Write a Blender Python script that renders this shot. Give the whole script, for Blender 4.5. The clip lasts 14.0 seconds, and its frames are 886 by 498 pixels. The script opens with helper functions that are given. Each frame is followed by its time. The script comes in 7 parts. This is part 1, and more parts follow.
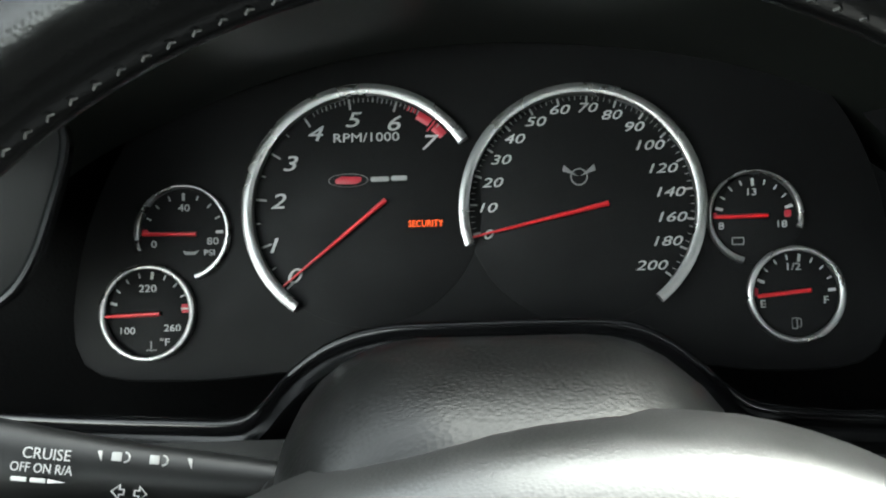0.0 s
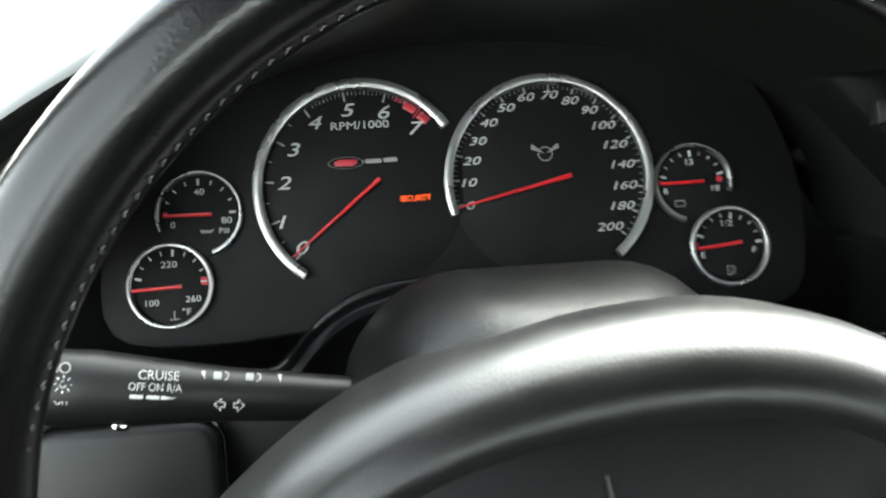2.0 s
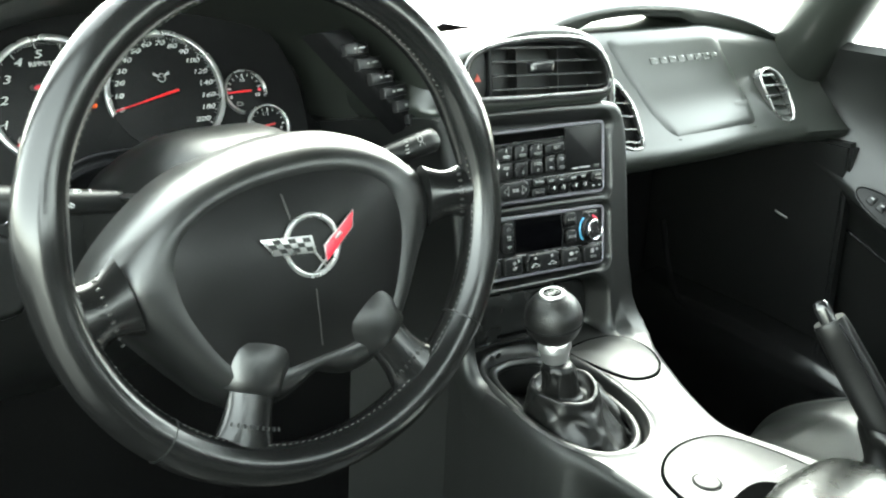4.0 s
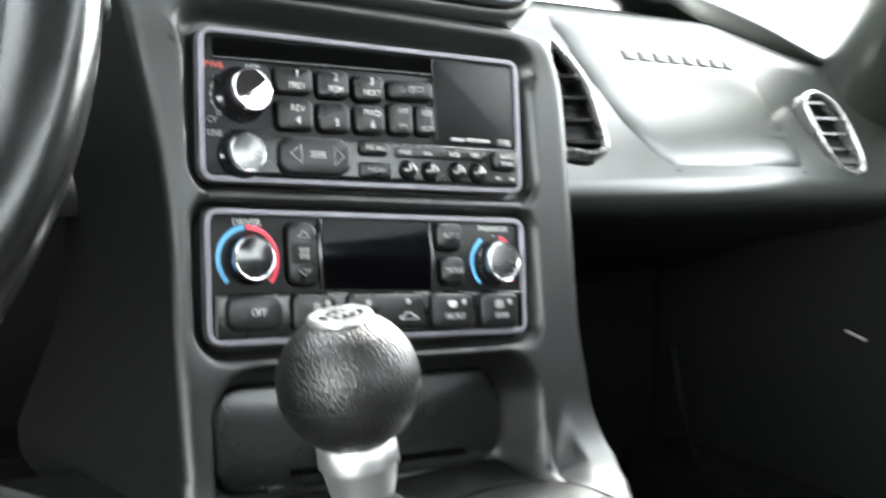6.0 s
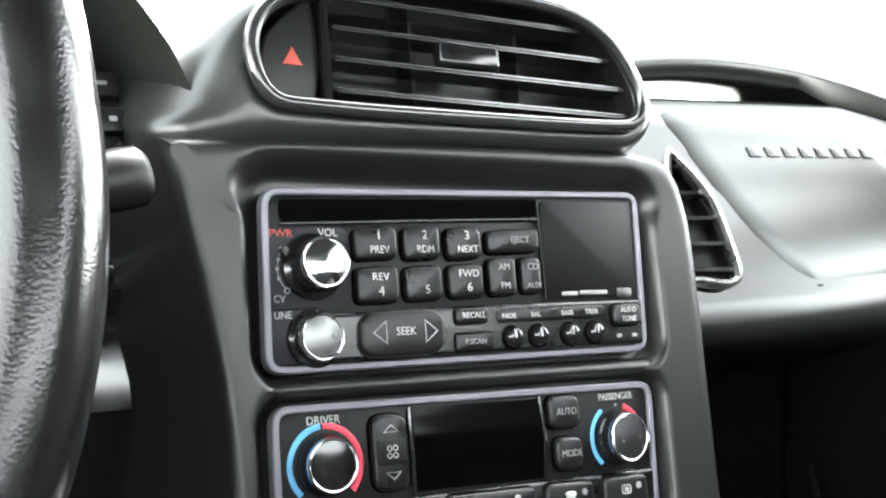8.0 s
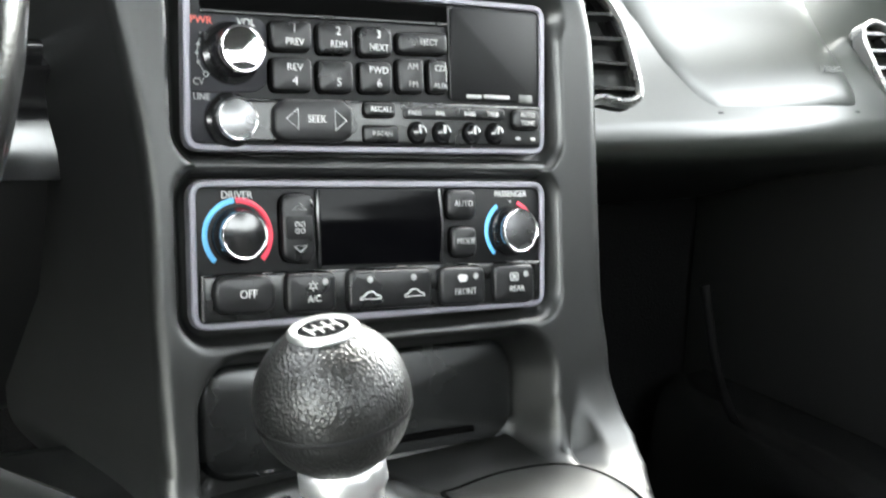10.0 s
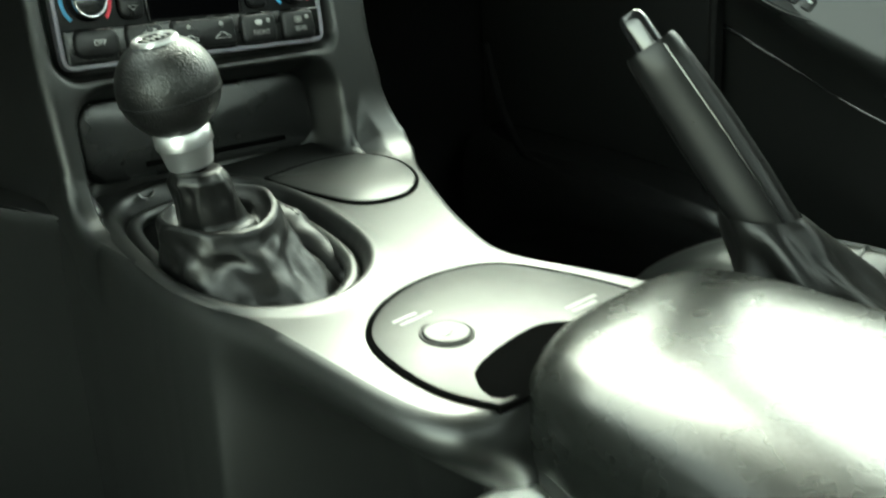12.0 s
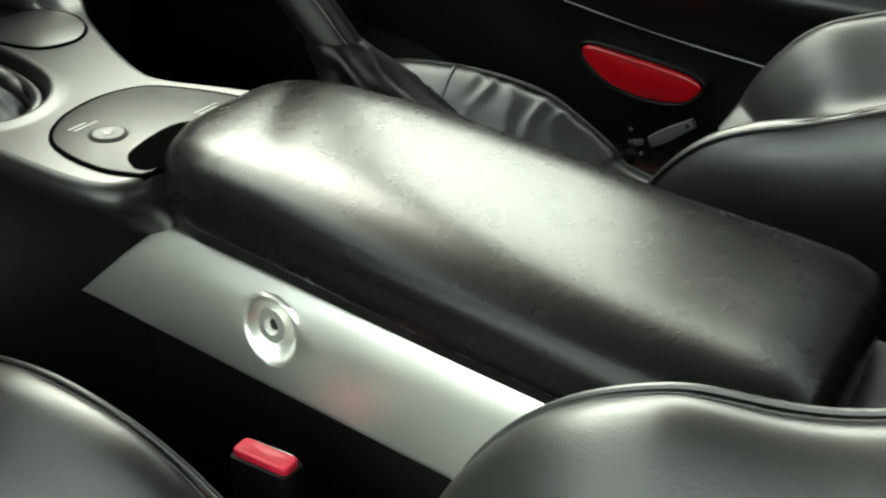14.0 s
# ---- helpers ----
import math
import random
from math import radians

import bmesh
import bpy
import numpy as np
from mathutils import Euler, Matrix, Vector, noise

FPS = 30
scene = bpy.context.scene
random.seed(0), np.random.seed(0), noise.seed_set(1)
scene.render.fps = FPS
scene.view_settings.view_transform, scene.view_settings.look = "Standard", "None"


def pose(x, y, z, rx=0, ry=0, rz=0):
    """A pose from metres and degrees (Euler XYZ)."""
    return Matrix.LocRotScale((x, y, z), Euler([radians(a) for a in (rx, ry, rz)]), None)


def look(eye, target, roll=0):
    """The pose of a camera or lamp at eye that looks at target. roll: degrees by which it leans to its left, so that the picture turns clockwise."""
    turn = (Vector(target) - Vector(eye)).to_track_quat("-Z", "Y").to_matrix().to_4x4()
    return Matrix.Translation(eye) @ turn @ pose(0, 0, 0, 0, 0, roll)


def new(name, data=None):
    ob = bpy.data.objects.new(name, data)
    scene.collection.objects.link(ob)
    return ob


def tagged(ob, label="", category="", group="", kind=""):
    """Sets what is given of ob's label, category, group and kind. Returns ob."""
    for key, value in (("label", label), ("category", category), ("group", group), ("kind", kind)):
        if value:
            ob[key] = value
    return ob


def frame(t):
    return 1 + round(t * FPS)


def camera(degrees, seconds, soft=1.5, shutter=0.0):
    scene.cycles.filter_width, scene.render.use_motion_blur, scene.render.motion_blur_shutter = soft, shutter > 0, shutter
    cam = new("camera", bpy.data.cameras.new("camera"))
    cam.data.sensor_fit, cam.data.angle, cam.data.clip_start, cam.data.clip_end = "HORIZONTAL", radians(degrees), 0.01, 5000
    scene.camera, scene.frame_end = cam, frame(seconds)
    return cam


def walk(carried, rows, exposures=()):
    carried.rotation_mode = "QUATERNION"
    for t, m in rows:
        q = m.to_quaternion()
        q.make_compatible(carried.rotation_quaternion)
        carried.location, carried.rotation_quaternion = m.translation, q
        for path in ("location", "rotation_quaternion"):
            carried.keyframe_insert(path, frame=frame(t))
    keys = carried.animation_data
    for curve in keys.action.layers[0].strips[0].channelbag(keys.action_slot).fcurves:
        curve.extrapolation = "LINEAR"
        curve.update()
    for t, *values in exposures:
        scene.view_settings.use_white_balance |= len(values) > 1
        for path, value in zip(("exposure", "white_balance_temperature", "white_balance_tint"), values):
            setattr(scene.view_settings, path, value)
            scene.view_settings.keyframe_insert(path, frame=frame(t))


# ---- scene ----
LENS = 45.0
PATH = [
    (0, (-0.4163, -0.3220, 0.7440), (-0.4005, 0.6340, 0.4511), -1.18),
    (0.5, (-0.4190, -0.3233, 0.7397), (-0.3880, 0.6342, 0.4528), -1.01),
    (1, (-0.4334, -0.3281, 0.7388), (-0.3721, 0.6282, 0.4528), -1.00),
    (1.5, (-0.4426, -0.3331, 0.7436), (-0.3732, 0.6216, 0.4543), -1.16),
    (2, (-0.4833, -0.4007, 0.7365), (-0.3484, 0.5531, 0.4679), -1.42),
    (2.5, (-0.5861, -0.4900, 0.7332), (-0.2197, 0.4079, 0.4894), 0.33),
    (3, (-0.7084, -0.6176, 0.7507), (-0.1442, 0.1717, 0.5083), 0.74),
    (3.5, (-0.7821, -0.7434, 0.7966), (-0.1743, -0.0087, 0.4956), 1.91),
    (3.7, (-0.8004, -0.7907, 0.8248), (-0.1979, -0.0640, 0.4950), 2.32),
    (5.8, (-0.3535, -0.5116, 0.4960), (0.2894, 0.2496, 0.4102), 0.90),
    (6, (-0.3167, -0.4730, 0.5132), (0.2858, 0.3204, 0.4265), 0.96),
    (6.5, (-0.2740, -0.4041, 0.5517), (0.2676, 0.4318, 0.4620), 1.76),
    (7, (-0.2699, -0.3916, 0.5676), (0.2551, 0.4573, 0.5069), -0.98),
    (7.2, (-0.2676, -0.3909, 0.5684), (0.2567, 0.4595, 0.5248), -1.62),
    (9.3, (-0.2661, -0.4172, 0.5614), (0.2835, 0.4093, 0.4401), 1.71),
    (9.5, (-0.2690, -0.4235, 0.5597), (0.2851, 0.3956, 0.4111), 1.91),
    (10, (-0.2750, -0.4414, 0.5517), (0.2898, 0.3607, 0.3575), 2.14),
    (10.2, (-0.2749, -0.4514, 0.5450), (0.2885, 0.3494, 0.3416), 1.73),
    (10.5, (-0.2838, -0.4723, 0.5457), (0.2814, 0.3198, 0.3153), 2.17),
    (11, (-0.2935, -0.5178, 0.5406), (0.2838, 0.2548, 0.2764), 1.88),
    (11.5, (-0.3294, -0.5732, 0.5294), (0.2769, 0.1670, 0.2388), -0.92),
    (12, (-0.3818, -0.6441, 0.5354), (0.2540, 0.0453, 0.1884), -3.26),
    (12.5, (-0.4374, -0.7226, 0.5379), (0.2219, -0.0872, 0.1359), -3.01),
    (13, (-0.4782, -0.7855, 0.5515), (0.2056, -0.2037, 0.1112), -3.54),
    (13.5, (-0.5089, -0.8278, 0.5791), (0.2031, -0.3059, 0.1093), -1.97),
    (14, (-0.5270, -0.8647, 0.6010), (0.2136, -0.3971, 0.1185), -1.63),
]
cam = camera(LENS, 14.0, soft=2.1, shutter=0.33)
walk(cam, [(t, look(e, g, r)) for t, e, g, r in PATH],
     exposures=[(0.0, 5.0, 6600, -1), (1.6, 5.0, 6600, -1), (2.0, 5.15, 6650, -1), (2.4, 5.45, 6700, -2), (3.0, 5.82, 6700, -6), (3.7, 6.12, 6700, -8), (5.8, 6.5, 6700, 3), (7.2, 6.4, 6700, 4), (9.3, 6.6, 6700, 4), (11.0, 6.85, 6900, 1), (11.5, 6.15, 6850, -18), (12.0, 5.5, 7050, -20), (13.0, 4.62, 7080, -16), (14.0, 4.5, 7100, -10)])

# ---- light ----
world = bpy.data.worlds.new("overcast_sky")
scene.world = world
world.use_nodes = True
wt = world.node_tree
sky = wt.nodes.new("ShaderNodeTexSky")
sky.sky_type = "NISHITA"
sky.sun_disc = False
sky.sun_elevation = radians(40)
sky.sun_rotation = radians(39)
sky.dust_density = 1.0
sky.air_density = 1.0
sky.ozone_density = 1.0
bg = wt.nodes["Background"]
bg.inputs["Strength"].default_value = 0.064
# cloud takes most of the colour out of the sky
grey = wt.nodes.new("ShaderNodeHueSaturation")
grey.inputs["Saturation"].default_value = 0.22
wt.links.new(sky.outputs["Color"], grey.inputs["Color"])
wt.links.new(grey.outputs["Color"], bg.inputs["Color"])
sun = new("sun", bpy.data.lights.new("sun", "SUN"))
sun.data.energy = 0.30
sun.data.angle = radians(70)
sun.data.color = (1.0, 0.985, 0.95)
sun.matrix_world = look((2.4, 3.0, 3.5), (0, 0, 0.3))


# ---- materials ----
def material(name, color, rough=0.5, metal=0.0, bump=0.0, scale=400.0, vary=0.25, rough_vary=0.1, spec=0.5,
             kind="noise", coat=0.0, dirt_scale=9.0, emit=None, emit_strength=0.0, crease=0.0, stretch=(1.0, 1.0, 1.0)):
    """Base colour with stains at a large scale, and relief with grain at a small one."""
    m = bpy.data.materials.new(name)
    m.use_nodes = True
    nt = m.node_tree
    b = nt.nodes["Principled BSDF"]
    b.inputs["Metallic"].default_value = metal
    b.inputs["Specular IOR Level"].default_value = spec
    b.inputs["Coat Weight"].default_value = coat
    b.inputs["Coat Roughness"].default_value = 0.1
    tc = nt.nodes.new("ShaderNodeTexCoord")
    big = nt.nodes.new("ShaderNodeTexNoise")
    big.inputs["Scale"].default_value = dirt_scale
    big.inputs["Detail"].default_value = 6.0
    big.inputs["Roughness"].default_value = 0.65
    nt.links.new(tc.outputs["Object"], big.inputs["Vector"])
    ramp = nt.nodes.new("ShaderNodeMapRange")
    ramp.inputs["From Min"].default_value = 0.3
    ramp.inputs["From Max"].default_value = 0.75
    ramp.inputs["To Min"].default_value = 1.0 - vary
    ramp.inputs["To Max"].default_value = 1.0 + vary
    nt.links.new(big.outputs["Fac"], ramp.inputs["Value"])
    mul = nt.nodes.new("ShaderNodeVectorMath")
    mul.operation = "SCALE"
    mul.inputs[0].default_value = color
    nt.links.new(ramp.outputs["Result"], mul.inputs["Scale"])
    nt.links.new(mul.outputs["Vector"], b.inputs["Base Color"])
    rr = nt.nodes.new("ShaderNodeMapRange")
    rr.inputs["From Min"].default_value = 0.3
    rr.inputs["From Max"].default_value = 0.75
    rr.inputs["To Min"].default_value = max(0.02, rough - rough_vary)
    rr.inputs["To Max"].default_value = min(1.0, rough + rough_vary)
    fine = nt.nodes.new("ShaderNodeTexNoise")
    fine.inputs["Scale"].default_value = dirt_scale * 4.0
    fine.inputs["Detail"].default_value = 4.0
    nt.links.new(tc.outputs["Object"], fine.inputs["Vector"])
    nt.links.new(fine.outputs["Fac"], rr.inputs["Value"])
    nt.links.new(rr.outputs["Result"], b.inputs["Roughness"])
    if bump > 0:
        if kind == "leather":
            g = nt.nodes.new("ShaderNodeTexVoronoi")
            g.feature = "SMOOTH_F1"
            g.inputs["Smoothness"].default_value = 0.6
            g.inputs["Scale"].default_value = scale
            out = g.outputs["Distance"]
        else:
            g = nt.nodes.new("ShaderNodeTexNoise")
            g.inputs["Scale"].default_value = scale
            g.inputs["Detail"].default_value = 3.0
            out = g.outputs["Fac"]
        nt.links.new(tc.outputs["Object"], g.inputs["Vector"])
        bp = nt.nodes.new("ShaderNodeBump")
        bp.inputs["Strength"].default_value = bump
        bp.inputs["Distance"].default_value = 0.3 / scale
        nt.links.new(out, bp.inputs["Height"])
        out = bp.outputs["Normal"]
        if crease > 0:
            # a broken network of thin wandering creases
            mp = nt.nodes.new("ShaderNodeMapping")
            mp.inputs["Scale"].default_value = stretch
            nt.links.new(tc.outputs["Object"], mp.inputs["Vector"])
            bend = nt.nodes.new("ShaderNodeTexNoise")
            bend.inputs["Scale"].default_value = 30.0
            bend.inputs["Detail"].default_value = 3.0
            nt.links.new(mp.outputs["Vector"], bend.inputs["Vector"])
            sway = nt.nodes.new("ShaderNodeVectorMath")
            sway.operation = "MULTIPLY_ADD"
            sway.inputs[1].default_value = (0.035, 0.035, 0.035)
            nt.links.new(bend.outputs["Color"], sway.inputs[0])
            nt.links.new(mp.outputs["Vector"], sway.inputs[2])
            cr = nt.nodes.new("ShaderNodeTexVoronoi")
            cr.feature = "DISTANCE_TO_EDGE"
            cr.inputs["Scale"].default_value = 42.0
            nt.links.new(sway.outputs["Vector"], cr.inputs["Vector"])
            groove = nt.nodes.new("ShaderNodeMapRange")
            groove.interpolation_type = "SMOOTHSTEP"
            groove.inputs["From Max"].default_value = 0.07
            groove.inputs["To Min"].default_value = 1.0
            groove.inputs["To Max"].default_value = 0.0
            nt.links.new(cr.outputs["Distance"], groove.inputs["Value"])
            patch = nt.nodes.new("ShaderNodeTexNoise")
            patch.inputs["Scale"].default_value = 13.0
            patch.inputs["Detail"].default_value = 2.0
            nt.links.new(tc.outputs["Object"], patch.inputs["Vector"])
            only = nt.nodes.new("ShaderNodeMapRange")
            only.inputs["From Min"].default_value = 0.42
            only.inputs["From Max"].default_value = 0.62
            nt.links.new(patch.outputs["Fac"], only.inputs["Value"])
            cl = nt.nodes.new("ShaderNodeMath")
            cl.operation = "MULTIPLY"
            nt.links.new(groove.outputs["Result"], cl.inputs[0])
            nt.links.new(only.outputs["Result"], cl.inputs[1])
            b2 = nt.nodes.new("ShaderNodeBump")
            b2.invert = True
            b2.inputs["Strength"].default_value = crease
            b2.inputs["Distance"].default_value = 0.0008
            nt.links.new(cl.outputs["Value"], b2.inputs["Height"])
            nt.links.new(out, b2.inputs["Normal"])
            out = b2.outputs["Normal"]
        nt.links.new(out, b.inputs["Normal"])
    if emit:
        b.inputs["Emission Color"].default_value = (*emit, 1)
        b.inputs["Emission Strength"].default_value = emit_strength
    return m


TRIM = material("black_soft_trim", (0.0060, 0.0063, 0.0060), 0.38, spec=0.50, bump=0.03, scale=900, vary=0.06, rough_vary=0.012)
PAD = material("dash_vinyl", (0.0125, 0.0140, 0.0120), 0.30, spec=0.55, bump=0.08, scale=1100, kind="leather", vary=0.05, rough_vary=0.012)
HARD = material("dark_grained_plastic", (0.0042, 0.0044, 0.0044), 0.42, spec=0.34, bump=0.10, scale=800, vary=0.12, rough_vary=0.05)
SATIN = material("satin_step_plastic", (0.0045, 0.0048, 0.0048), 0.26, spec=0.42, vary=0.08, rough_vary=0.05)
SATINRIM = material("polished_black_rim", (0.020, 0.020, 0.020), 0.20, spec=0.9, vary=0.06, rough_vary=0.03)
GLOSS = material("gloss_black_plastic", (0.006, 0.006, 0.0065), 0.15, vary=0.1, rough_vary=0.05)
FACE = material("gauge_face_black", (0.004, 0.004, 0.0043), 0.6, vary=0.1, spec=0.15)
LENSM = material("smoked_cluster_panel", (0.004, 0.004, 0.0043), 0.6, vary=0.1, spec=0.15)
SILVER = material("brushed_silver_paint", (0.31, 0.31, 0.305), 0.30, metal=0.85, bump=0.08, scale=1500, vary=0.06)
BEZEL = material("grey_painted_bezel", (0.15, 0.145, 0.165), 0.45, metal=0.35, vary=0.06)
CHROME = material("polished_chrome", (0.85, 0.85, 0.86), 0.06, metal=1.0, vary=0.03, rough_vary=0.02)
KNOBFACE = material("turned_metal_face", (0.13, 0.13, 0.133), 0.28, metal=0.95, vary=0.05, rough_vary=0.05)
ALU = material("satin_aluminium", (0.88, 0.88, 0.84), 0.38, metal=0.95, bump=0.06, scale=900, vary=0.03, rough_vary=0.03)
COLLAR = material("dull_collar_metal", (0.50, 0.50, 0.50), 0.34, metal=0.9, bump=0.05, scale=900, vary=0.05, rough_vary=0.04)
LEATHER = material("black_leather", (0.0085, 0.0092, 0.0085), 0.38, spec=0.80, bump=0.16, scale=800, kind="leather", rough_vary=0.04, vary=0.12, crease=0.035)
WORN = material("worn_smooth_leather", (0.0045, 0.0045, 0.0045), 0.22, spec=0.42, bump=0.16, scale=1150, kind="leather", rough_vary=0.05, crease=0.012)
GRAIN = material("grained_soft_plastic", (0.0060, 0.0062, 0.0061), 0.34, spec=0.56, bump=0.18, scale=1000, kind="leather", rough_vary=0.05)
DISPLAY = material("dark_display_window", (0.0012, 0.0012, 0.0015), 0.10, spec=0.04, vary=0.05, rough_vary=0.03)
KEYM = material("satin_button_plastic", (0.007, 0.007, 0.0075), 0.30, spec=0.26, vary=0.1, rough_vary=0.05)
PADFACE = material("matt_airbag_cover", (0.0024, 0.0024, 0.0025), 0.42, spec=0.20, bump=0.14, scale=900, kind="leather", vary=0.15, dirt_scale=10, rough_vary=0.06)
SHROUD = material("grained_shroud_plastic", (0.0026, 0.0027, 0.0027), 0.33, spec=0.17, bump=0.22, scale=700, kind="leather", rough_vary=0.05)
GRIPM = material("dull_grip_plastic", (0.005, 0.005, 0.005), 0.32, spec=0.18, vary=0.1, rough_vary=0.05)
CARPET = material("black_carpet", (0.0035, 0.0035, 0.0035), 1.0, bump=1.0, scale=350, vary=0.4, spec=0.05)
# near-black without sheen: paints the shade inside gaps, slots and recesses
GAPSHADE = material("painted_gap_shade", (0.002, 0.002, 0.002), 1.0, vary=0.1, spec=0.0)
GAITER = material("soft_gaiter_leather", (0.0034, 0.0034, 0.0033), 0.37, spec=0.30, bump=0.16, scale=700, kind="leather", rough_vary=0.04, crease=0.03)
RED = material("needle_red", (0.55, 0.012, 0.02), 0.4, vary=0.05)
PAINTRED = material("red_mark", (0.38, 0.012, 0.028), 0.45, vary=0.05)
WHITE = material("printed_white", (0.40, 0.40, 0.39), 0.5, vary=0.05)
DIMWHITE = material("printed_grey", (0.24, 0.24, 0.235), 0.5, vary=0.05)
PALEPRINT = material("moulded_lettering", (0.0175, 0.0195, 0.0165), 0.32, vary=0.1)
BLUE = material("printed_blue", (0.10, 0.36, 0.62), 0.5, vary=0.05)
ROSE = material("printed_red", (0.80, 0.05, 0.09), 0.5, vary=0.05)
ORANGE = material("lit_warning_lamp", (0.3, 0.04, 0.0), 0.5, emit=(1.0, 0.10, 0.008), emit_strength=0.06)
PWRRED = material("printed_dull_red", (0.40, 0.05, 0.03), 0.5, vary=0.05)
BUCKLERED = material("red_buckle_plastic", (0.62, 0.012, 0.05), 0.45, vary=0.05)
REFLECTOR = material("red_reflector_plastic", (0.50, 0.004, 0.012), 0.16, vary=0.05, coat=0.4)
THREAD = material("dark_lacing", (0.012, 0.012, 0.012), 0.6, spec=0.2, vary=0.1)
STITCH = material("grey_thread", (0.07, 0.07, 0.068), 0.7, vary=0.1)
ROOFM = material("dark_headliner", (0.05, 0.05, 0.05), 0.9, bump=0.3, scale=300)
CONCRETE = material("grey_asphalt", (0.11, 0.11, 0.105), 0.9, bump=0.4, scale=20, vary=0.2, dirt_scale=0.6)


# ---- mesh helpers ----
def V(*a):
    return Vector(a)


def frame_matrix(x, y, z, o):
    m = Matrix((x, y, z)).transposed().to_4x4()
    m.translation = o
    return m


def finish(ob, mat, smooth=True, sharp=40):
    if mat:
        ob.data.materials.append(mat)
    if smooth:
        ob.data.shade_smooth()
        ob.data.set_sharp_from_angle(angle=radians(sharp))
    return ob


def obj(name, bm, mat, smooth=True, sharp=40):
    bmesh.ops.recalc_face_normals(bm, faces=bm.faces)
    me = bpy.data.meshes.new(name)
    bm.to_mesh(me)
    bm.free()
    return finish(new(name, me), mat, smooth, sharp)


def part(name, bm, mat, parent, label="", at=None, smooth=True, sharp=40):
    ob = obj(name, bm, mat, smooth, sharp)
    ob.parent = parent
    if at is not None:
        ob.matrix_local = at
    return tagged(ob, label)


def root(name, m, label, category, group="", kind=""):
    ob = new(name)
    ob.empty_display_size = 0.02
    ob.matrix_world = m
    return tagged(ob, label, category, group, kind)


def ring_faces(bm, a, b, closed=True):
    n = len(a)
    for i in range(n if closed else n - 1):
        j = (i + 1) % n
        try:
            bm.faces.new((a[i], a[j], b[j], b[i]))
        except ValueError:
            pass


def loft(rings, closed=True, cap=True, bm=None):
    """Skin through rings of points; every ring has the same number of points."""
    bm = bm or bmesh.new()
    rows_ = [[bm.verts.new(p) for p in r] for r in rings]
    for a, b in zip(rows_, rows_[1:]):
        ring_faces(bm, a, b, closed)
    if cap and closed:
        for r in (rows_[0], rows_[-1]):
            try:
                bm.faces.new(r)
            except ValueError:
                pass
    return bm


def rrect(w, h, r, seg=5, cx=0.0, cy=0.0):
    r = min(r, w / 2 - 1e-5, h / 2 - 1e-5)
    out = []
    for k, (sx, sy) in enumerate(((1, 1), (-1, 1), (-1, -1), (1, -1))):
        for i in range(seg + 1):
            a = radians(90 * k + 90 * i / seg)
            out.append((cx + sx * (w / 2 - r) + r * math.cos(a), cy + sy * (h / 2 - r) + r * math.sin(a)))
    return out


def ellipse(rx, ry, n=32, cx=0.0, cy=0.0, a0=0.0):
    return [(cx + rx * math.cos(a0 + 2 * math.pi * i / n), cy + ry * math.sin(a0 + 2 * math.pi * i / n)) for i in range(n)]


def offset(poly, d):
    """Moves a counter-clockwise outline inwards by d."""
    n = len(poly)
    out = []
    for i in range(n):
        p0, p1, p2 = Vector(poly[i - 1]), Vector(poly[i]), Vector(poly[(i + 1) % n])
        e1, e2 = (p1 - p0), (p2 - p1)
        if e1.length < 1e-9:
            e1 = e2
        if e2.length < 1e-9:
            e2 = e1
        e1, e2 = e1.normalized(), e2.normalized()
        nn = Vector((-e1.y, e1.x)) + Vector((-e2.y, e2.x))
        nn = nn.normalized() if nn.length > 1e-6 else Vector((-e1.y, e1.x))
        out.append(tuple(p1 + nn * d))
    return out


def smooth_poly(pts, n=6, closed=True):
    """Catmull-Rom curve through a few corner points."""
    pts = [Vector(p) for p in pts]
    m = len(pts)
    out = []
    for i in range(m if closed else m - 1):
        if closed:
            p0, p1, p2, p3 = pts[i - 1], pts[i], pts[(i + 1) % m], pts[(i + 2) % m]
        else:
            p0, p1, p2, p3 = pts[max(i - 1, 0)], pts[i], pts[i + 1], pts[min(i + 2, m - 1)]
        for k in range(n):
            t = k / n
            out.append(0.5 * ((2 * p1) + (p2 - p0) * t + (2 * p0 - 5 * p1 + 4 * p2 - p3) * t * t + (3 * p1 - p0 - 3 * p2 + p3) * t ** 3))
    if not closed:
        out.append(pts[-1])
    return [tuple(p) for p in out]


def slab(poly, z0, z1, b=0.0008, dome=0.0, bm=None, steps=2):
    """A plate with the outline poly from z0 up to z1, its upper edge rounded by b and its top domed."""
    rings = [[(x, y, z0) for x, y in poly], [(x, y, z1 - b) for x, y in poly]]
    for k in range(1, steps + 1):
        a = radians(90 * k / steps)
        o = offset(poly, b * (1 - math.cos(a)))
        rings.append([(x, y, z1 - b + b * math.sin(a)) for x, y in o])
    bm = loft(rings, cap=False, bm=bm)
    bm.verts.ensure_lookup_table()
    top = bm.verts[-len(poly):]
    c = Vector((sum(v.co.x for v in top) / len(top), sum(v.co.y for v in top) / len(top), z1 + dome))
    if dome:
        mid = [bm.verts.new((v.co.lerp(c, 0.5).x, v.co.lerp(c, 0.5).y, z1 + dome * 0.75)) for v in top]
        ring_faces(bm, list(top), mid)
        cv = bm.verts.new(c)
        for i in range(len(mid)):
            bm.faces.new((mid[i], mid[(i + 1) % len(mid)], cv))
    else:
        bm.faces.new(list(top))
    return bm


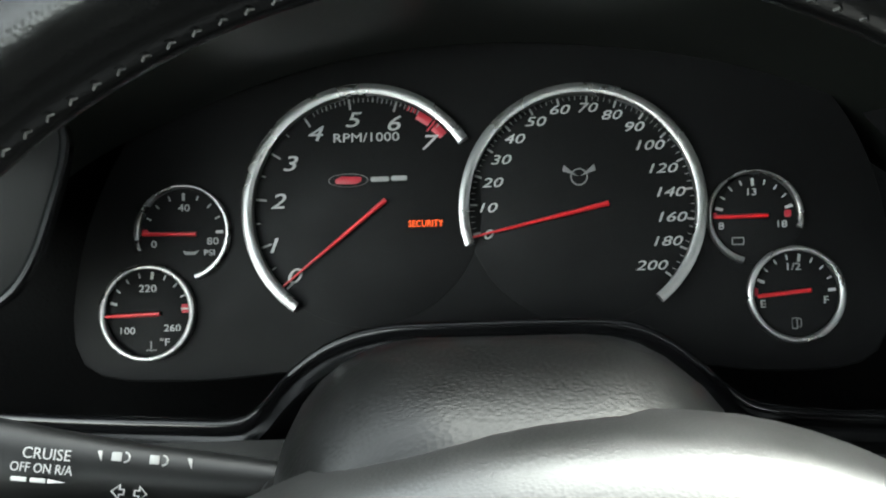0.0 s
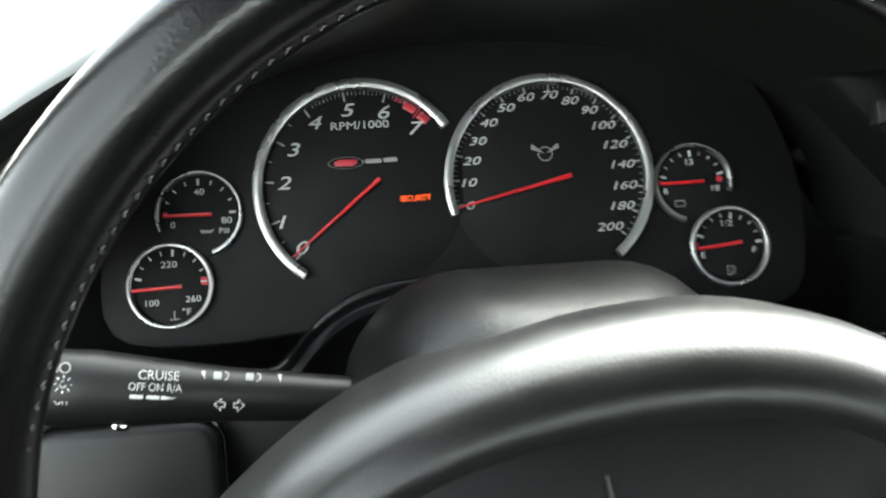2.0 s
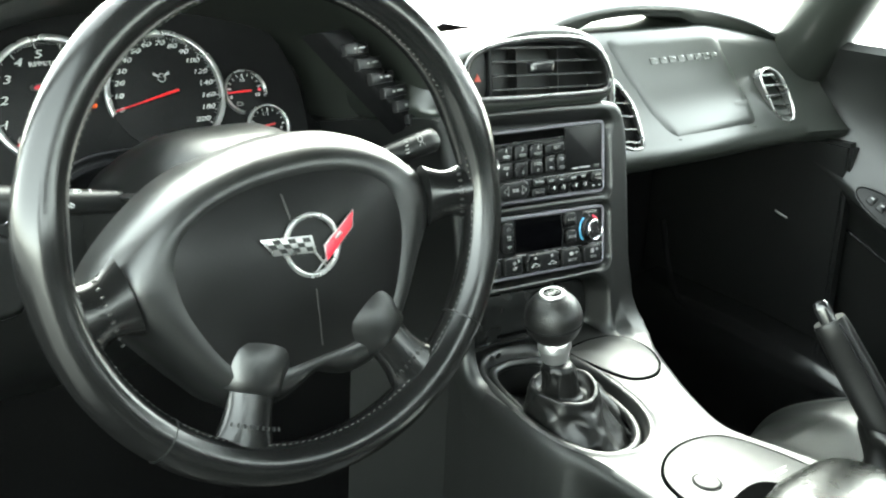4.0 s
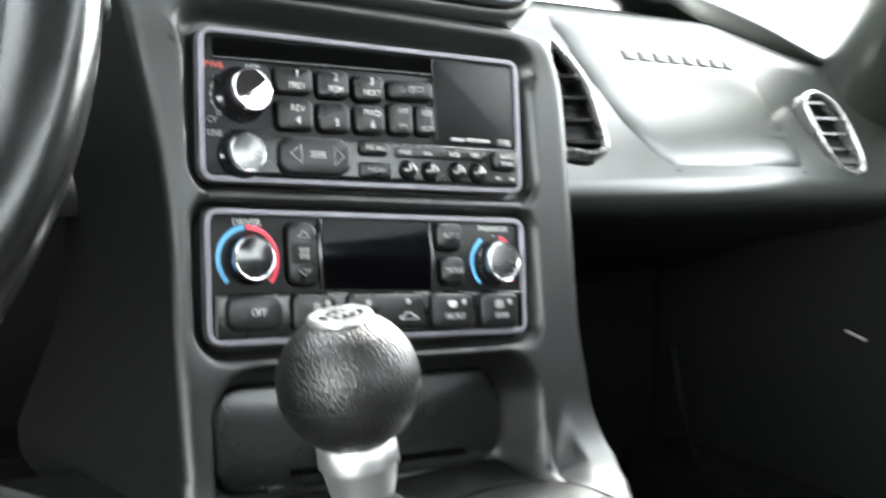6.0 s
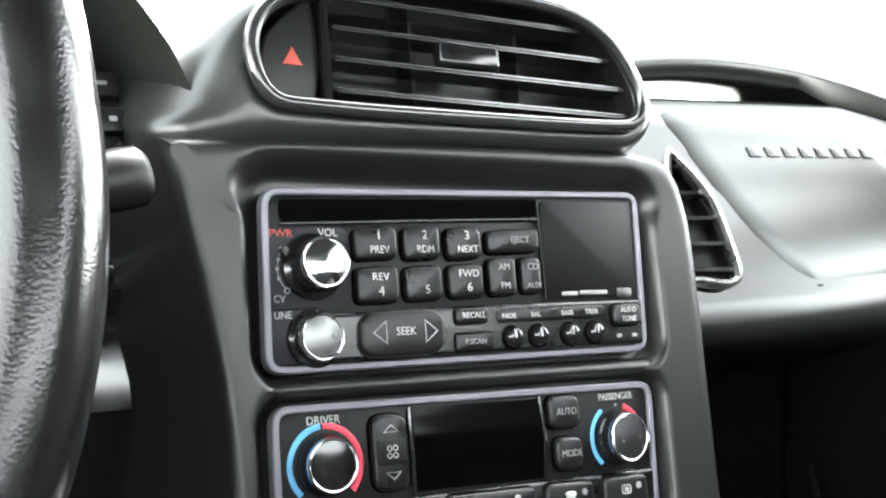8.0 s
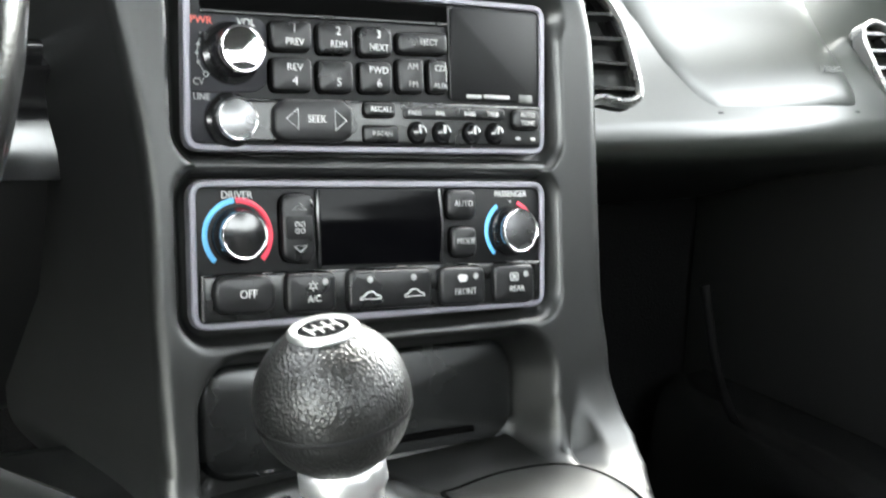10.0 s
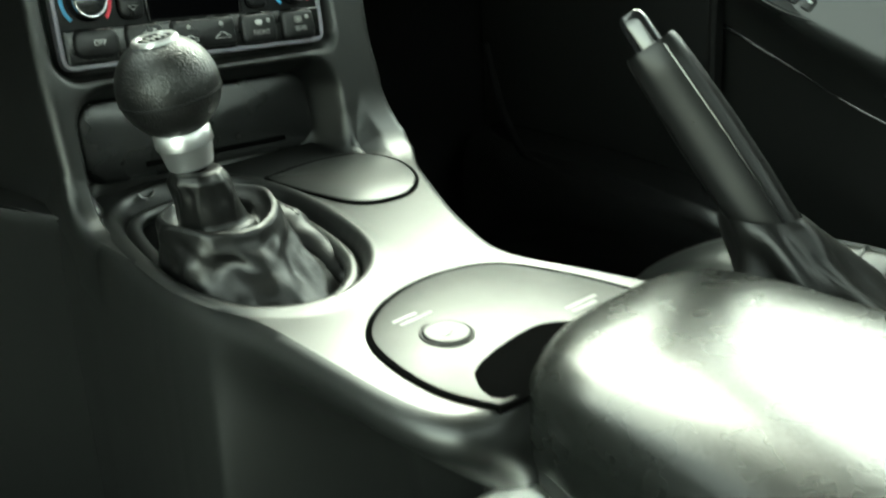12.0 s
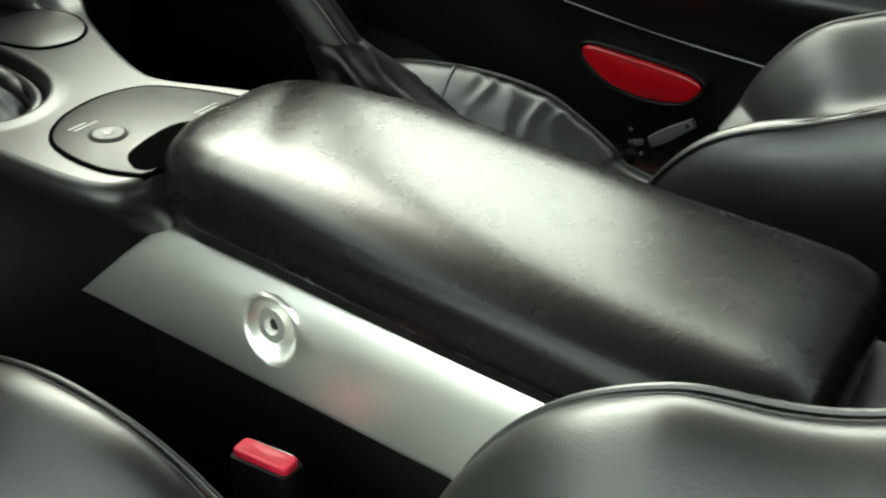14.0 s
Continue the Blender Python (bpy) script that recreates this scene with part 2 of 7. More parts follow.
def band(outer, inner, z0, z1, b=0.0006, bm=None):
    """A frame between two outlines with equal numbers of points, its edges rounded."""
    o2, i2 = offset(outer, b), offset(inner, -b)
    rings = [[(x, y, z0) for x, y in outer], [(x, y, z1 - b) for x, y in outer], [(x, y, z1) for x, y in o2],
             [(x, y, z1) for x, y in i2], [(x, y, z1 - b) for x, y in inner], [(x, y, z0) for x, y in inner]]
    return loft(rings, cap=False, bm=bm)


def lathe(profile, n=32, bm=None, cap=True):
    rings = [[(r * math.cos(2 * math.pi * i / n), r * math.sin(2 * math.pi * i / n), z) for i in range(n)] for r, z in profile]
    return loft(rings, cap=cap, bm=bm)


def tube(pts, rad, n=10, bm=None, cap=True, flat=1.0):
    """A round bar along points; rad is one number or one for each point."""
    pts = [Vector(p) for p in pts]
    rings = []
    up = None
    for i, p in enumerate(pts):
        d = (pts[min(i + 1, len(pts) - 1)] - pts[max(i - 1, 0)]).normalized()
        if up is None:
            up = Vector((0, 0, 1)) if abs(d.z) < 0.9 else Vector((1, 0, 0))
        s = d.cross(up).normalized()
        up = s.cross(d).normalized()
        r = rad[i] if isinstance(rad, (list, tuple)) else rad
        rings.append([p + s * (r * math.cos(2 * math.pi * k / n)) + up * (r * flat * math.sin(2 * math.pi * k / n)) for k in range(n)])
    return loft(rings, cap=cap, bm=bm)


def box(x0, x1, y0, y1, z0, z1, b=0.002, bm=None):
    bm = bm or bmesh.new()
    made = bmesh.ops.create_cube(bm, size=1.0)
    for v in made["verts"]:
        v.co = Vector(((x0 + x1) / 2 + v.co.x * (x1 - x0), (y0 + y1) / 2 + v.co.y * (y1 - y0), (z0 + z1) / 2 + v.co.z * (z1 - z0)))
    if b:
        bmesh.ops.bevel(bm, geom=bm.edges[:], offset=b, segments=2, affect="EDGES")
    return bm


def text(name, s, size, mat, parent, x, y, z, shear=0.0, rot=0.0, wide=1.0, thick=0.00012, bold=0.0):
    """Raised lettering centred at x, y on a face whose own plane is x, y."""
    cu = bpy.data.curves.new(name, "FONT")
    cu.body, cu.size, cu.shear, cu.extrude, cu.offset = s, size, shear, thick, bold
    cu.align_x, cu.align_y = "CENTER", "CENTER"
    cu.resolution_u = 3
    tmp = bpy.data.objects.new(name, cu)
    me = bpy.data.meshes.new_from_object(tmp)
    bpy.data.objects.remove(tmp)
    bpy.data.curves.remove(cu)
    me.transform(Matrix.Diagonal((wide, 1, 1, 1)))
    me.materials.clear()
    me.materials.append(mat)
    ob = new(name, me)
    ob.parent = parent
    ob.matrix_local = pose(x, y, z, 0, 0, rot)
    return ob


def arc_band(cx, cy, r0, r1, a0, a1, z0, z1, n=48, taper=None, b=0.0005):
    """A curved strip between two radii, raised from z0 to z1, with a rounded crest."""
    rings = []
    for i in range(n + 1):
        t = i / n
        a = radians(a0 + (a1 - a0) * t)
        ri = r0 + (taper(t) if taper else 0.0)
        c, s = math.cos(a), math.sin(a)
        prof = [(ri, z0), (ri, z1 - b), (ri + (r1 - ri) * 0.25, z1), (ri + (r1 - ri) * 0.75, z1), (r1, z1 - b), (r1, z0)]
        rings.append([(cx + r * c, cy + r * s, z) for r, z in prof])
    return loft(rings)


# ---- frames of the main assemblies ----
STACK = frame_matrix((0.9989, -0.0123, -0.0451), (0.0466, 0.1884, 0.9810), (-0.0035, -0.9820, 0.1888), (0.0, 0.0, 0.4959))
CLUST = frame_matrix((0.9971, -0.0709, 0.0280), (0.0014, 0.3842, 0.9232), (-0.0762, -0.9205, 0.3832), (-0.3877, 0.1720, 0.5946)) @ Matrix.Scale(1.118, 4)
WHEEL = frame_matrix((0.9999, -0.0153, 0.0035), (0.0, 0.2248, 0.9744), (-0.0157, -0.9743, 0.2248), (-0.3963, -0.1452, 0.5771)) @ Matrix.Scale(1.083, 4)


def polar(poly, n, c, a0=0.0):
    """Resamples a star-shaped outline at n equal angles round c."""
    out = []
    m = len(poly)
    for k in range(n):
        a = a0 + 2 * math.pi * k / n
        d = Vector((math.cos(a), math.sin(a)))
        best = 0.0
        for i in range(m):
            p, q = Vector(poly[i]) - Vector(c), Vector(poly[(i + 1) % m]) - Vector(c)
            e = q - p
            det = d.x * (-e.y) + e.x * d.y
            if abs(det) < 1e-12:
                continue
            t = (p.x * (-e.y) + e.x * p.y) / det
            s = (d.x * p.y - d.y * p.x) / det
            if t > 0 and -1e-6 <= s <= 1 + 1e-6:
                best = max(best, t)
        out.append((c[0] + d.x * best, c[1] + d.y * best))
    return out

# ---- shell of the car ----
# forward bow of the unseen header, set by the reflections it darkens
HEADER = 0.15


def shell():
    f = obj("floor", box(-0.86, 0.82, -1.35, 0.62, -0.03, 0.0, 0), CARPET)
    tagged(f, "black carpeted floor of the car", "floor", kind="structure")
    w = obj("wall_front", box(-0.86, 0.82, 0.40, 0.44, 0.0, 0.60, 0), CARPET)
    tagged(w, "dark carpeted firewall under the dashboard", "wall", kind="structure")
    w = obj("wall_rear", box(-0.86, 0.82, -1.39, -1.35, -0.03, 0.82, 0), CARPET)
    tagged(w, "dark carpeted bulkhead behind the seats", "wall", kind="structure")
    w = obj("wall_right", box(0.78, 0.84, -1.35, 0.40, -0.03, 0.50, 0.01), HARD)
    tagged(w, "dark inner door skin below the side window", "wall", kind="structure")
    w = obj("wall_left", box(-0.92, -0.84, -0.22, 0.40, -0.03, 0.50, 0.02), HARD)
    tagged(w, "dark footwell side beside the pedals", "wall", kind="structure")
    w = obj("wall_left_sill", box(-0.92, -0.84, -1.35, -0.22, -0.03, 0.16, 0.02), HARD)
    tagged(w, "dark sill under the open driver's door", "wall", kind="structure")
    # unseen body sides by the seats; the right reaches forward to darken armrest reflections
    for name, x0, x1 in (("wall_left_rear", -0.92, -0.84), ("wall_right_rear", 0.78, 0.84)):
        w = obj(name, box(x0, x1, -1.35, -0.95 if x0 < 0 else -0.40, 0.10 if x0 < 0 else 0.48, 1.0, 0.01), HARD)
        tagged(w, "unseen dark body side that blocks side light", "wall", kind="structure")
    # unseen roof with a front header and two rails, bowed forward to block light
    rings = []
    for t, z in ((0.0, 0.950), (0.12, 0.972), (0.4, 0.995), (0.7, 0.990), (1.0, 0.96)):
        top, under = [], []
        for k in range(13):
            x = -0.66 + 1.20 * k / 12
            bow = 1.0 - ((x + 0.06) / 0.60) ** 2
            y = -0.17 + HEADER * bow + t * (-1.19 - HEADER * bow)
            under.append((x, y, z + 0.03 * bow))
            top.append((x, y, z + 0.04 + 0.03 * bow))
        rings.append(under + top[::-1])
    c = obj("ceiling", loft(rings), ROOFM)
    tagged(c, "unseen dark headliner of the low roof, shaped to block light", "ceiling", kind="structure")
    k = obj("kick_panel", box(0.672, 0.70, 0.03, 0.40, 0.0, 0.47, 0.006), HARD)
    tagged(k, "smooth dark kick panel in the passenger footwell", "panel", kind="structure")
    part("scuff", slab(rrect(0.024, 0.0032, 0.001, 3), 0, 0.0008, 0.0002), DIMWHITE, k, "small pale scuff mark", at=frame_matrix((0, -0.955, -0.297), (0, -0.297, 0.955), (-1, 0, 0), (0.672, 0.131, 0.338)))
    t = obj("trim", loft([[(x, y, z) for x, z in ((0.582, 0.0), (0.586, 0.5 * h), (0.589, 0.75 * h), (0.594, 0.88 * h), (0.603, 0.96 * h), (0.617, h), (0.668, 1.02 * h), (0.668, 0.0))] for y, h in ((0.36, 0.180), (0.15, 0.168), (0.0, 0.150), (-0.07, 0.138), (-0.15, 0.110), (-0.24, 0.062), (-0.40, 0.050), (-0.95, 0.050))]), WORN)
    tagged(t, "smooth black door sill cover", "trim", kind="structure")
    e = obj("carpet_edge", tube(smooth_poly([(0.534, 0.255, 0.320), (0.540, 0.250, 0.285), (0.552, 0.250, 0.245), (0.580, 0.255, 0.195), (0.615, 0.265, 0.155)], 5, closed=False), 0.005, 10), CARPET)
    tagged(e, "rounded edge of the footwell lining", "trim", kind="structure")
    g = obj("ground", box(-60, 60, -60, 60, -0.22, -0.2, 0), CONCRETE)
    tagged(g, "grey asphalt ground outside the car", "ground", kind="structure")


shell()

# ---- instrument cluster ----
def gauge_small(parent, cx, cy, r, a0, a1, ticks, label, thick=0.0024):
    g = part("gauge", slab(ellipse(r - 0.0006, r - 0.0006, 40, cx, cy), 0.0, 0.0006, 0.0002), FACE, parent, label)
    full = a1 - a0 >= 360
    part("ring", arc_band(cx, cy, r - thick, r, a0, a1, 0.0, 0.0042, 48,
                          None if full else (lambda t: thick * 0.55 * (1 - abs(2 * t - 1)) if True else 0.0)), SILVER, g, "silver bezel ring")
    bm = bmesh.new()
    for k, a in enumerate(ticks):
        big = k in (0, 4, len(ticks) - 1)
        c, s = math.cos(radians(a)), math.sin(radians(a))
        r1, r0 = r - 0.0034, r - (0.0066 if big else 0.0056)
        w = 0.0006 if big else 0.00028
        for z in (0.0009,):
            vs = [bm.verts.new((cx + rr * c - ww * s, cy + rr * s + ww * c, z)) for rr, ww in ((r0, -w), (r1, -w), (r1, w), (r0, w))]
            bm.faces.new(vs)
    ex = bmesh.ops.extrude_face_region(bm, geom=bm.faces[:])
    for v in ex["geom"]:
        if isinstance(v, bmesh.types.BMVert):
            v.co.z -= 0.0002
    part("dial_scale", bm, WHITE, g, smooth=False)
    return g


def needle(parent, hub, tip, w0, w1, z=0.0030):
    h, t = Vector((*hub, 0)), Vector((*tip, 0))
    d = (t - h).normalized()
    s = Vector((-d.y, d.x, 0))
    bm = loft([[h + s * w0 + V(0, 0, z), h - s * w0 + V(0, 0, z), h - s * w0 * 0.5 + V(0, 0, z + 0.0012), h + s * w0 * 0.5 + V(0, 0, z + 0.0012)],
               [t + s * w1 + V(0, 0, z), t - s * w1 + V(0, 0, z), t - s * w1 * 0.5 + V(0, 0, z + 0.0006), t + s * w1 * 0.5 + V(0, 0, z + 0.0006)]])
    n = part("needle", bm, RED, parent, "red pointer")
    return n


def ticks_mesh(cx, cy, items):
    """items: angle, inner radius, outer radius, half width."""
    bm = bmesh.new()
    for a, r0, r1, w in items:
        c, s = math.cos(radians(a)), math.sin(radians(a))
        lo = [bm.verts.new((cx + rr * c - ww * s, cy + rr * s + ww * c, 0.0006)) for rr, ww in ((r0, -w), (r1, -w), (r1, w), (r0, w))]
        hi = [bm.verts.new(v.co + V(0, 0, 0.0003)) for v in lo]
        ring_faces(bm, lo, hi)
        bm.faces.new(hi)
    return bm


def cluster():
    c = root("instrument_cluster", CLUST @ pose(-0.0002, -0.0005, 0, 0, 0, -0.37) @ Matrix.Diagonal((0.992, 1.004, 1, 1)), "black instrument cluster with silver-ringed white-numbered gauges and red needles", "instrument cluster")
    outline = smooth_poly([(-0.178, -0.048), (-0.13, -0.056), (-0.06, -0.05), (0.0, -0.045), (0.07, -0.05), (0.125, -0.056), (0.165, -0.048), (0.172, -0.005),
                           (0.165, 0.035), (0.148, 0.065), (0.115, 0.092), (0.06, 0.103), (-0.005, 0.108), (-0.07, 0.103), (-0.125, 0.085), (-0.16, 0.05), (-0.18, 0.0)], 4)
    part("backing_panel", slab(outline, -0.004, 0.0, 0.001), LENSM, c, "smoky black panel")
    # rev counter
    tx, ty, tr = -0.0519, 0.0171, 0.0543
    g = part("gauge", slab(ellipse(tr - 0.003, tr - 0.003, 56, tx, ty), -0.001, 0.0005, 0.0002), FACE, c, "rev counter")
    part("ring", arc_band(tx, ty, tr - 0.0047, tr, 33, 234.5, 0.0, 0.006, 72), SILVER, g, "silver bezel arc")
    t_ang = lambda k: 224.2 - 25.2 * k
    items = []
    for k in range(0, 29):
        a = t_ang(k / 4)
        if k % 4 == 0 and k < 28:
            items.append((a, tr - 0.0100, tr - 0.0052, 0.00042))
        elif k % 2 == 0:
            items.append((a, tr - 0.0072, tr - 0.0052, 0.00025))
    for k in range(42, 66):
        items.append((t_ang(k / 10), tr - 0.0072, tr - 0.0052, 0.00013))
    part("dial_scale", ticks_mesh(tx, ty, items), DIMWHITE, g, smooth=False)
    part("red_zone", arc_band(tx, ty, tr - 0.0095, tr - 0.0052, 52.0, 60.0, 0.0004, 0.0009, 6), PAINTRED, g, "red line block")
    part("red_zone", arc_band(tx, ty, tr - 0.0098, tr - 0.0052, 42.0, 49.0, 0.0004, 0.0009, 6), PAINTRED, g, "red line block")
    part("red_zone", ticks_mesh(tx, ty, [(a, tr - 0.0075, tr - 0.0052, 0.0003) for a in (62, 64, 66)] + [(50.4, tr - 0.011, tr - 0.0052, 0.0004)]), PAINTRED, g, "red line block", smooth=False)
    for s, x, y in (("0", -0.0845, -0.0117), ("1", -0.0937, 0.0017), ("2", -0.0912, 0.0211), ("3", -0.0859, 0.0376), ("4", -0.0746, 0.0506),
                    ("5", -0.0577, 0.0562), ("6", -0.0396, 0.0541), ("7", -0.0246, 0.0451)):
        text("numeral", s, 0.0094, WHITE, g, x, y, 0.0007, shear=0.26, wide=1.45)
    text("lettering", "RPM/1000", 0.0056, WHITE, g, -0.0514, 0.0484, 0.0007, wide=1.28)
    badge = part("badge", arc_band(0, 0, 0.0085, 0.0089, 0, 360, 0.0004, 0.0009, 40), DIMWHITE, g, "small red and silver oval badge", at=pose(-0.0595, 0.0298, 0) @ Matrix.Diagonal((1, 0.33, 1, 1)))
    part("badge_centre", slab([(-0.0055, -0.0014), (0.003, -0.0018), (0.0058, -0.0004), (0.0058, 0.0014), (-0.003, 0.0018), (-0.0058, 0.0004)], 0.0004, 0.0009, 0.0001), PAINTRED, g, at=pose(-0.0595, 0.0298, 0))
    part("badge_bar", slab(rrect(0.0082, 0.0021, 0.0008, 3, -0.0455, 0.0300), 0.0004, 0.0009, 0.0001), DIMWHITE, g)
    part("badge_bar", slab(rrect(0.0070, 0.0021, 0.0008, 3, -0.0370, 0.0302), 0.0004, 0.0009, 0.0001), DIMWHITE, g)
    needle(g, (-0.0428, 0.0205), (-0.0895, -0.0170), 0.0011, 0.0004)
    text("warning_lamp", "SECURITY", 0.0040, ORANGE, c, -0.0256, 0.0099, 0.0008, wide=0.86)["label"] = "lit orange warning word"
    # speedometer
    sx, sy, sr = 0.0424, 0.0155, 0.0531
    g = part("gauge", slab(ellipse(sr - 0.003, sr - 0.003, 56, sx, sy), -0.001, 0.0005, 0.0002), FACE, c, "speedometer")
    part("ring", arc_band(sx, sy, sr - 0.0042, sr, -51.5, 197.5, 0.0, 0.006, 80), SILVER, g, "silver bezel arc")
    ang = lambda v: 193 - 1.532 * v if v <= 100 else 39.8 - 0.793 * (v - 100)
    items = []
    for v in range(0, 101, 2):
        big, mid = v % 10 == 0, False
        items.append((ang(v), sr - (0.0078 if big else 0.0064), sr - 0.0046, 0.00042 if big else 0.00011))
    for v in range(105, 201, 5):
        big = v % 20 == 0
        items.append((ang(v), sr - (0.0078 if big else 0.0064), sr - 0.0046, 0.00042 if big else 0.00015))
    part("dial_scale", ticks_mesh(sx, sy, items), DIMWHITE, g, smooth=False)
    for s, x, y in (("0", 0.0012, 0.0044), ("10", 0.0008, 0.0159), ("20", 0.0036, 0.0268), ("30", 0.0074, 0.0367), ("40", 0.0136, 0.0457), ("50", 0.023, 0.053),
                    ("60", 0.0335, 0.0579), ("70", 0.0457, 0.0584), ("80", 0.0561, 0.0549), ("90", 0.0655, 0.0494), ("100", 0.0717, 0.0412), ("120", 0.0769, 0.031),
                    ("140", 0.0798, 0.0207), ("160", 0.0801, 0.0099), ("180", 0.0778, -0.0004), ("200", 0.0711, -0.0106)):
        text("numeral", s, 0.0058, WHITE, g, x, y, 0.0007, shear=0.26, wide=1.55)
    part("badge", arc_band(0.0417, 0.0285, 0.0032, 0.0038, 0, 360, 0.0004, 0.0009, 24), DIMWHITE, g, "small grey crossed-flag badge")
    for sgn in (-1, 1):
        part("badge_flag", slab([(0.0417 + sgn * x, y) for x, y in ((0.0005, 0.0288), (0.0072, 0.0312), (0.0066, 0.0338), (0.0030, 0.0308))][::sgn], 0.0004, 0.001, 0.0001), DIMWHITE, g)
    needle(g, (0.0538, 0.0165), (-0.0063, 0.0030), 0.0012, 0.0004)
    # four small gauges
    g = gauge_small(c, -0.1334, 0.0082, 0.0214, -72, 202, [178 - k * 22.0 for k in range(9)], "small oil pressure gauge")
    for s, x, y, z in (("40", -0.133, 0.0195, 0.0042), ("0", -0.1465, 0.0038, 0.0042), ("80", -0.120, 0.0046, 0.0042), ("PSI", -0.1215, -0.0004, 0.0034)):
        text("numeral", s, z * 1.06, WHITE, g, x, y, 0.0009, wide=1.22)
    part("symbol", slab([(-0.1326, -0.001), (-0.128, -0.001), (-0.1262, 0.0008), (-0.1285, 0.0002), (-0.1318, 0.0004), (-0.1334, 0.0008)], 0.0006, 0.001, 0.0001), DIMWHITE, g)
    needle(g, (-0.1268, 0.0078), (-0.151, 0.0082), 0.0010, 0.0008)
    part("red_zone", slab(rrect(0.0028, 0.0026, 0.0005, 2, -0.1505, 0.0092), 0.0006, 0.001, 0.0001), PAINTRED, g)
    g = gauge_small(c, -0.1487, -0.026, 0.0213, 0, 360, [165 - k * 20.0 for k in range(9)], "small coolant temperature gauge")
    for s, x, y, z in (("220", -0.1492, -0.0155, 0.0042), ("100", -0.1584, -0.0338, 0.0040), ("260", -0.138, -0.0329, 0.0040), ("°F", -0.1414, -0.039, 0.0042)):
        text("numeral", s, z * 1.06, WHITE, g, x, y, 0.0009, wide=1.22)
    part("symbol", tube([(-0.1474, -0.0382, 0.0009), (-0.1474, -0.0418, 0.0009)], 0.0003, 6), DIMWHITE, g)
    part("symbol", tube([(-0.1496, -0.0425, 0.0009), (-0.1484, -0.042, 0.0009), (-0.1472, -0.0425, 0.0009), (-0.146, -0.042, 0.0009), (-0.145, -0.0424, 0.0009)], 0.00022, 6), DIMWHITE, g)
    needle(g, (-0.1428, -0.0266), (-0.1675, -0.0274), 0.0010, 0.0008)
    part("red_zone", slab(rrect(0.0035, 0.0017, 0.0003, 2, -0.1322, -0.0233), 0.0006, 0.001, 0.0001), PAINTRED, g)
    part("red_zone", slab(rrect(0.0035, 0.0014, 0.0003, 2, -0.1320, -0.0255), 0.0006, 0.001, 0.0001), PAINTRED, g)
    g = gauge_small(c, 0.1159, 0.0088, 0.0203, -14, 252, [165 - k * 18.5 for k in range(9)], "small battery voltage gauge")
    for s, x, y, z in (("13", 0.1149, 0.0197, 0.0040), ("8", 0.1016, 0.0054, 0.0040), ("18", 0.127, 0.0057, 0.0040)):
        text("numeral", s, z * 1.06, WHITE, g, x, y, 0.0009, wide=1.22)
    part("symbol", band(rrect(0.0052, 0.0032, 0.0004, 2, 0.1085, -0.001), rrect(0.0044, 0.0024, 0.0002, 2, 0.1085, -0.001), 0.0006, 0.001, 0.0001), DIMWHITE, g)
    needle(g, (0.1211, 0.0093), (0.099, 0.0092), 0.0010, 0.0008)
    part("red_zone", slab(rrect(0.0030, 0.0030, 0.0008, 2, 0.1300, 0.0103), 0.0006, 0.001, 0.0001), PAINTRED, g)
    part("red_zone", slab(rrect(0.0020, 0.0026, 0.0005, 2, 0.0990, 0.0100), 0.0006, 0.001, 0.0001), PAINTRED, g)
    g = gauge_small(c, 0.1315, -0.024, 0.0204, 0, 360, [158 - k * 19.0 for k in range(9)], "small fuel gauge")
    for s, x, y, z in (("1/2", 0.1309, -0.0125, 0.0042), ("E", 0.1177, -0.028, 0.0042), ("F", 0.1441, -0.0268, 0.0042)):
        text("numeral", s, z * 1.06, WHITE, g, x, y, 0.0009, wide=1.22)
    part("symbol", band(rrect(0.0024, 0.0048, 0.0003, 2, 0.1306, -0.0362), rrect(0.0017, 0.0040, 0.0002, 2, 0.1306, -0.0362), 0.0006, 0.001, 0.0001), DIMWHITE, g)
    part("symbol", tube([(0.1320, -0.0375, 0.0009), (0.1332, -0.0378, 0.0009), (0.1333, -0.0348, 0.0009), (0.1322, -0.0338, 0.0009)], 0.0002, 6), DIMWHITE, g)
    needle(g, (0.1375, -0.0225), (0.1151, -0.0248), 0.0010, 0.0008)
    part("red_zone", slab(rrect(0.0018, 0.0034, 0.0006, 2, 0.1150, -0.0228), 0.0006, 0.001, 0.0001), PAINTRED, g)


cluster()


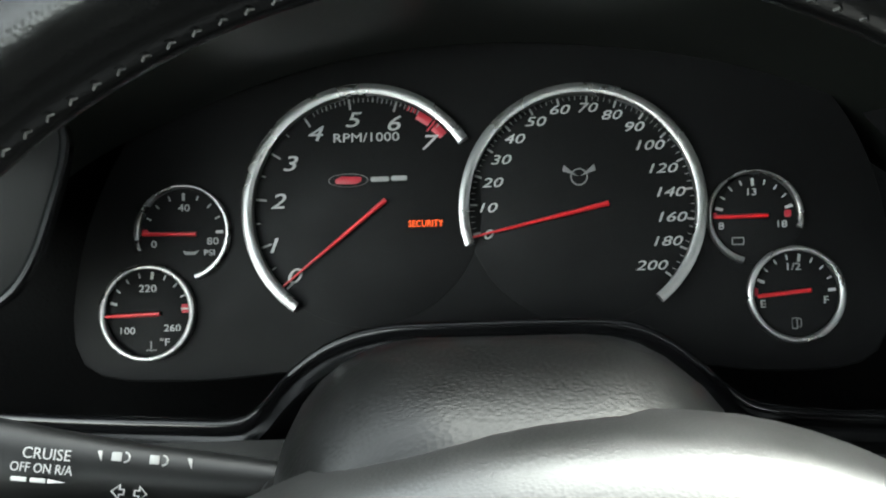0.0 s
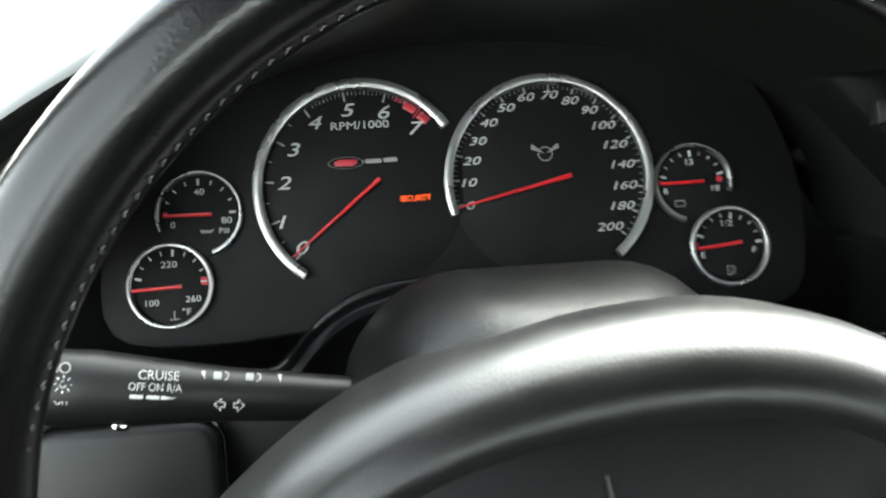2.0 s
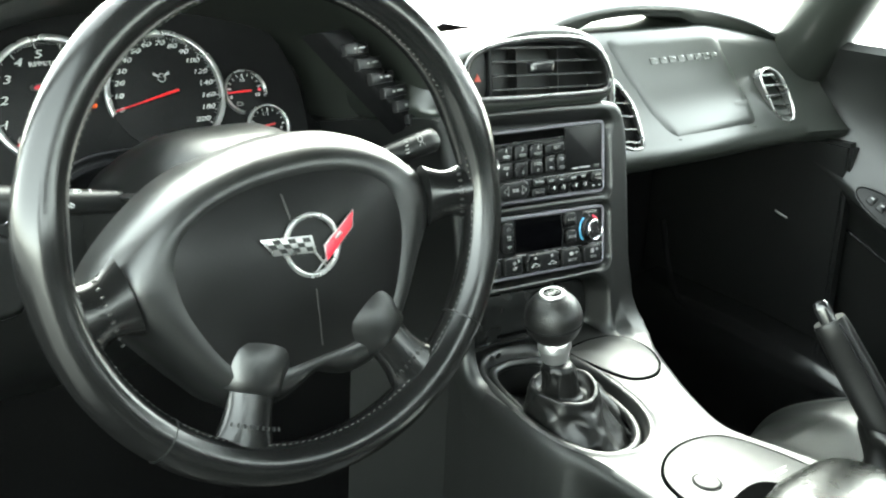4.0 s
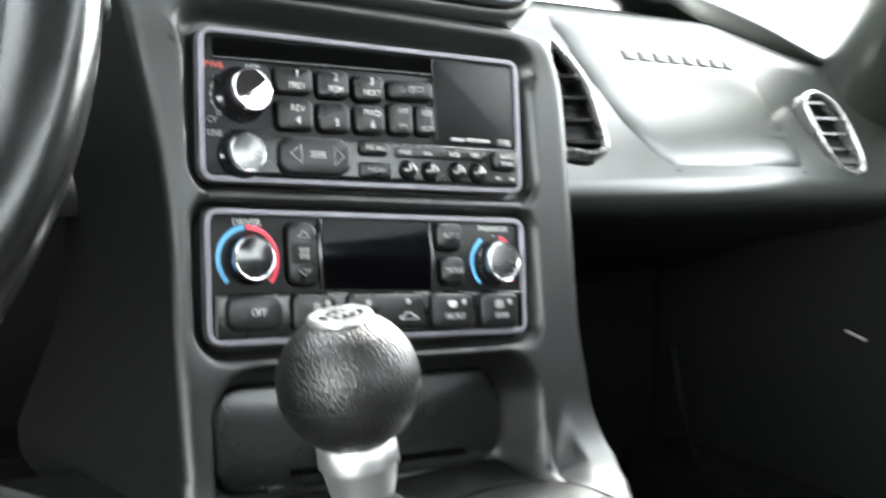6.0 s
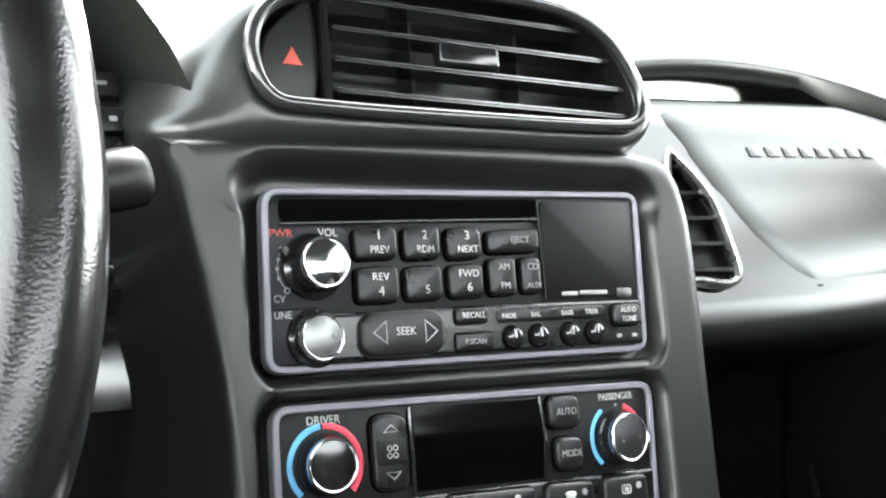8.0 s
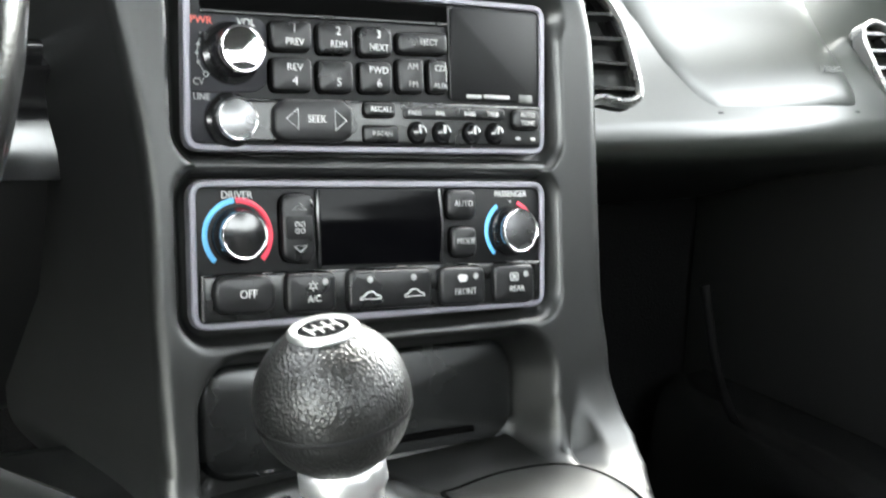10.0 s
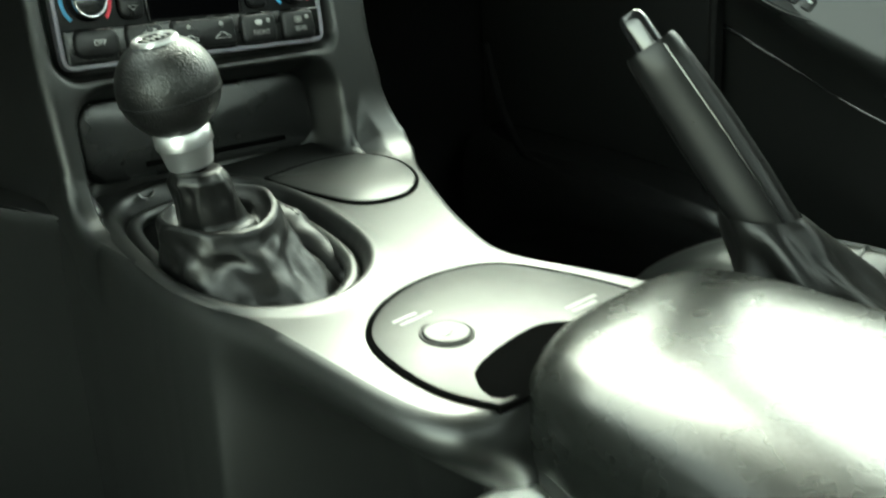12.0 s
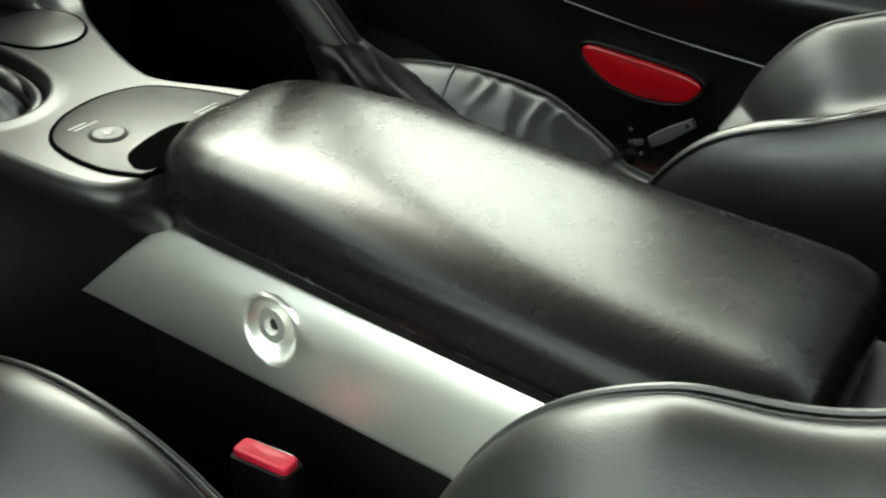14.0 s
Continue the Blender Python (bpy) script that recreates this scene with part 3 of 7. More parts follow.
# ---- steering wheel ----
def steering_wheel():
    w = root("steering_wheel", WHEEL @ pose(0, 0, 0, 0, 0, 6.0), "worn black leather four-spoke steering wheel with stitched rim", "steering wheel")
    R, r = 0.1645, 0.0150
    bm = bmesh.new()
    rings = []
    n = 160
    for i in range(n):
        a = 2 * math.pi * i / n
        deg = math.degrees(a) % 360
        # thumb swells beside the side spokes
        sw = sum(math.exp(-((deg - c) / 9.0) ** 2) for c in (12, 168)) * 0.0018
        ring = []
        for k in range(20):
            b = 2 * math.pi * k / 20
            rr = R + (r + sw) * math.cos(b)
            ring.append((rr * math.cos(a), rr * math.sin(a), (r * 1.02 + sw) * math.sin(b)))
        rings.append(ring)
    rings.append(rings[0])
    loft(rings, cap=False, bm=bm)
    bmesh.ops.remove_doubles(bm, verts=bm.verts, dist=1e-6)
    rim = part("rim", bm, WORN, w, "leather-wrapped rim, shiny with wear")
    # lacing along the inner edge, as two rows of slanted threads
    bm = bmesh.new()
    for i in range(190):
        a = 2 * math.pi * i / 190
        da = 0.011
        pts = []
        for t, zz in ((0.0, 0.0058), (0.5, 0.0075), (1.0, 0.0050)):
            aa = a + da * t
            b = math.pi - 0.42 + (0.10 if t == 1.0 else 0.0)
            rr = R + (r + 0.0004) * math.cos(b)
            pts.append((rr * math.cos(aa), rr * math.sin(aa), (r + 0.0004) * math.sin(b) + (t - 0.5) * 0.002))
        tube(pts, 0.00026, 4, bm)
    part("stitching", bm, STITCH, rim, "grey thread")
    for deg in (222, 318, 96, 20, 160):
        a = radians(deg)
        bm = arc_band(0, 0, r - 0.0002, r + 0.0003, 0, 360, -0.0006, 0.0006, 24)
        part("seam", bm, HARD, rim, at=pose(R * math.cos(a), R * math.sin(a), 0) @ Matrix.Rotation(a, 4, "Z") @ pose(0, 0, 0, 90, 0, 0))
    # hub cover
    top = [(0.134, -0.008), (0.105, 0.025), (0.06, 0.048), (0.0, 0.054), (-0.06, 0.043), (-0.105, 0.018), (-0.134, -0.010), (-0.130, -0.03), (-0.112, -0.055),
           (-0.086, -0.092), (-0.062, -0.119), (-0.030, -0.126), (0.0, -0.114), (0.030, -0.126), (0.062, -0.119), (0.086, -0.092), (0.112, -0.055), (0.130, -0.03)]
    o = smooth_poly(top[::-1][::-1], 5)
    o = [tuple(p) for p in o]
    if sum(o[i - 1][0] * o[i][1] - o[i][0] * o[i - 1][1] for i in range(len(o))) < 0:
        o = o[::-1]
    padline = smooth_poly([(0.088, -0.012), (0.072, 0.012), (0.03, 0.026), (-0.03, 0.026), (-0.072, 0.012), (-0.088, -0.012), (-0.082, -0.05), (-0.055, -0.092), (0.0, -0.098), (0.055, -0.092), (0.082, -0.05)], 5)
    out_, inn_ = polar(o, 144, (0.0, -0.03)), polar(padline, 144, (0.0, -0.03))
    lev = ((0.0, -0.060), (0.0, -0.038), (0.05, -0.027), (0.17, -0.0165), (0.34, -0.0085), (0.55, -0.003), (0.80, -0.0008), (1.0, -0.0022), (1.03, -0.0026))
    hub = part("hub_cover", loft([[(p[0] + (q[0] - p[0]) * f, p[1] + (q[1] - p[1]) * f, z) for p, q in zip(out_, inn_)] for f, z in lev], cap=True), GRAIN, w, "satin black moulded hub shroud", sharp=60)
    seam = [q for q in offset(o, 0.0095) if q[1] > -0.004]
    seam = sorted(seam, key=lambda q: q[0])
    part("cover_seam", tube([(x, y, -0.0145) for x, y in seam], 0.0007, 6), FACE, hub, "fine split line")
    pad = part("airbag_pad", slab(padline, -0.018, -0.0024, 0.0004, dome=0.0094, steps=2), PADFACE, w, "matt black scuffed airbag pad")
    part("pad_seam", tube([(-0.004, 0.018, 0.0012), (-0.0035, 0.008, 0.0030), (-0.003, 0.0, 0.0045)], 0.0009, 6), TRIM, pad)
    part("pad_seam", tube([(0.004, -0.050, 0.0060), (0.003, -0.066, 0.0045), (0.002, -0.090, 0.0008)], 0.0006, 6), TRIM, pad)
    # spokes
    for a, r0, wid, lab in ((189.0, 0.118, 0.027, "side"), (-7.0, 0.118, 0.023, "side"), (243.0, 0.098, 0.022, "low"), (299.0, 0.098, 0.022, "low")):
        c, s = math.cos(radians(a)), math.sin(radians(a))
        rings = []
        for t in range(7):
            u = t / 6
            rr = r0 + (R - 0.004 - r0) * u
            hw = wid * (1.0 - 0.28 * math.sin(u * math.pi)) * (1.0 + 0.25 * u ** 3)
            th = 0.0105 + 0.003 * u
            z0 = -0.010 + 0.006 * u
            rings.append([(rr * c - s * hw * math.cos(b), rr * s + c * hw * math.cos(b), z0 + th * math.sin(b)) for b in [2 * math.pi * k / 16 for k in range(16)]])
        sp = part("spoke", loft(rings), WORN, w, "leather-covered spoke with creased stitched join")
        if lab == "low":
            # a rounded plastic cup from which the leather spoke grows
            rings = []
            for rr, hw, th in ((0.074, 0.0300, 0.0060), (0.086, 0.0275, 0.0125), (0.098, 0.0250, 0.0150), (0.110, 0.0230, 0.0150), (0.1175, 0.0218, 0.0142), (0.1185, 0.0205, 0.0125)):
                rings.append([(rr * c - s * hw * math.cos(b), rr * s + c * hw * math.cos(b), -0.0100 + th * math.sin(b)) for b in [2 * math.pi * k / 24 for k in range(24)]])
            part("spoke_cup", loft(rings), GRAIN, sp, "smooth moulded cup at the spoke's root", sharp=60)
        bm = bmesh.new()
        for k in range(9):
            v = -0.8 + 1.6 * k / 8
            rr = R - 0.026
            px, py = rr * c - s * wid * v, rr * s + c * wid * v
            tube([(px - c * 0.0012, py - s * 0.0012, 0.003 + 0.0062 * math.sqrt(1 - v * v)), (px + c * 0.0012, py + s * 0.0012, 0.0040 + 0.0062 * math.sqrt(1 - v * v))], 0.0008, 6, bm)
        part("stitching", bm, THREAD, sp)
    # crossed-flag badge as plain shapes
    e = new("badge")
    e.parent = w
    e.matrix_local = pose(0, 0, 0.0066, 0, 0, -6.0)
    tagged(e, "silver ring badge with a chequered and a red flag")
    part("badge_ring", arc_band(0.0095, -0.019, 0.0185, 0.0222, 0, 360, -0.0006, 0.0012, 40), SILVER, e)
    fl = [(-0.0300, -0.0090), (-0.0205, -0.0215), (0.0115, -0.0245), (0.0095, -0.0125)]
    part("badge_flag", slab(fl, 0.0004, 0.0016, 0.0003), SILVER, e)
    A, B, C, D = [Vector((*p, 0.0)) for p in (fl[0], fl[1], fl[2], fl[3])]
    for i in range(6):
        for j in range(3):
            if (i + j) % 2:
                q = []
                for u, v in ((i, j), (i + 1, j), (i + 1, j + 1), (i, j + 1)):
                    u, v = 0.06 + 0.88 * u / 6, 0.1 + 0.8 * v / 3
                    p = A.lerp(D, u).lerp(B.lerp(C, u), v)
                    q.append((p.x, p.y))
                part("flag_check", slab(q[::-1], 0.0012, 0.0019, 0.0001), HARD, e, smooth=False)
    fr = [(0.0440, 0.0000), (0.0178, -0.0205), (0.0185, -0.0325), (0.0425, -0.0120)]
    part("badge_flag", slab(fr, 0.0004, 0.0016, 0.0003), SILVER, e)
    part("flag_panel", slab(offset(fr, 0.0012), 0.0014, 0.0021, 0.0002), PAINTRED, e, "red flag panel")
    part("flag_mark", slab([(0.031, -0.0125), (0.0265, -0.0165), (0.0275, -0.0185), (0.033, -0.0145)], 0.0018, 0.0025, 0.0002), SILVER, e)
    part("badge_pole", tube([(0.0185, -0.0300, 0.001), (0.0060, -0.0410, 0.001)], 0.0008, 6), SILVER, e)
    part("badge_pole", tube([(0.0105, -0.0240, 0.001), (0.0205, -0.0385, 0.001)], 0.0008, 6), SILVER, e)


steering_wheel()


# ---- steering column and stalks ----
def column():
    c = root("steering_column", WHEEL, "grained grey-black steering column shroud", "steering column")
    rings = []
    for z, hw, top, bot in ((-0.020, 0.046, 0.036, -0.055), (-0.036, 0.056, 0.049, -0.060), (-0.052, 0.060, 0.0565, -0.060), (-0.075, 0.064, 0.0625, -0.062), (-0.10, 0.067, 0.0655, -0.062), (-0.13, 0.069, 0.0635, -0.062), (-0.17, 0.070, 0.056, -0.062), (-0.21, 0.070, 0.046, -0.062)):
        rings.append([(x, y, z) for x, y in rrect(2 * hw, top - bot, 0.044, 8, 0.002, (top + bot) / 2)])
    part("shroud", loft(rings), SHROUD, c, "grained upper and lower shroud")
    part("stalk_socket", band(rrect(0.040, 0.034, 0.012, 4), rrect(0.030, 0.024, 0.010, 4), -0.004, 0.004, 0.002), HARD, c, at=pose(-0.066, 0.008, -0.108, 0, -90, 0))
    part("lower_lip", tube([(-0.055, -0.03, -0.06), (-0.062, -0.035, -0.10), (-0.064, -0.038, -0.13)], 0.004, 8), CHROME, c)


column()


def stalk_frame(a, b):
    """A frame whose x runs from a to b and whose z faces the driver's eyes."""
    x = (Vector(b) - Vector(a)).normalized()
    z = Vector((0.0, -0.86, 0.5))
    z = (z - x * z.dot(x)).normalized()
    return frame_matrix(x, z.cross(x), z, a)


def stalks():
    a, b = (-0.450, -0.008, 0.565), (-0.592, -0.005, 0.582)
    L = (Vector(b) - Vector(a)).length
    s = root("indicator_stalk", stalk_frame(b, a), "black indicator and cruise stalk with white printed symbols", "stalk")
    prof = [(0.0, 0.0125), (0.004, 0.0145), (0.03, 0.0150), (0.055, 0.0125), (0.08, 0.0105), (L - 0.01, 0.0085), (L + 0.005, 0.0085)]
    rings = [[(x, r * 1.0 * math.cos(t), r * 0.95 * math.sin(t)) for t in [2 * math.pi * k / 24 for k in range(24)]] for x, r in prof]
    part("lever", loft(rings), HARD, s, "tapering black lever")
    part("end_cap", loft([[(x, r * math.cos(t), r * 0.95 * math.sin(t)) for t in [2 * math.pi * k / 24 for k in range(24)]] for x, r in ((-0.012, 0.011), (-0.010, 0.0135), (-0.002, 0.0142), (-0.0005, 0.0135))]), HARD, s, "twist end")
    f = new("marking")
    f.parent = s
    f.matrix_local = pose(0.008, 0.0005, 0.0132)
    tagged(f, "white printed symbols")
    text("lettering", "CRUISE", 0.0050, WHITE, f, 0.046, 0.0035, 0.0008, wide=0.95)
    text("lettering", "OFF ON R/A", 0.0042, WHITE, f, 0.045, -0.0010, 0.0008, wide=0.85)
    for k, x in enumerate((0.0385, 0.0445)):
        part("symbol", slab(rrect(0.0048, 0.0014, 0.0003, 2, x, -0.0046), 0.0002, 0.0008, 0.0001), WHITE, f)
    part("symbol", slab([(0.0475, -0.0053), (0.0530, -0.0046), (0.0475, -0.0039)], 0.0002, 0.0008, 0.0001), WHITE, f)
    # arrows
    for sg in (-1, 1):
        arrow = [(0.0015, 0.0010), (0.0030, 0.0010), (0.0030, 0.0024), (0.0058, 0.0), (0.0030, -0.0024), (0.0030, -0.0010), (0.0015, -0.0010)]
        arrow = [(0.0725 + sg * x, -0.0060 + y) for x, y in arrow][::(-1 if sg > 0 else 1)]
        part("symbol", band(arrow, offset(arrow, 0.0005), -0.0030, -0.0022, 0.0001), WHITE, f)
    # lamp symbols along the upper edge
    for x in (0.070, 0.082):
        part("symbol", arc_band(x, 0.0048, 0.0012, 0.0018, -90, 90, -0.0012, -0.0004, 10), WHITE, f)
        part("symbol", slab(rrect(0.0030, 0.0028, 0.0003, 2, x - 0.0026, 0.0048), -0.0012, -0.0004, 0.0001), WHITE, f)
    for x in (0.062, 0.0905):
        part("symbol", slab([(x - 0.0008, 0.0062), (x + 0.0008, 0.0030), (x + 0.0008, 0.0062)], -0.0012, -0.0004, 0.0001), WHITE, f)
    # light symbol and off marking at the twist end
    part("symbol", arc_band(0.012, 0.0052, 0.0016, 0.0022, 0, 360, 0.0002, 0.0008, 16), WHITE, f)
    part("symbol", slab(rrect(0.0016, 0.0036, 0.0004, 2, 0.0090, 0.0052), 0.0002, 0.0008, 0.0001), WHITE, f)
    for k in range(8):
        aa = radians(45 * k)
        part("symbol", tube([(0.012 + 0.0022 * math.cos(aa), -0.0010 + 0.0022 * math.sin(aa), 0.0006), (0.012 + 0.0034 * math.cos(aa), -0.0010 + 0.0034 * math.sin(aa), 0.0006)], 0.0003, 5), WHITE, f)
    part("symbol", arc_band(0.012, -0.0010, 0.0009, 0.0015, 0, 360, 0.0002, 0.0008, 12), WHITE, f)
    text("lettering", "OFF", 0.0036, WHITE, f, 0.012, -0.0072, -0.0008, wide=0.9)
    part("slider", slab(rrect(0.006, 0.010, 0.002, 3, 0.040, -0.0105), -0.004, 0.003, 0.001), CHROME, s, "small pale switch slider")
    # wiper stalk
    a, b = (-0.262, -0.004, 0.560), (-0.148, 0.0, 0.579)
    s = root("wiper_stalk", stalk_frame(a, b), "black wiper stalk with pale printed symbols on its end", "stalk")
    L = (Vector(b) - Vector(a)).length
    prof = [(0.0, 0.006), (0.03, 0.007), (0.055, 0.0085), (0.058, 0.0100), (L - 0.012, 0.0120), (L - 0.003, 0.0118), (L, 0.009)]
    part("lever", loft([[(x, r * math.cos(t), r * 0.9 * math.sin(t)) for t in [2 * math.pi * k / 20 for k in range(20)]] for x, r in prof]), HARD, s)
    f = new("marking")
    f.parent = s
    f.matrix_local = pose(0, 0, 0.0098)
    for k in range(4):
        part("symbol", slab(rrect(0.0038, 0.0011, 0.0003, 2, 0.076 - 0.001 * k, 0.005 - 0.0034 * k), 0.0, 0.0010, 0.0001), DIMWHITE, f)
    part("symbol", arc_band(0.092, 0.003, 0.0022, 0.0030, 0, 360, 0.0004, 0.0014, 16), DIMWHITE, f)
    part("symbol", tube([(0.089, -0.003, 0.001), (0.092, 0.001, 0.0012), (0.095, -0.003, 0.001)], 0.0004, 5), DIMWHITE, f)


stalks()

# ---- dashboard ----
ARCH = smooth_poly([(-0.73, 0.50), (-0.705, 0.56), (-0.67, 0.612), (-0.63, 0.652), (-0.58, 0.684), (-0.52, 0.712), (-0.46, 0.731), (-0.395, 0.739), (-0.33, 0.737), (-0.27, 0.726),
                    (-0.215, 0.706), (-0.170, 0.678), (-0.138, 0.645), (-0.120, 0.610), (-0.112, 0.560)], 4, closed=False)


def FASCIA(x, v):
    """The padded passenger face: v runs from its lower roll (0) to the slot under the brow (1)."""
    sh = 0.018 * max(0.0, (x - 0.50) / 0.15) ** 2 + 0.010 * math.sin(math.pi * min(1.0, max(0.0, (x - 0.2) / 0.4)))
    pts = ((0.083, 0.488), (0.0985, 0.508), (0.117, 0.536), (0.142, 0.570), (0.163, 0.604), (0.180, 0.636))
    k = min(4, int(v * 5))
    f = v * 5 - k
    y = pts[k][0] + (pts[k + 1][0] - pts[k][0]) * f
    z = pts[k][1] + (pts[k + 1][1] - pts[k][1]) * f
    lean = -0.030 * max(0.0, (x - 0.47) / 0.18) ** 1.2 * v
    return Vector((x, y - sh, z + lean))


def BROW(x):
    """Height of the lip above the passenger face."""
    xs = [x + 0.012 * k for k in range(-4, 5)]
    ws = [5 - abs(k) for k in range(-4, 5)]
    return float(np.average(np.interp(xs, [0.12, 0.155, 0.19, 0.24, 0.31, 0.40, 0.47, 0.53, 0.575, 0.615, 0.66], [0.600, 0.634, 0.650, 0.662, 0.669, 0.666, 0.659, 0.650, 0.640, 0.628, 0.605]), weights=ws))


def dashboard():
    d = root("dashboard", Matrix.Identity(4), "black grained vinyl dashboard with an arched cowl over the gauges", "dashboard")
    # cowl over the gauges and its top back to the windscreen
    rings = []
    for x, z in ARCH:
        cx, cz = -0.395, 0.585
        ly = 0.072 - 0.045 * max(0.0, min(1.0, (x + 0.30) / 0.18))
        rings.append([(cx + (x - cx) * 0.82, 0.205, cz + (z - cz) * 0.66), (cx + (x - cx) * 0.93, 0.130, cz + (z - cz) * 0.86), (cx + (x - cx) * 0.975, ly + 0.020, cz + (z - cz) * 0.955), (x, ly + 0.002, z - 0.002), (x, ly, z + 0.002),
                      (x, ly + 0.006, z + 0.007), (x, ly + 0.03, z + 0.011), (x, ly + 0.09, z + 0.012), (x, ly + 0.18, z + 0.004), (x, 0.36, 0.60 + 0.5 * (z - 0.60)), (x, 0.50, 0.585)])
    part("cowl", loft(rings, closed=False), PAD, d, "arched grained cowl, pale where daylight grazes it", sharp=60)
    # lower bezel with the cut-out for the column, in the cluster's own frame
    lb = new("lower_bezel")
    lb.parent = d
    lb.matrix_local = CLUST
    lip = smooth_poly([(-0.235, -0.062), (-0.17, -0.067), (-0.121, -0.0695), (-0.100, -0.0700), (-0.090, -0.066), (-0.076, -0.051), (-0.060, -0.0405), (-0.040, -0.0352), (-0.014, -0.0345), (0.031, -0.0345),
                       (0.055, -0.0360), (0.070, -0.0425), (0.082, -0.0520), (0.095, -0.0640), (0.104, -0.0685), (0.125, -0.0710), (0.17, -0.073), (0.235, -0.075)], 5, closed=False)
    rings = []
    for x, y in lip:
        rings.append([(x * 1.10, y * 0.9 - 0.014, 0.000), (x * 1.05, y - 0.0005, 0.022), (x, y + 0.0006, 0.042), (x, y, 0.0455), (x, y - 0.0016, 0.0465), (x, y - 0.004, 0.0455), (x * 0.995, y - 0.0065, 0.043), (x * 0.99, y - 0.0095, 0.0445),
                      (x * 0.985, y - 0.0115, 0.0460), (x * 0.98, y - 0.0135, 0.0445), (x * 0.975, y - 0.017, 0.036), (x * 0.97, y - 0.03, 0.030), (x * 0.97, y - 0.055, 0.028)])
    part("bezel_lip", loft(rings, closed=False), GLOSS, lb, "gloss black edge round the column", sharp=70)
    # knee panel under the gauges
    bm = loft([[(x, y + 0.095, z) for y, z in ((-0.005, 0.535), (-0.012, 0.520), (-0.010, 0.48), (0.0, 0.42), (0.05, 0.35), (0.15, 0.31))] for x in (-0.72, -0.60, -0.48, -0.35, -0.20, -0.110)], closed=False)
    part("knee_panel", bm, HARD, d, "dark grained knee panel")
    # left switch pod
    pod = part("switch_pod", slab(rrect(0.088, 0.066, 0.014, 5), -0.04, 0.008, 0.006, steps=3), HARD, d, "rounded light-switch panel", at=frame_matrix((1, 0, 0), (0, 0.25, 0.968), (0, -0.968, 0.25), (-0.568, 0.070, 0.495)))
    part("pod_edge", band(rrect(0.092, 0.070, 0.016, 5), rrect(0.089, 0.067, 0.0145, 5), -0.01, 0.0035, 0.0006), GLOSS, pod, "gloss edge")
    part("switch_button", slab(rrect(0.036, 0.016, 0.007, 5, -0.006, -0.016), 0.004, 0.0095, 0.002, steps=3), GLOSS, pod, "black rocker switch")
    part("symbol", slab([(-0.012, -0.0175), (0.0, -0.0175), (-0.0015, -0.0150), (-0.004, -0.0140), (-0.008, -0.0140), (-0.0105, -0.0155)], 0.009, 0.0100, 0.0002), WHITE, pod)
    # outer air vent beside the gauges
    vp = smooth_poly([(0.026, 0.030), (0.020, -0.012), (0.0, -0.045), (-0.035, -0.050), (-0.045, 0.0), (-0.035, 0.028)], 6)
    vp = vp if sum(vp[i - 1][0] * vp[i][1] - vp[i][0] * vp[i - 1][1] for i in range(len(vp))) > 0 else vp[::-1]
    vent = part("side_vent", band(vp, offset(vp, 0.004), -0.01, 0.004, 0.0012), GLOSS, d, "rounded outer air vent surround", at=frame_matrix((0.985, 0.17, 0), (-0.05, 0.29, 0.955), (0.163, -0.94, 0.29), (-0.592, 0.112, 0.640)))
    part("vent_back", slab(offset(vp, 0.003), -0.012, -0.004, 0.001), HARD, vent)
    # passenger side: a padded face with a brow above and a roll below
    rings = []
    for i in range(42):
        x = 0.120 + 0.575 * i / 41
        b, low = BROW(x), FASCIA(x, 0.0)
        up = FASCIA(x, 1.0)
        top = max(up.z + 0.006, b - 0.030)
        rings.append([(x, 0.40, 0.38), (x, 0.28, 0.42), (x, low.y + 0.075, 0.452), (x, low.y + 0.022, 0.467), (x, low.y + 0.003, 0.477)] + [tuple(FASCIA(x, v / 8)) for v in range(9)]
                     + [(x, up.y + 0.006, up.z + 0.003), (x, up.y + 0.05, up.z + 0.006), (x, 0.32, up.z + 0.004), (x, 0.42, 0.600), (x, 0.52, 0.575)])
    part("passenger_fascia", loft(rings, closed=False), PAD, d, "grained padded passenger fascia", sharp=60)
    # the brow bridges the top of the face and leaves a slot below its middle
    rings = []
    for i in range(60):
        x = 0.125 + 0.570 * i / 59
        b, up = BROW(x), FASCIA(x, 1.0)
        t = max(0.0, min(1.0, (x - 0.205) / 0.05)) * max(0.0, min(1.0, (0.475 - x) / 0.06))
        t = t * t * (3 - 2 * t)
        lo = min(b - 0.008, up.z + (b - 0.015 - up.z) * t)
        rings.append([(x, up.y + 0.004, lo + 0.003), (x, up.y, b - 0.003), (x, up.y + 0.002, b + 0.003), (x, up.y + 0.012, b + 0.006), (x, up.y + 0.05, b + 0.006), (x, up.y + 0.085, b), (x, up.y + 0.10, b - 0.010), (x, up.y + 0.085, lo), (x, up.y + 0.03, lo)])
    part("brow", loft(rings), PAD, d, "arched lip over the passenger fascia", sharp=60)
    return d


DASH = dashboard()


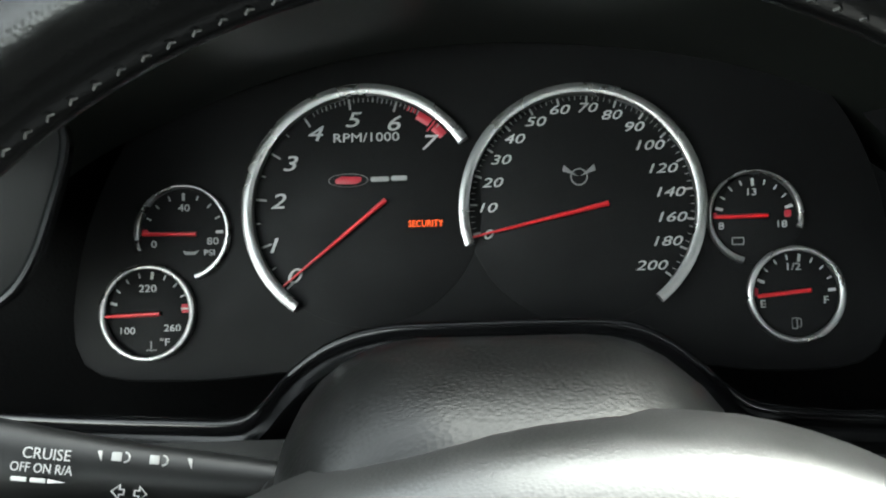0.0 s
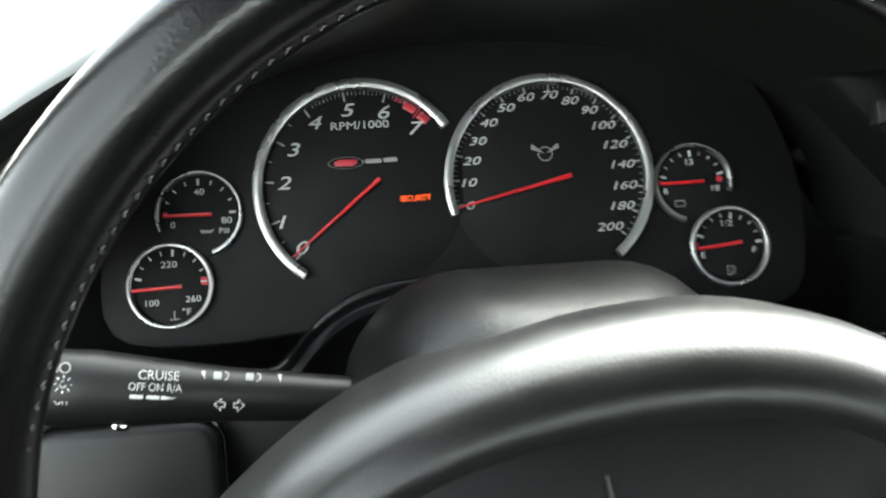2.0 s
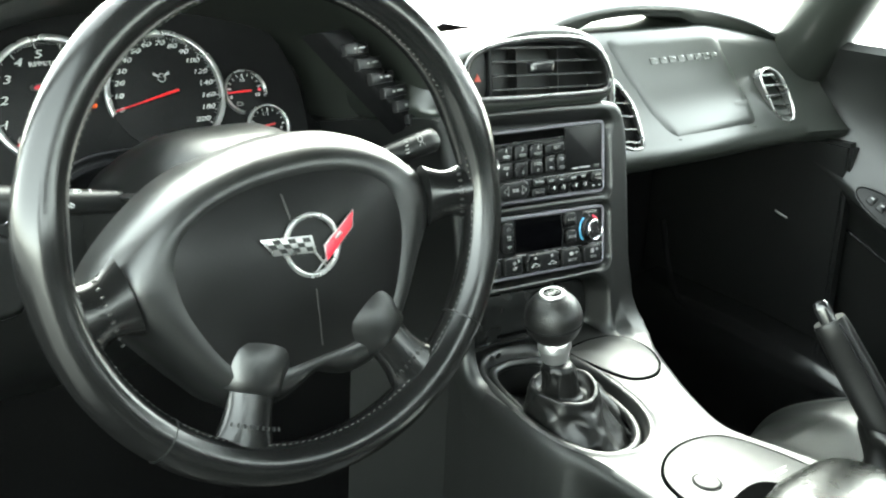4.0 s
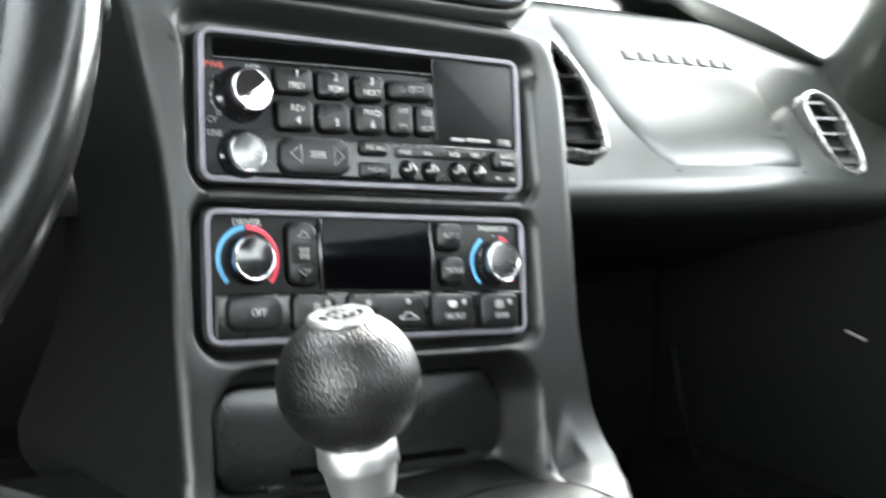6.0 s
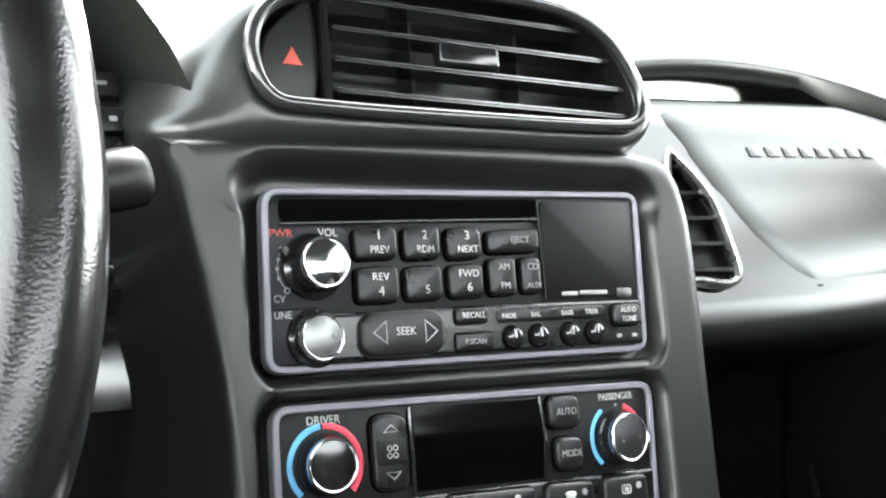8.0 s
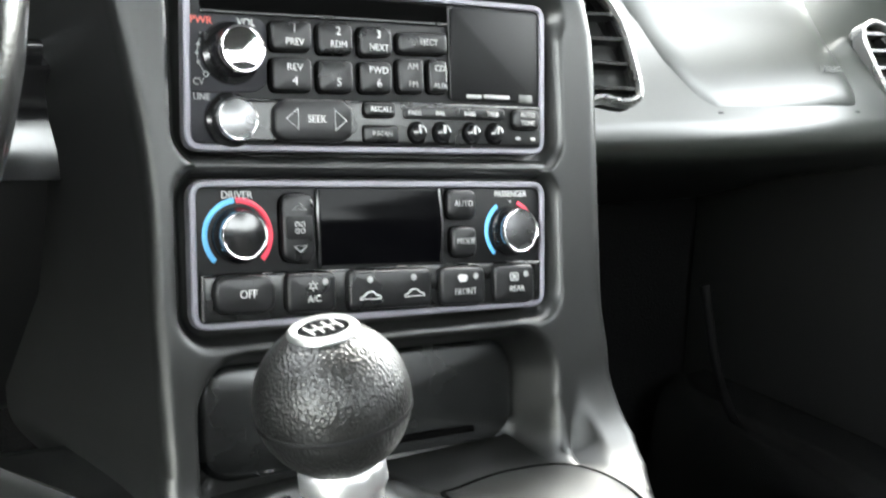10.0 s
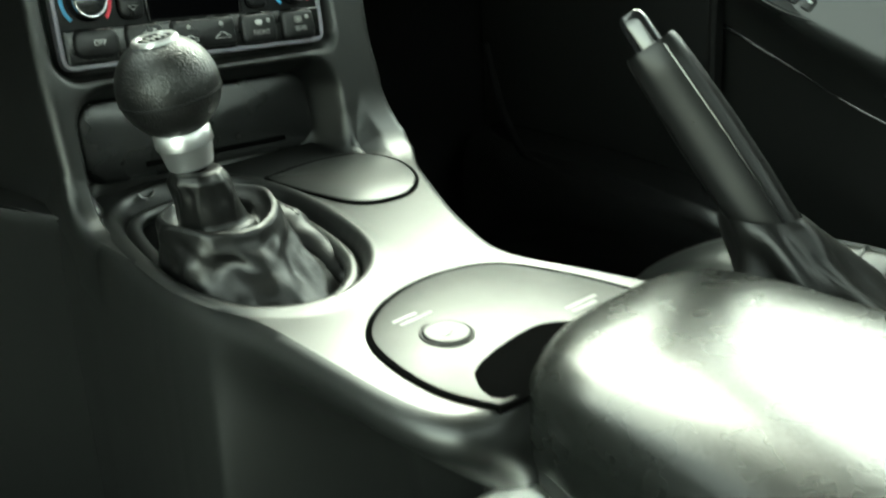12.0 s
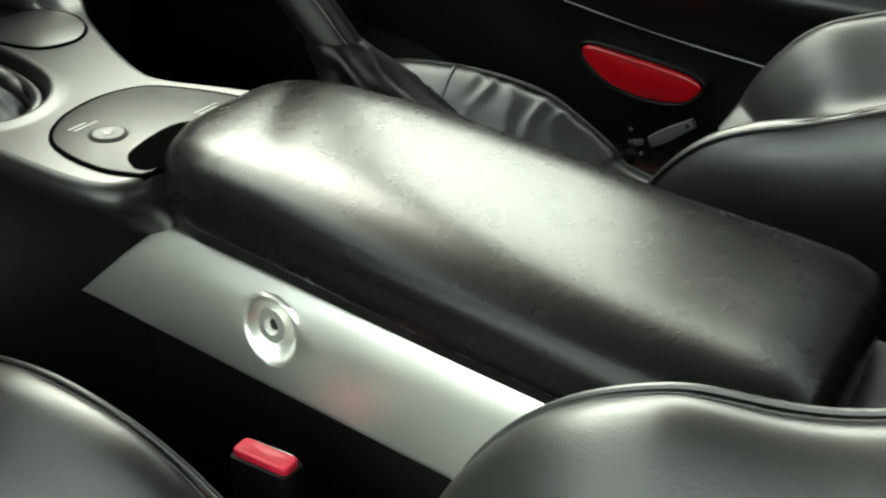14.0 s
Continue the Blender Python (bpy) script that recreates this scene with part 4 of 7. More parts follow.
def passenger_panel():
    """The airbag door, a low raised panel that follows the passenger face, with its lettering."""
    p = root("airbag_door", Matrix.Identity(4), "raised grained airbag door with pressed lettering", "airbag cover")
    nv, ns = 16, 26
    grid = []
    for a in range(nv + 1):
        v = 0.17 + 0.82 * a / nv
        t = a / nv
        xl = 0.316 - 0.055 * t + 0.02 * (1 - t) ** 6
        xr = 0.532 - 0.030 * t - 0.018 * (1 - t) ** 8
        row = []
        for k in range(ns + 1):
            x = xl + (xr - xl) * k / ns
            q = FASCIA(x, min(v, 0.999))
            e = min(k, ns - k, a, nv - a)
            n = Vector((0.0, -0.82, 0.57))
            row.append(q + n * (-0.002 if e == 0 else 0.0012 if e == 1 else 0.0018))
        # squeeze the border rows so that the edge is a small radius
        row[1] = row[0].lerp(row[2], 0.22) + Vector((0.0, -0.82, 0.57)) * 0.0010
        row[-2] = row[-1].lerp(row[-3], 0.22) + Vector((0.0, -0.82, 0.57)) * 0.0010
        grid.append(row)
    part("panel", loft(grid, closed=False), PAD, p, sharp=60)
    edge = [grid[a][-1] + Vector((0.0006, -0.0004, 0.0004)) for a in range(nv + 1)][::-1] + [grid[0][k] + Vector((0, -0.0004, 0.0002)) for k in range(ns + 1)][::-1]
    part("panel_gap", tube(edge, 0.0014, 6), FACE, p, "dark gap round the door")
    for k in range(8):
        c = FASCIA(0.345 + 0.0185 * k, 0.765)
        up = (FASCIA(0.345 + 0.0185 * k, 0.80) - FASCIA(0.345 + 0.0185 * k, 0.73)).normalized()
        along = (FASCIA(0.350 + 0.0185 * k, 0.765) - FASCIA(0.340 + 0.0185 * k, 0.765)).normalized()
        out = along.cross(up).normalized()
        m = frame_matrix(along, out.cross(along), out, c + Vector((0.0, -0.82, 0.57)) * 0.0018 + out * 0.0021)
        part("letter_bar", slab(rrect(0.0135, 0.0090, 0.0012, 3), -0.002, -0.0012, 0.0002), PALEPRINT, p, at=m)
    ob = text("lettering", "AIRBAG", 0.0085, PALEPRINT, p, 0, 0, 0)
    ob.matrix_local = frame_matrix((1, 0, 0), (0, 0.55, 0.835), (0, -0.835, 0.55), FASCIA(0.492, 0.40) + Vector((0, -0.0036, 0.0024)))


passenger_panel()


def oval_vent(m, poly, n, label, split=None):
    v = root("air_vent", m, label, "air vent", group="dashboard air vents")
    part("ring", band(poly, offset(poly, 0.0042), -0.012, 0.0030, 0.0018), SILVER if split is None else TRIM, v, "rounded vent surround")
    if split is not None:
        rim = [(x, y, 0.0030) for x, y in offset(poly, 0.0008)]
        part("rolled_rim", tube(rim + rim[:2], 0.0034, 12, cap=False), SATINRIM, v, "shiny rolled rim")
    part("throat", slab(offset(poly, 0.002), -0.034, -0.030, 0.0005), HARD, v)
    part("duct_wall", loft([[(x, y, z) for x, y in offset(poly, 0.0030)] for z in (-0.031, -0.004)], cap=False), HARD, v)
    ys = [p[1] for p in poly]
    lo, hi = min(ys), max(ys)
    for k in range(n):
        y = lo + (hi - lo) * (k + 0.75) / (n + 0.5)
        xs = []
        for i in range(len(poly)):
            (x1, y1), (x2, y2) = poly[i - 1], poly[i]
            if (y1 - y) * (y2 - y) < 0:
                xs.append(x1 + (x2 - x1) * (y - y1) / (y2 - y1))
        if len(xs) < 2:
            continue
        x0, x1 = min(xs) + 0.004, max(xs) - 0.004
        if split:
            x0 = max(x0, split)
        if x1 - x0 > 0.008:
            part("slat", box(x0, x1, y - 0.0011, y + 0.0011, -0.018, -0.0012, 0.0009), SATINRIM, v)
    return v


def vents():
    ring = smooth_poly([(-0.106, 0.128), (-0.101, 0.146), (-0.083, 0.158), (-0.045, 0.166), (0.010, 0.170), (0.055, 0.168), (0.082, 0.158), (0.098, 0.139), (0.103, 0.122), (0.096, 0.1125), (0.075, 0.1095), (0.0, 0.108), (-0.075, 0.1075), (-0.098, 0.1105)], 5)[::-1]
    ring = ring if sum(ring[i - 1][0] * ring[i][1] - ring[i][0] * ring[i - 1][1] for i in range(len(ring))) > 0 else ring[::-1]
    # the pod's flank on the driver's side spreads into a broad shoulder
    rings = []
    for dd, z, e in ((0.0005, -0.02, 0.0), (0.0005, 0.006, 0.0), (-0.002, 0.0085, 0.0), (-0.005, 0.0085, 0.001), (-0.0085, 0.0070, 0.005), (-0.0095, 0.0050, 0.012), (-0.0105, 0.0015, 0.021), (-0.012, -0.003, 0.028), (-0.013, -0.012, 0.032), (-0.017, -0.09, 0.030), (-0.015, -0.24, 0.020)):
        ring_ = []
        for x, y in offset(ring, dd):
            k = max(0.0, min(1.0, (-x - 0.02) / 0.07))
            ring_.append((x - e * k, y - 0.25 * e * k, z - 55.0 * e * k * max(0.0, y - 0.105)))
        rings.append(ring_)
    h = root("vent_pod", STACK, "rounded black dashboard pod round the centre vent", "dashboard pod")
    part("housing", loft(rings, cap=False), PAD, h, sharp=60)
    v = oval_vent(STACK @ pose(0, 0, 0.008), ring, 4, "black centre air vent with four slats and a hazard button", split=-0.066)
    part("divider", box(-0.0725, -0.0690, 0.1115, 0.158, -0.012, 0.0018, 0.001), GLOSS, v, "upright divider")
    hz = smooth_poly([(-0.0745, 0.114), (-0.0745, 0.156), (-0.086, 0.150), (-0.097, 0.138), (-0.0985, 0.124), (-0.092, 0.1145)], 4)
    part("hazard_button", slab(hz, -0.02, -0.003, 0.0015, steps=3), HARD, v, "hazard button with red triangle")
    part("hazard_triangle", slab([(-0.0895, 0.127), (-0.0805, 0.127), (-0.085, 0.135)], -0.004, -0.0024, 0.0002), PWRRED, v)
    part("slider", slab(rrect(0.033, 0.012, 0.003, 4, 0.003, 0.1395), -0.006, 0.0006, 0.002, steps=3), GLOSS, v, "louvre slider")
    for x in (-0.019, 0.041):
        part("vane", box(x - 0.0008, x + 0.0008, 0.112, 0.160, -0.03, -0.016, 0.0003), HARD, v)
    # slim vent beside the centre stack and the round-ended one by the door
    n1 = Vector((-0.55, -0.80, 0.25)).normalized()
    x1 = Vector((0.80, -0.58, 0.0)).normalized()
    x1 = (x1 - n1 * x1.dot(n1)).normalized()
    m = frame_matrix(x1, n1.cross(x1), n1, (0.198, 0.064, 0.557))
    sh = smooth_poly([(-0.016, 0.036), (-0.004, 0.032), (0.012, 0.010), (0.022, -0.018), (0.026, -0.038), (0.018, -0.044), (0.002, -0.042), (-0.012, -0.038)], 5)[::-1]
    sh = sh if sum(sh[i - 1][0] * sh[i][1] - sh[i][0] * sh[i - 1][1] for i in range(len(sh))) > 0 else sh[::-1]
    oval_vent(m, sh, 5, "slim silver-rimmed passenger vent beside the stack")
    n2 = Vector((-0.20, -0.92, 0.33)).normalized()
    x2 = Vector((0.98, -0.20, 0.0)).normalized()
    x2 = (x2 - n2 * x2.dot(n2)).normalized()
    m = frame_matrix(x2, n2.cross(x2), n2, Vector((0.574, 0.098, 0.545)) - 0.010 * n2)
    sh = smooth_poly([(-0.024, 0.036), (-0.008, 0.040), (0.012, 0.028), (0.026, 0.0), (0.032, -0.030), (0.024, -0.042), (0.006, -0.040), (-0.008, -0.026), (-0.020, 0.0), (-0.028, 0.024)], 5)
    sh = sh if sum(sh[i - 1][0] * sh[i][1] - sh[i][0] * sh[i - 1][1] for i in range(len(sh))) > 0 else sh[::-1]
    oval_vent(m, sh, 5, "silver-rimmed passenger vent beside the door")


vents()


def switch_bank():
    """Six slim buttons stepping down the right-hand flank of the cowl."""
    a, b = Vector((-0.197, 0.040, 0.666)), Vector((-0.130, 0.064, 0.584))
    x = Vector((0.96, 0.27, 0.02)).normalized()
    n = Vector((0.20, -0.93, 0.30))
    n = (n - x * n.dot(x)).normalized()
    up = n.cross(x)
    m = frame_matrix(x, up, n, (a + b) / 2)
    p = root("switch_bank", m, "black panel with a column of six slim black buttons", "switch panel")
    q = m.inverted().to_3x3() @ (a - b)
    sk = q.x / q.y
    pl = [(sx * 0.030 + sk * yy - 0.004, yy) for sx, yy in ((-0.62, -0.060), (0.8, -0.060), (0.8, 0.060), (-0.62, 0.060))]
    part("panel", slab(pl, -0.03, -0.0045, 0.010, steps=4), LENSM, p)
    for k in range(6):
        t = 0.5 - k / 5
        cx, y = q.x * t, q.y * t
        sk2 = 0.004
        o = smooth_poly([(cx - 0.0155 + sk2 * -1, y - 0.0052), (cx + 0.0140, y - 0.0058), (cx + 0.0150, y + 0.0050), (cx - 0.0150 - sk2, y + 0.0056)], 1)
        bt = part("button", slab(o, -0.006, 0.0010, 0.0012, steps=3), KEYM, p, "slim black button")
        part("symbol", slab(rrect(0.0090, 0.0017, 0.0004, 2, cx + 0.0045, y), 0.0007, 0.0014, 0.0001), DIMWHITE, bt)
        part("symbol", slab(rrect(0.0035, 0.0022, 0.0004, 2, cx - 0.0055, y), 0.0007, 0.0014, 0.0001), DIMWHITE, bt)


switch_bank()


# ---- centre stack ----
def rr_dist(u, v, cx, cy, hw, hh, r):
    """Signed distance to a rounded rectangle, negative inside."""
    dx, dy = abs(u - cx) - hw + r, abs(v - cy) - hh + r
    return math.hypot(max(dx, 0.0), max(dy, 0.0)) + min(max(dx, dy), 0.0) - r


def ease(t):
    t = max(0.0, min(1.0, t))
    return t * t * (3.0 - 2.0 * t)


def stack_height(u, v):
    """Height of the moulded surround: soft lips round both units, a deep storage pocket, and a fillet into the tunnel's deck."""
    face = 0.0045 + 0.0015 * ease((v - 0.07) / 0.03)
    radio_d = rr_dist(u, v, -0.0005, 0.0382, 0.1030, 0.0408, 0.011)
    clim_d = rr_dist(u, v, -0.0025, -0.0471, 0.1010, 0.0346, 0.011)
    wide = 0.0075 + 0.0065 * ease((v - 0.06) / 0.02)
    h = face - 0.0115 * (1.0 - ease(radio_d / wide))
    h = min(h, face - 0.0115 * (1.0 - ease(clim_d / 0.0075)))
    pocket_d = rr_dist(u, v, -0.001, -0.1330, 0.0985, 0.0395, 0.024)
    h = min(h, face - 0.034 * (1.0 - ease((pocket_d + 0.0085) / 0.0125)))
    deck = -(0.1615 + 0.9663 * v - 0.0441 * u) / 0.2654
    deck = (0.80 * deck if deck > 0 else deck) - 0.0030
    k = 0.020 * ease(pocket_d / 0.012) + 0.008 - 0.018 * ease((abs(u) - 0.100) / 0.010)
    return 0.5 * (h + deck + math.sqrt((h - deck) ** 2 + k * k))


def centre_stack():
    s = root("centre_stack", STACK, "satin black centre stack surround", "console trim")
    outer = smooth_poly([(0.097, 0.101), (0.122, 0.096), (0.134, 0.076), (0.1375, 0.045), (0.1375, -0.03), (0.1375, -0.08), (0.1415, -0.110), (0.1415, -0.147), (0.1380, -0.1630)], 5, closed=False)
    outer += smooth_poly([(0.1300, -0.1680), (0.116, -0.1700), (0.098, -0.1720), (0.070, -0.1720), (0.030, -0.1650), (-0.030, -0.1600), (-0.080, -0.1630), (-0.0900, -0.1660), (-0.0960, -0.1700), (-0.1020, -0.1720), (-0.1060, -0.1720), (-0.1100, -0.1700)], 4, closed=False)
    outer += smooth_poly([(-0.1140, -0.163), (-0.1165, -0.142), (-0.1188, -0.09), (-0.121, -0.02), (-0.128, 0.03), (-0.138, 0.075), (-0.1435, 0.0925), (-0.135, 0.0945), (-0.08, 0.0975), (0.018, 0.1005)], 5, closed=False)
    outer = outer if sum(outer[i - 1][0] * outer[i][1] - outer[i][0] * outer[i - 1][1] for i in range(len(outer))) > 0 else outer[::-1]
    c = (0.0, -0.04)
    o = polar(outer, 360, c)
    rings = []
    # the driver's flank flares forward, the other runs straight back
    for d, z in ((-0.050, -0.16), (-0.034, -0.10), (-0.018, -0.055), (-0.007, -0.026), (-0.0015, -0.011), (0.0003, -0.0050), (0.0010, -0.0010), (0.0022, 0.0016), (0.0040, 0.0034), (0.0064, 0.0043), (0.0092, 0.0045)):
        ring = []
        for (x, y), (qx, qy) in zip(o, offset(o, max(d, 0.0))):
            hz = stack_height(x, y) - 0.0045
            if d < 0:
                ring.append((x + (d * 0.55 * ease((y + 0.175) / 0.05) if x < -0.09 else 0.0), y, z + hz))
            else:
                ring.append((qx, qy, z - 0.0045 + stack_height(qx, qy)))
        rings.append(ring)
    start = offset(o, 0.0092)
    for i in range(1, 84):
        t = i / 85
        rings.append([(x + (c[0] - x) * t, y + (c[1] - y) * t, stack_height(x + (c[0] - x) * t, y + (c[1] - y) * t)) for x, y in start])
    part("surround", loft(rings), TRIM, s, sharp=80)
    # each rail sweeps forward into the deck and keeps its rolled outer edge
    for name, inner, edge, reach, side in (("rail_foot", 0.0985, (0.1320, 0.1365, 0.1395, 0.1335, 0.1180), 0.046, 1), ("rail_foot", -0.0985, (-0.1085, -0.1090, -0.1098, -0.1105, -0.1115), 0.032, -1)):
        cols = [(i / 22, 0.0, 0.0) for i in range(23)] + [(1.0, w, d) for w, d in ((0.0028, 0.0002), (0.0050, 0.0011), (0.0068, 0.0029), (0.0080, 0.0055), (0.0087, 0.0095), (0.0090, 0.0155), (0.0080, 0.040))]
        grid = []
        for j in range(29):
            t = j / 28
            row = []
            e = float(np.interp(t, (0, 0.25, 0.5, 0.75, 1.0), edge))
            for f, w, d in cols:
                u = inner + (e - inner) * f
                size = 0.002 + (reach - 0.002) * ease(f / 0.60)
                cv = (-0.1615 + 0.0441 * u - 0.2654 * 0.0048) / 0.9663
                v = cv + (1 - t) ** 2 * size - t * t * 0.2648 * size
                z = 0.0048 + t * t * 0.9643 * size
                tv, tz = -(1 - t) - 0.2648 * t, 0.9643 * t
                q = math.hypot(tv, tz)
                row.append((u + side * w, v - d * tz / q, z + d * tv / q))
            grid.append(row)
        part(name, loft(grid, closed=False, cap=False), TRIM, s, "smooth foot of the rail", sharp=80)
    # rounded bar between the two units
    rings = []
    for i in range(41):
        u = -0.109 + 0.218 * i / 40
        end = ease((0.109 - abs(u)) / 0.012)
        rings.append([(u, -0.00755 + 0.0046 * math.cos(a), -0.0050 + (0.0006 + 0.0066 * end) * math.sin(a)) for a in [math.pi * k / 12 for k in range(13)]])
    part("divider_bar", loft(rings, closed=False), TRIM, s, "rounded bar between radio and climate panel", sharp=80)
    # pocket door; a near-black strip along its foot paints the finger slot's shade
    pk = part("pocket_door", slab(rrect(0.182, 0.056, 0.017, 6, -0.001, -0.1255), -0.050, -0.0215, 0.005, dome=0.003, steps=4), SATIN, s, "smooth dark pocket door", sharp=60)
    part("finger_slot_shade", loft([[(x, -0.1450 + y, -0.0200 + z) for y, z in ((0.0022, -0.004), (0.0016, 0.0012), (0.0, 0.0022), (-0.0016, 0.0012), (-0.0022, -0.004))] for x in (-0.050, -0.02, 0.03, 0.060)], closed=True), GAPSHADE, pk, "near-black strip painted as the finger slot's shade")
    part("socket_ring", arc_band(-0.057, -0.160, 0.0058, 0.0068, 200, 340, -0.022, -0.014, 16), CHROME, s, "bright lighter socket ring")
    return s


centre_stack()


def rpoly(pts, r, seg=4):
    """A convex outline with its corners rounded by r (one number or one for each corner), counter-clockwise."""
    if sum(pts[i - 1][0] * pts[i][1] - pts[i][0] * pts[i - 1][1] for i in range(len(pts))) < 0:
        pts = pts[::-1]
    out = []
    n = len(pts)
    for i in range(n):
        p0, p1, p2 = Vector(pts[i - 1]), Vector(pts[i]), Vector(pts[(i + 1) % n])
        rr = r[i] if isinstance(r, (list, tuple)) else r
        a, b = (p0 - p1).normalized(), (p2 - p1).normalized()
        ta, tb = p1 + a * rr, p1 + b * rr
        for k in range(seg + 1):
            t = k / seg
            # eased corner between the two tangent points
            out.append(tuple(ta.lerp(p1, t).lerp(p1.lerp(tb, t), t)))
    return out


def edge_quad(x0, x1, yt0, yt1, yb0, yb1):
    """A key's four corners: its upper edge from yt0 to yt1, its lower one from yb0 to yb1."""
    return [(x0, yb0), (x1, yb1), (x1, yt1), (x0, yt0)]


def keycap(parent, name, quad, r=0.0024, z0=-0.0005, z1=0.0046, mat=None, label="", b=0.0016, dome=0.0005):
    """A cushioned key in a dark narrow gap."""
    o = rpoly(quad, r)
    k = part(name, slab(o, z0, z1, b, dome=dome, steps=4), mat or KEYM, parent, label, sharp=60)
    part("key_gap", band(offset(o, -0.0006), offset(o, 0.0002), z0, z0 + 0.0020, 0.0002), GAPSHADE, k)
    return k


def knob(parent, cx, cy, r, h, cap=CHROME, face=GLOSS, label="", flare=1.22):
    """A fluted knob with a bright rolled rim round a slightly dished face."""
    k = part("knob", lathe([(r * flare, 0.0), (r * flare, 0.0012), (r * (flare - 0.06), 0.0026), (r * 1.02, 0.0034), (r * 0.97, h * 0.62), (r * 0.95, h * 0.75)], 40), GLOSS, parent, label, at=pose(cx, cy, 0))
    part("knob_cap", lathe([(r * 0.96, h - 0.0042), (r * 0.995, h - 0.0036), (r * 1.0, h - 0.0016), (r * 0.975, h - 0.0006), (r * 0.93, h), (r * 0.885, h - 0.0003), (r * 0.865, h - 0.0010)], 44), cap, k, "bright chrome cap rim", sharp=70)
    part("knob_face", lathe([(r * 0.87, h - 0.0022), (r * 0.87, h - 0.0009), (r * 0.60, h - 0.0006), (r * 0.30, h - 0.0004), (0.0003, h - 0.0003)], 36), face, k)
    flute = [[((rr + 0.022 * r * math.cos(28 * a)) * math.cos(a), (rr + 0.022 * r * math.cos(28 * a)) * math.sin(a), z) for a in [2 * math.pi * i / 168 for i in range(168)]] for rr, z in ((r * 1.03, 0.0030), (r * 0.99, h - 0.0046), (r * 0.95, h - 0.0038))]
    part("knurling", loft(flute, cap=False), GLOSS, k, "fluted grip")
    return k


FACEPLATE = material("dark_face_plastic", (0.0034, 0.0034, 0.0038), 0.42, spec=0.20, bump=0.04, scale=900, vary=0.10, rough_vary=0.05)
KNOBPLATE = material("grey_violet_faceplate", (0.0125, 0.0122, 0.0155), 0.50, spec=0.22, vary=0.08, rough_vary=0.05)
RADIOGLASS = material("matt_display_window", (0.0030, 0.0030, 0.0034), 0.45, spec=0.12, vary=0.08, rough_vary=0.04)


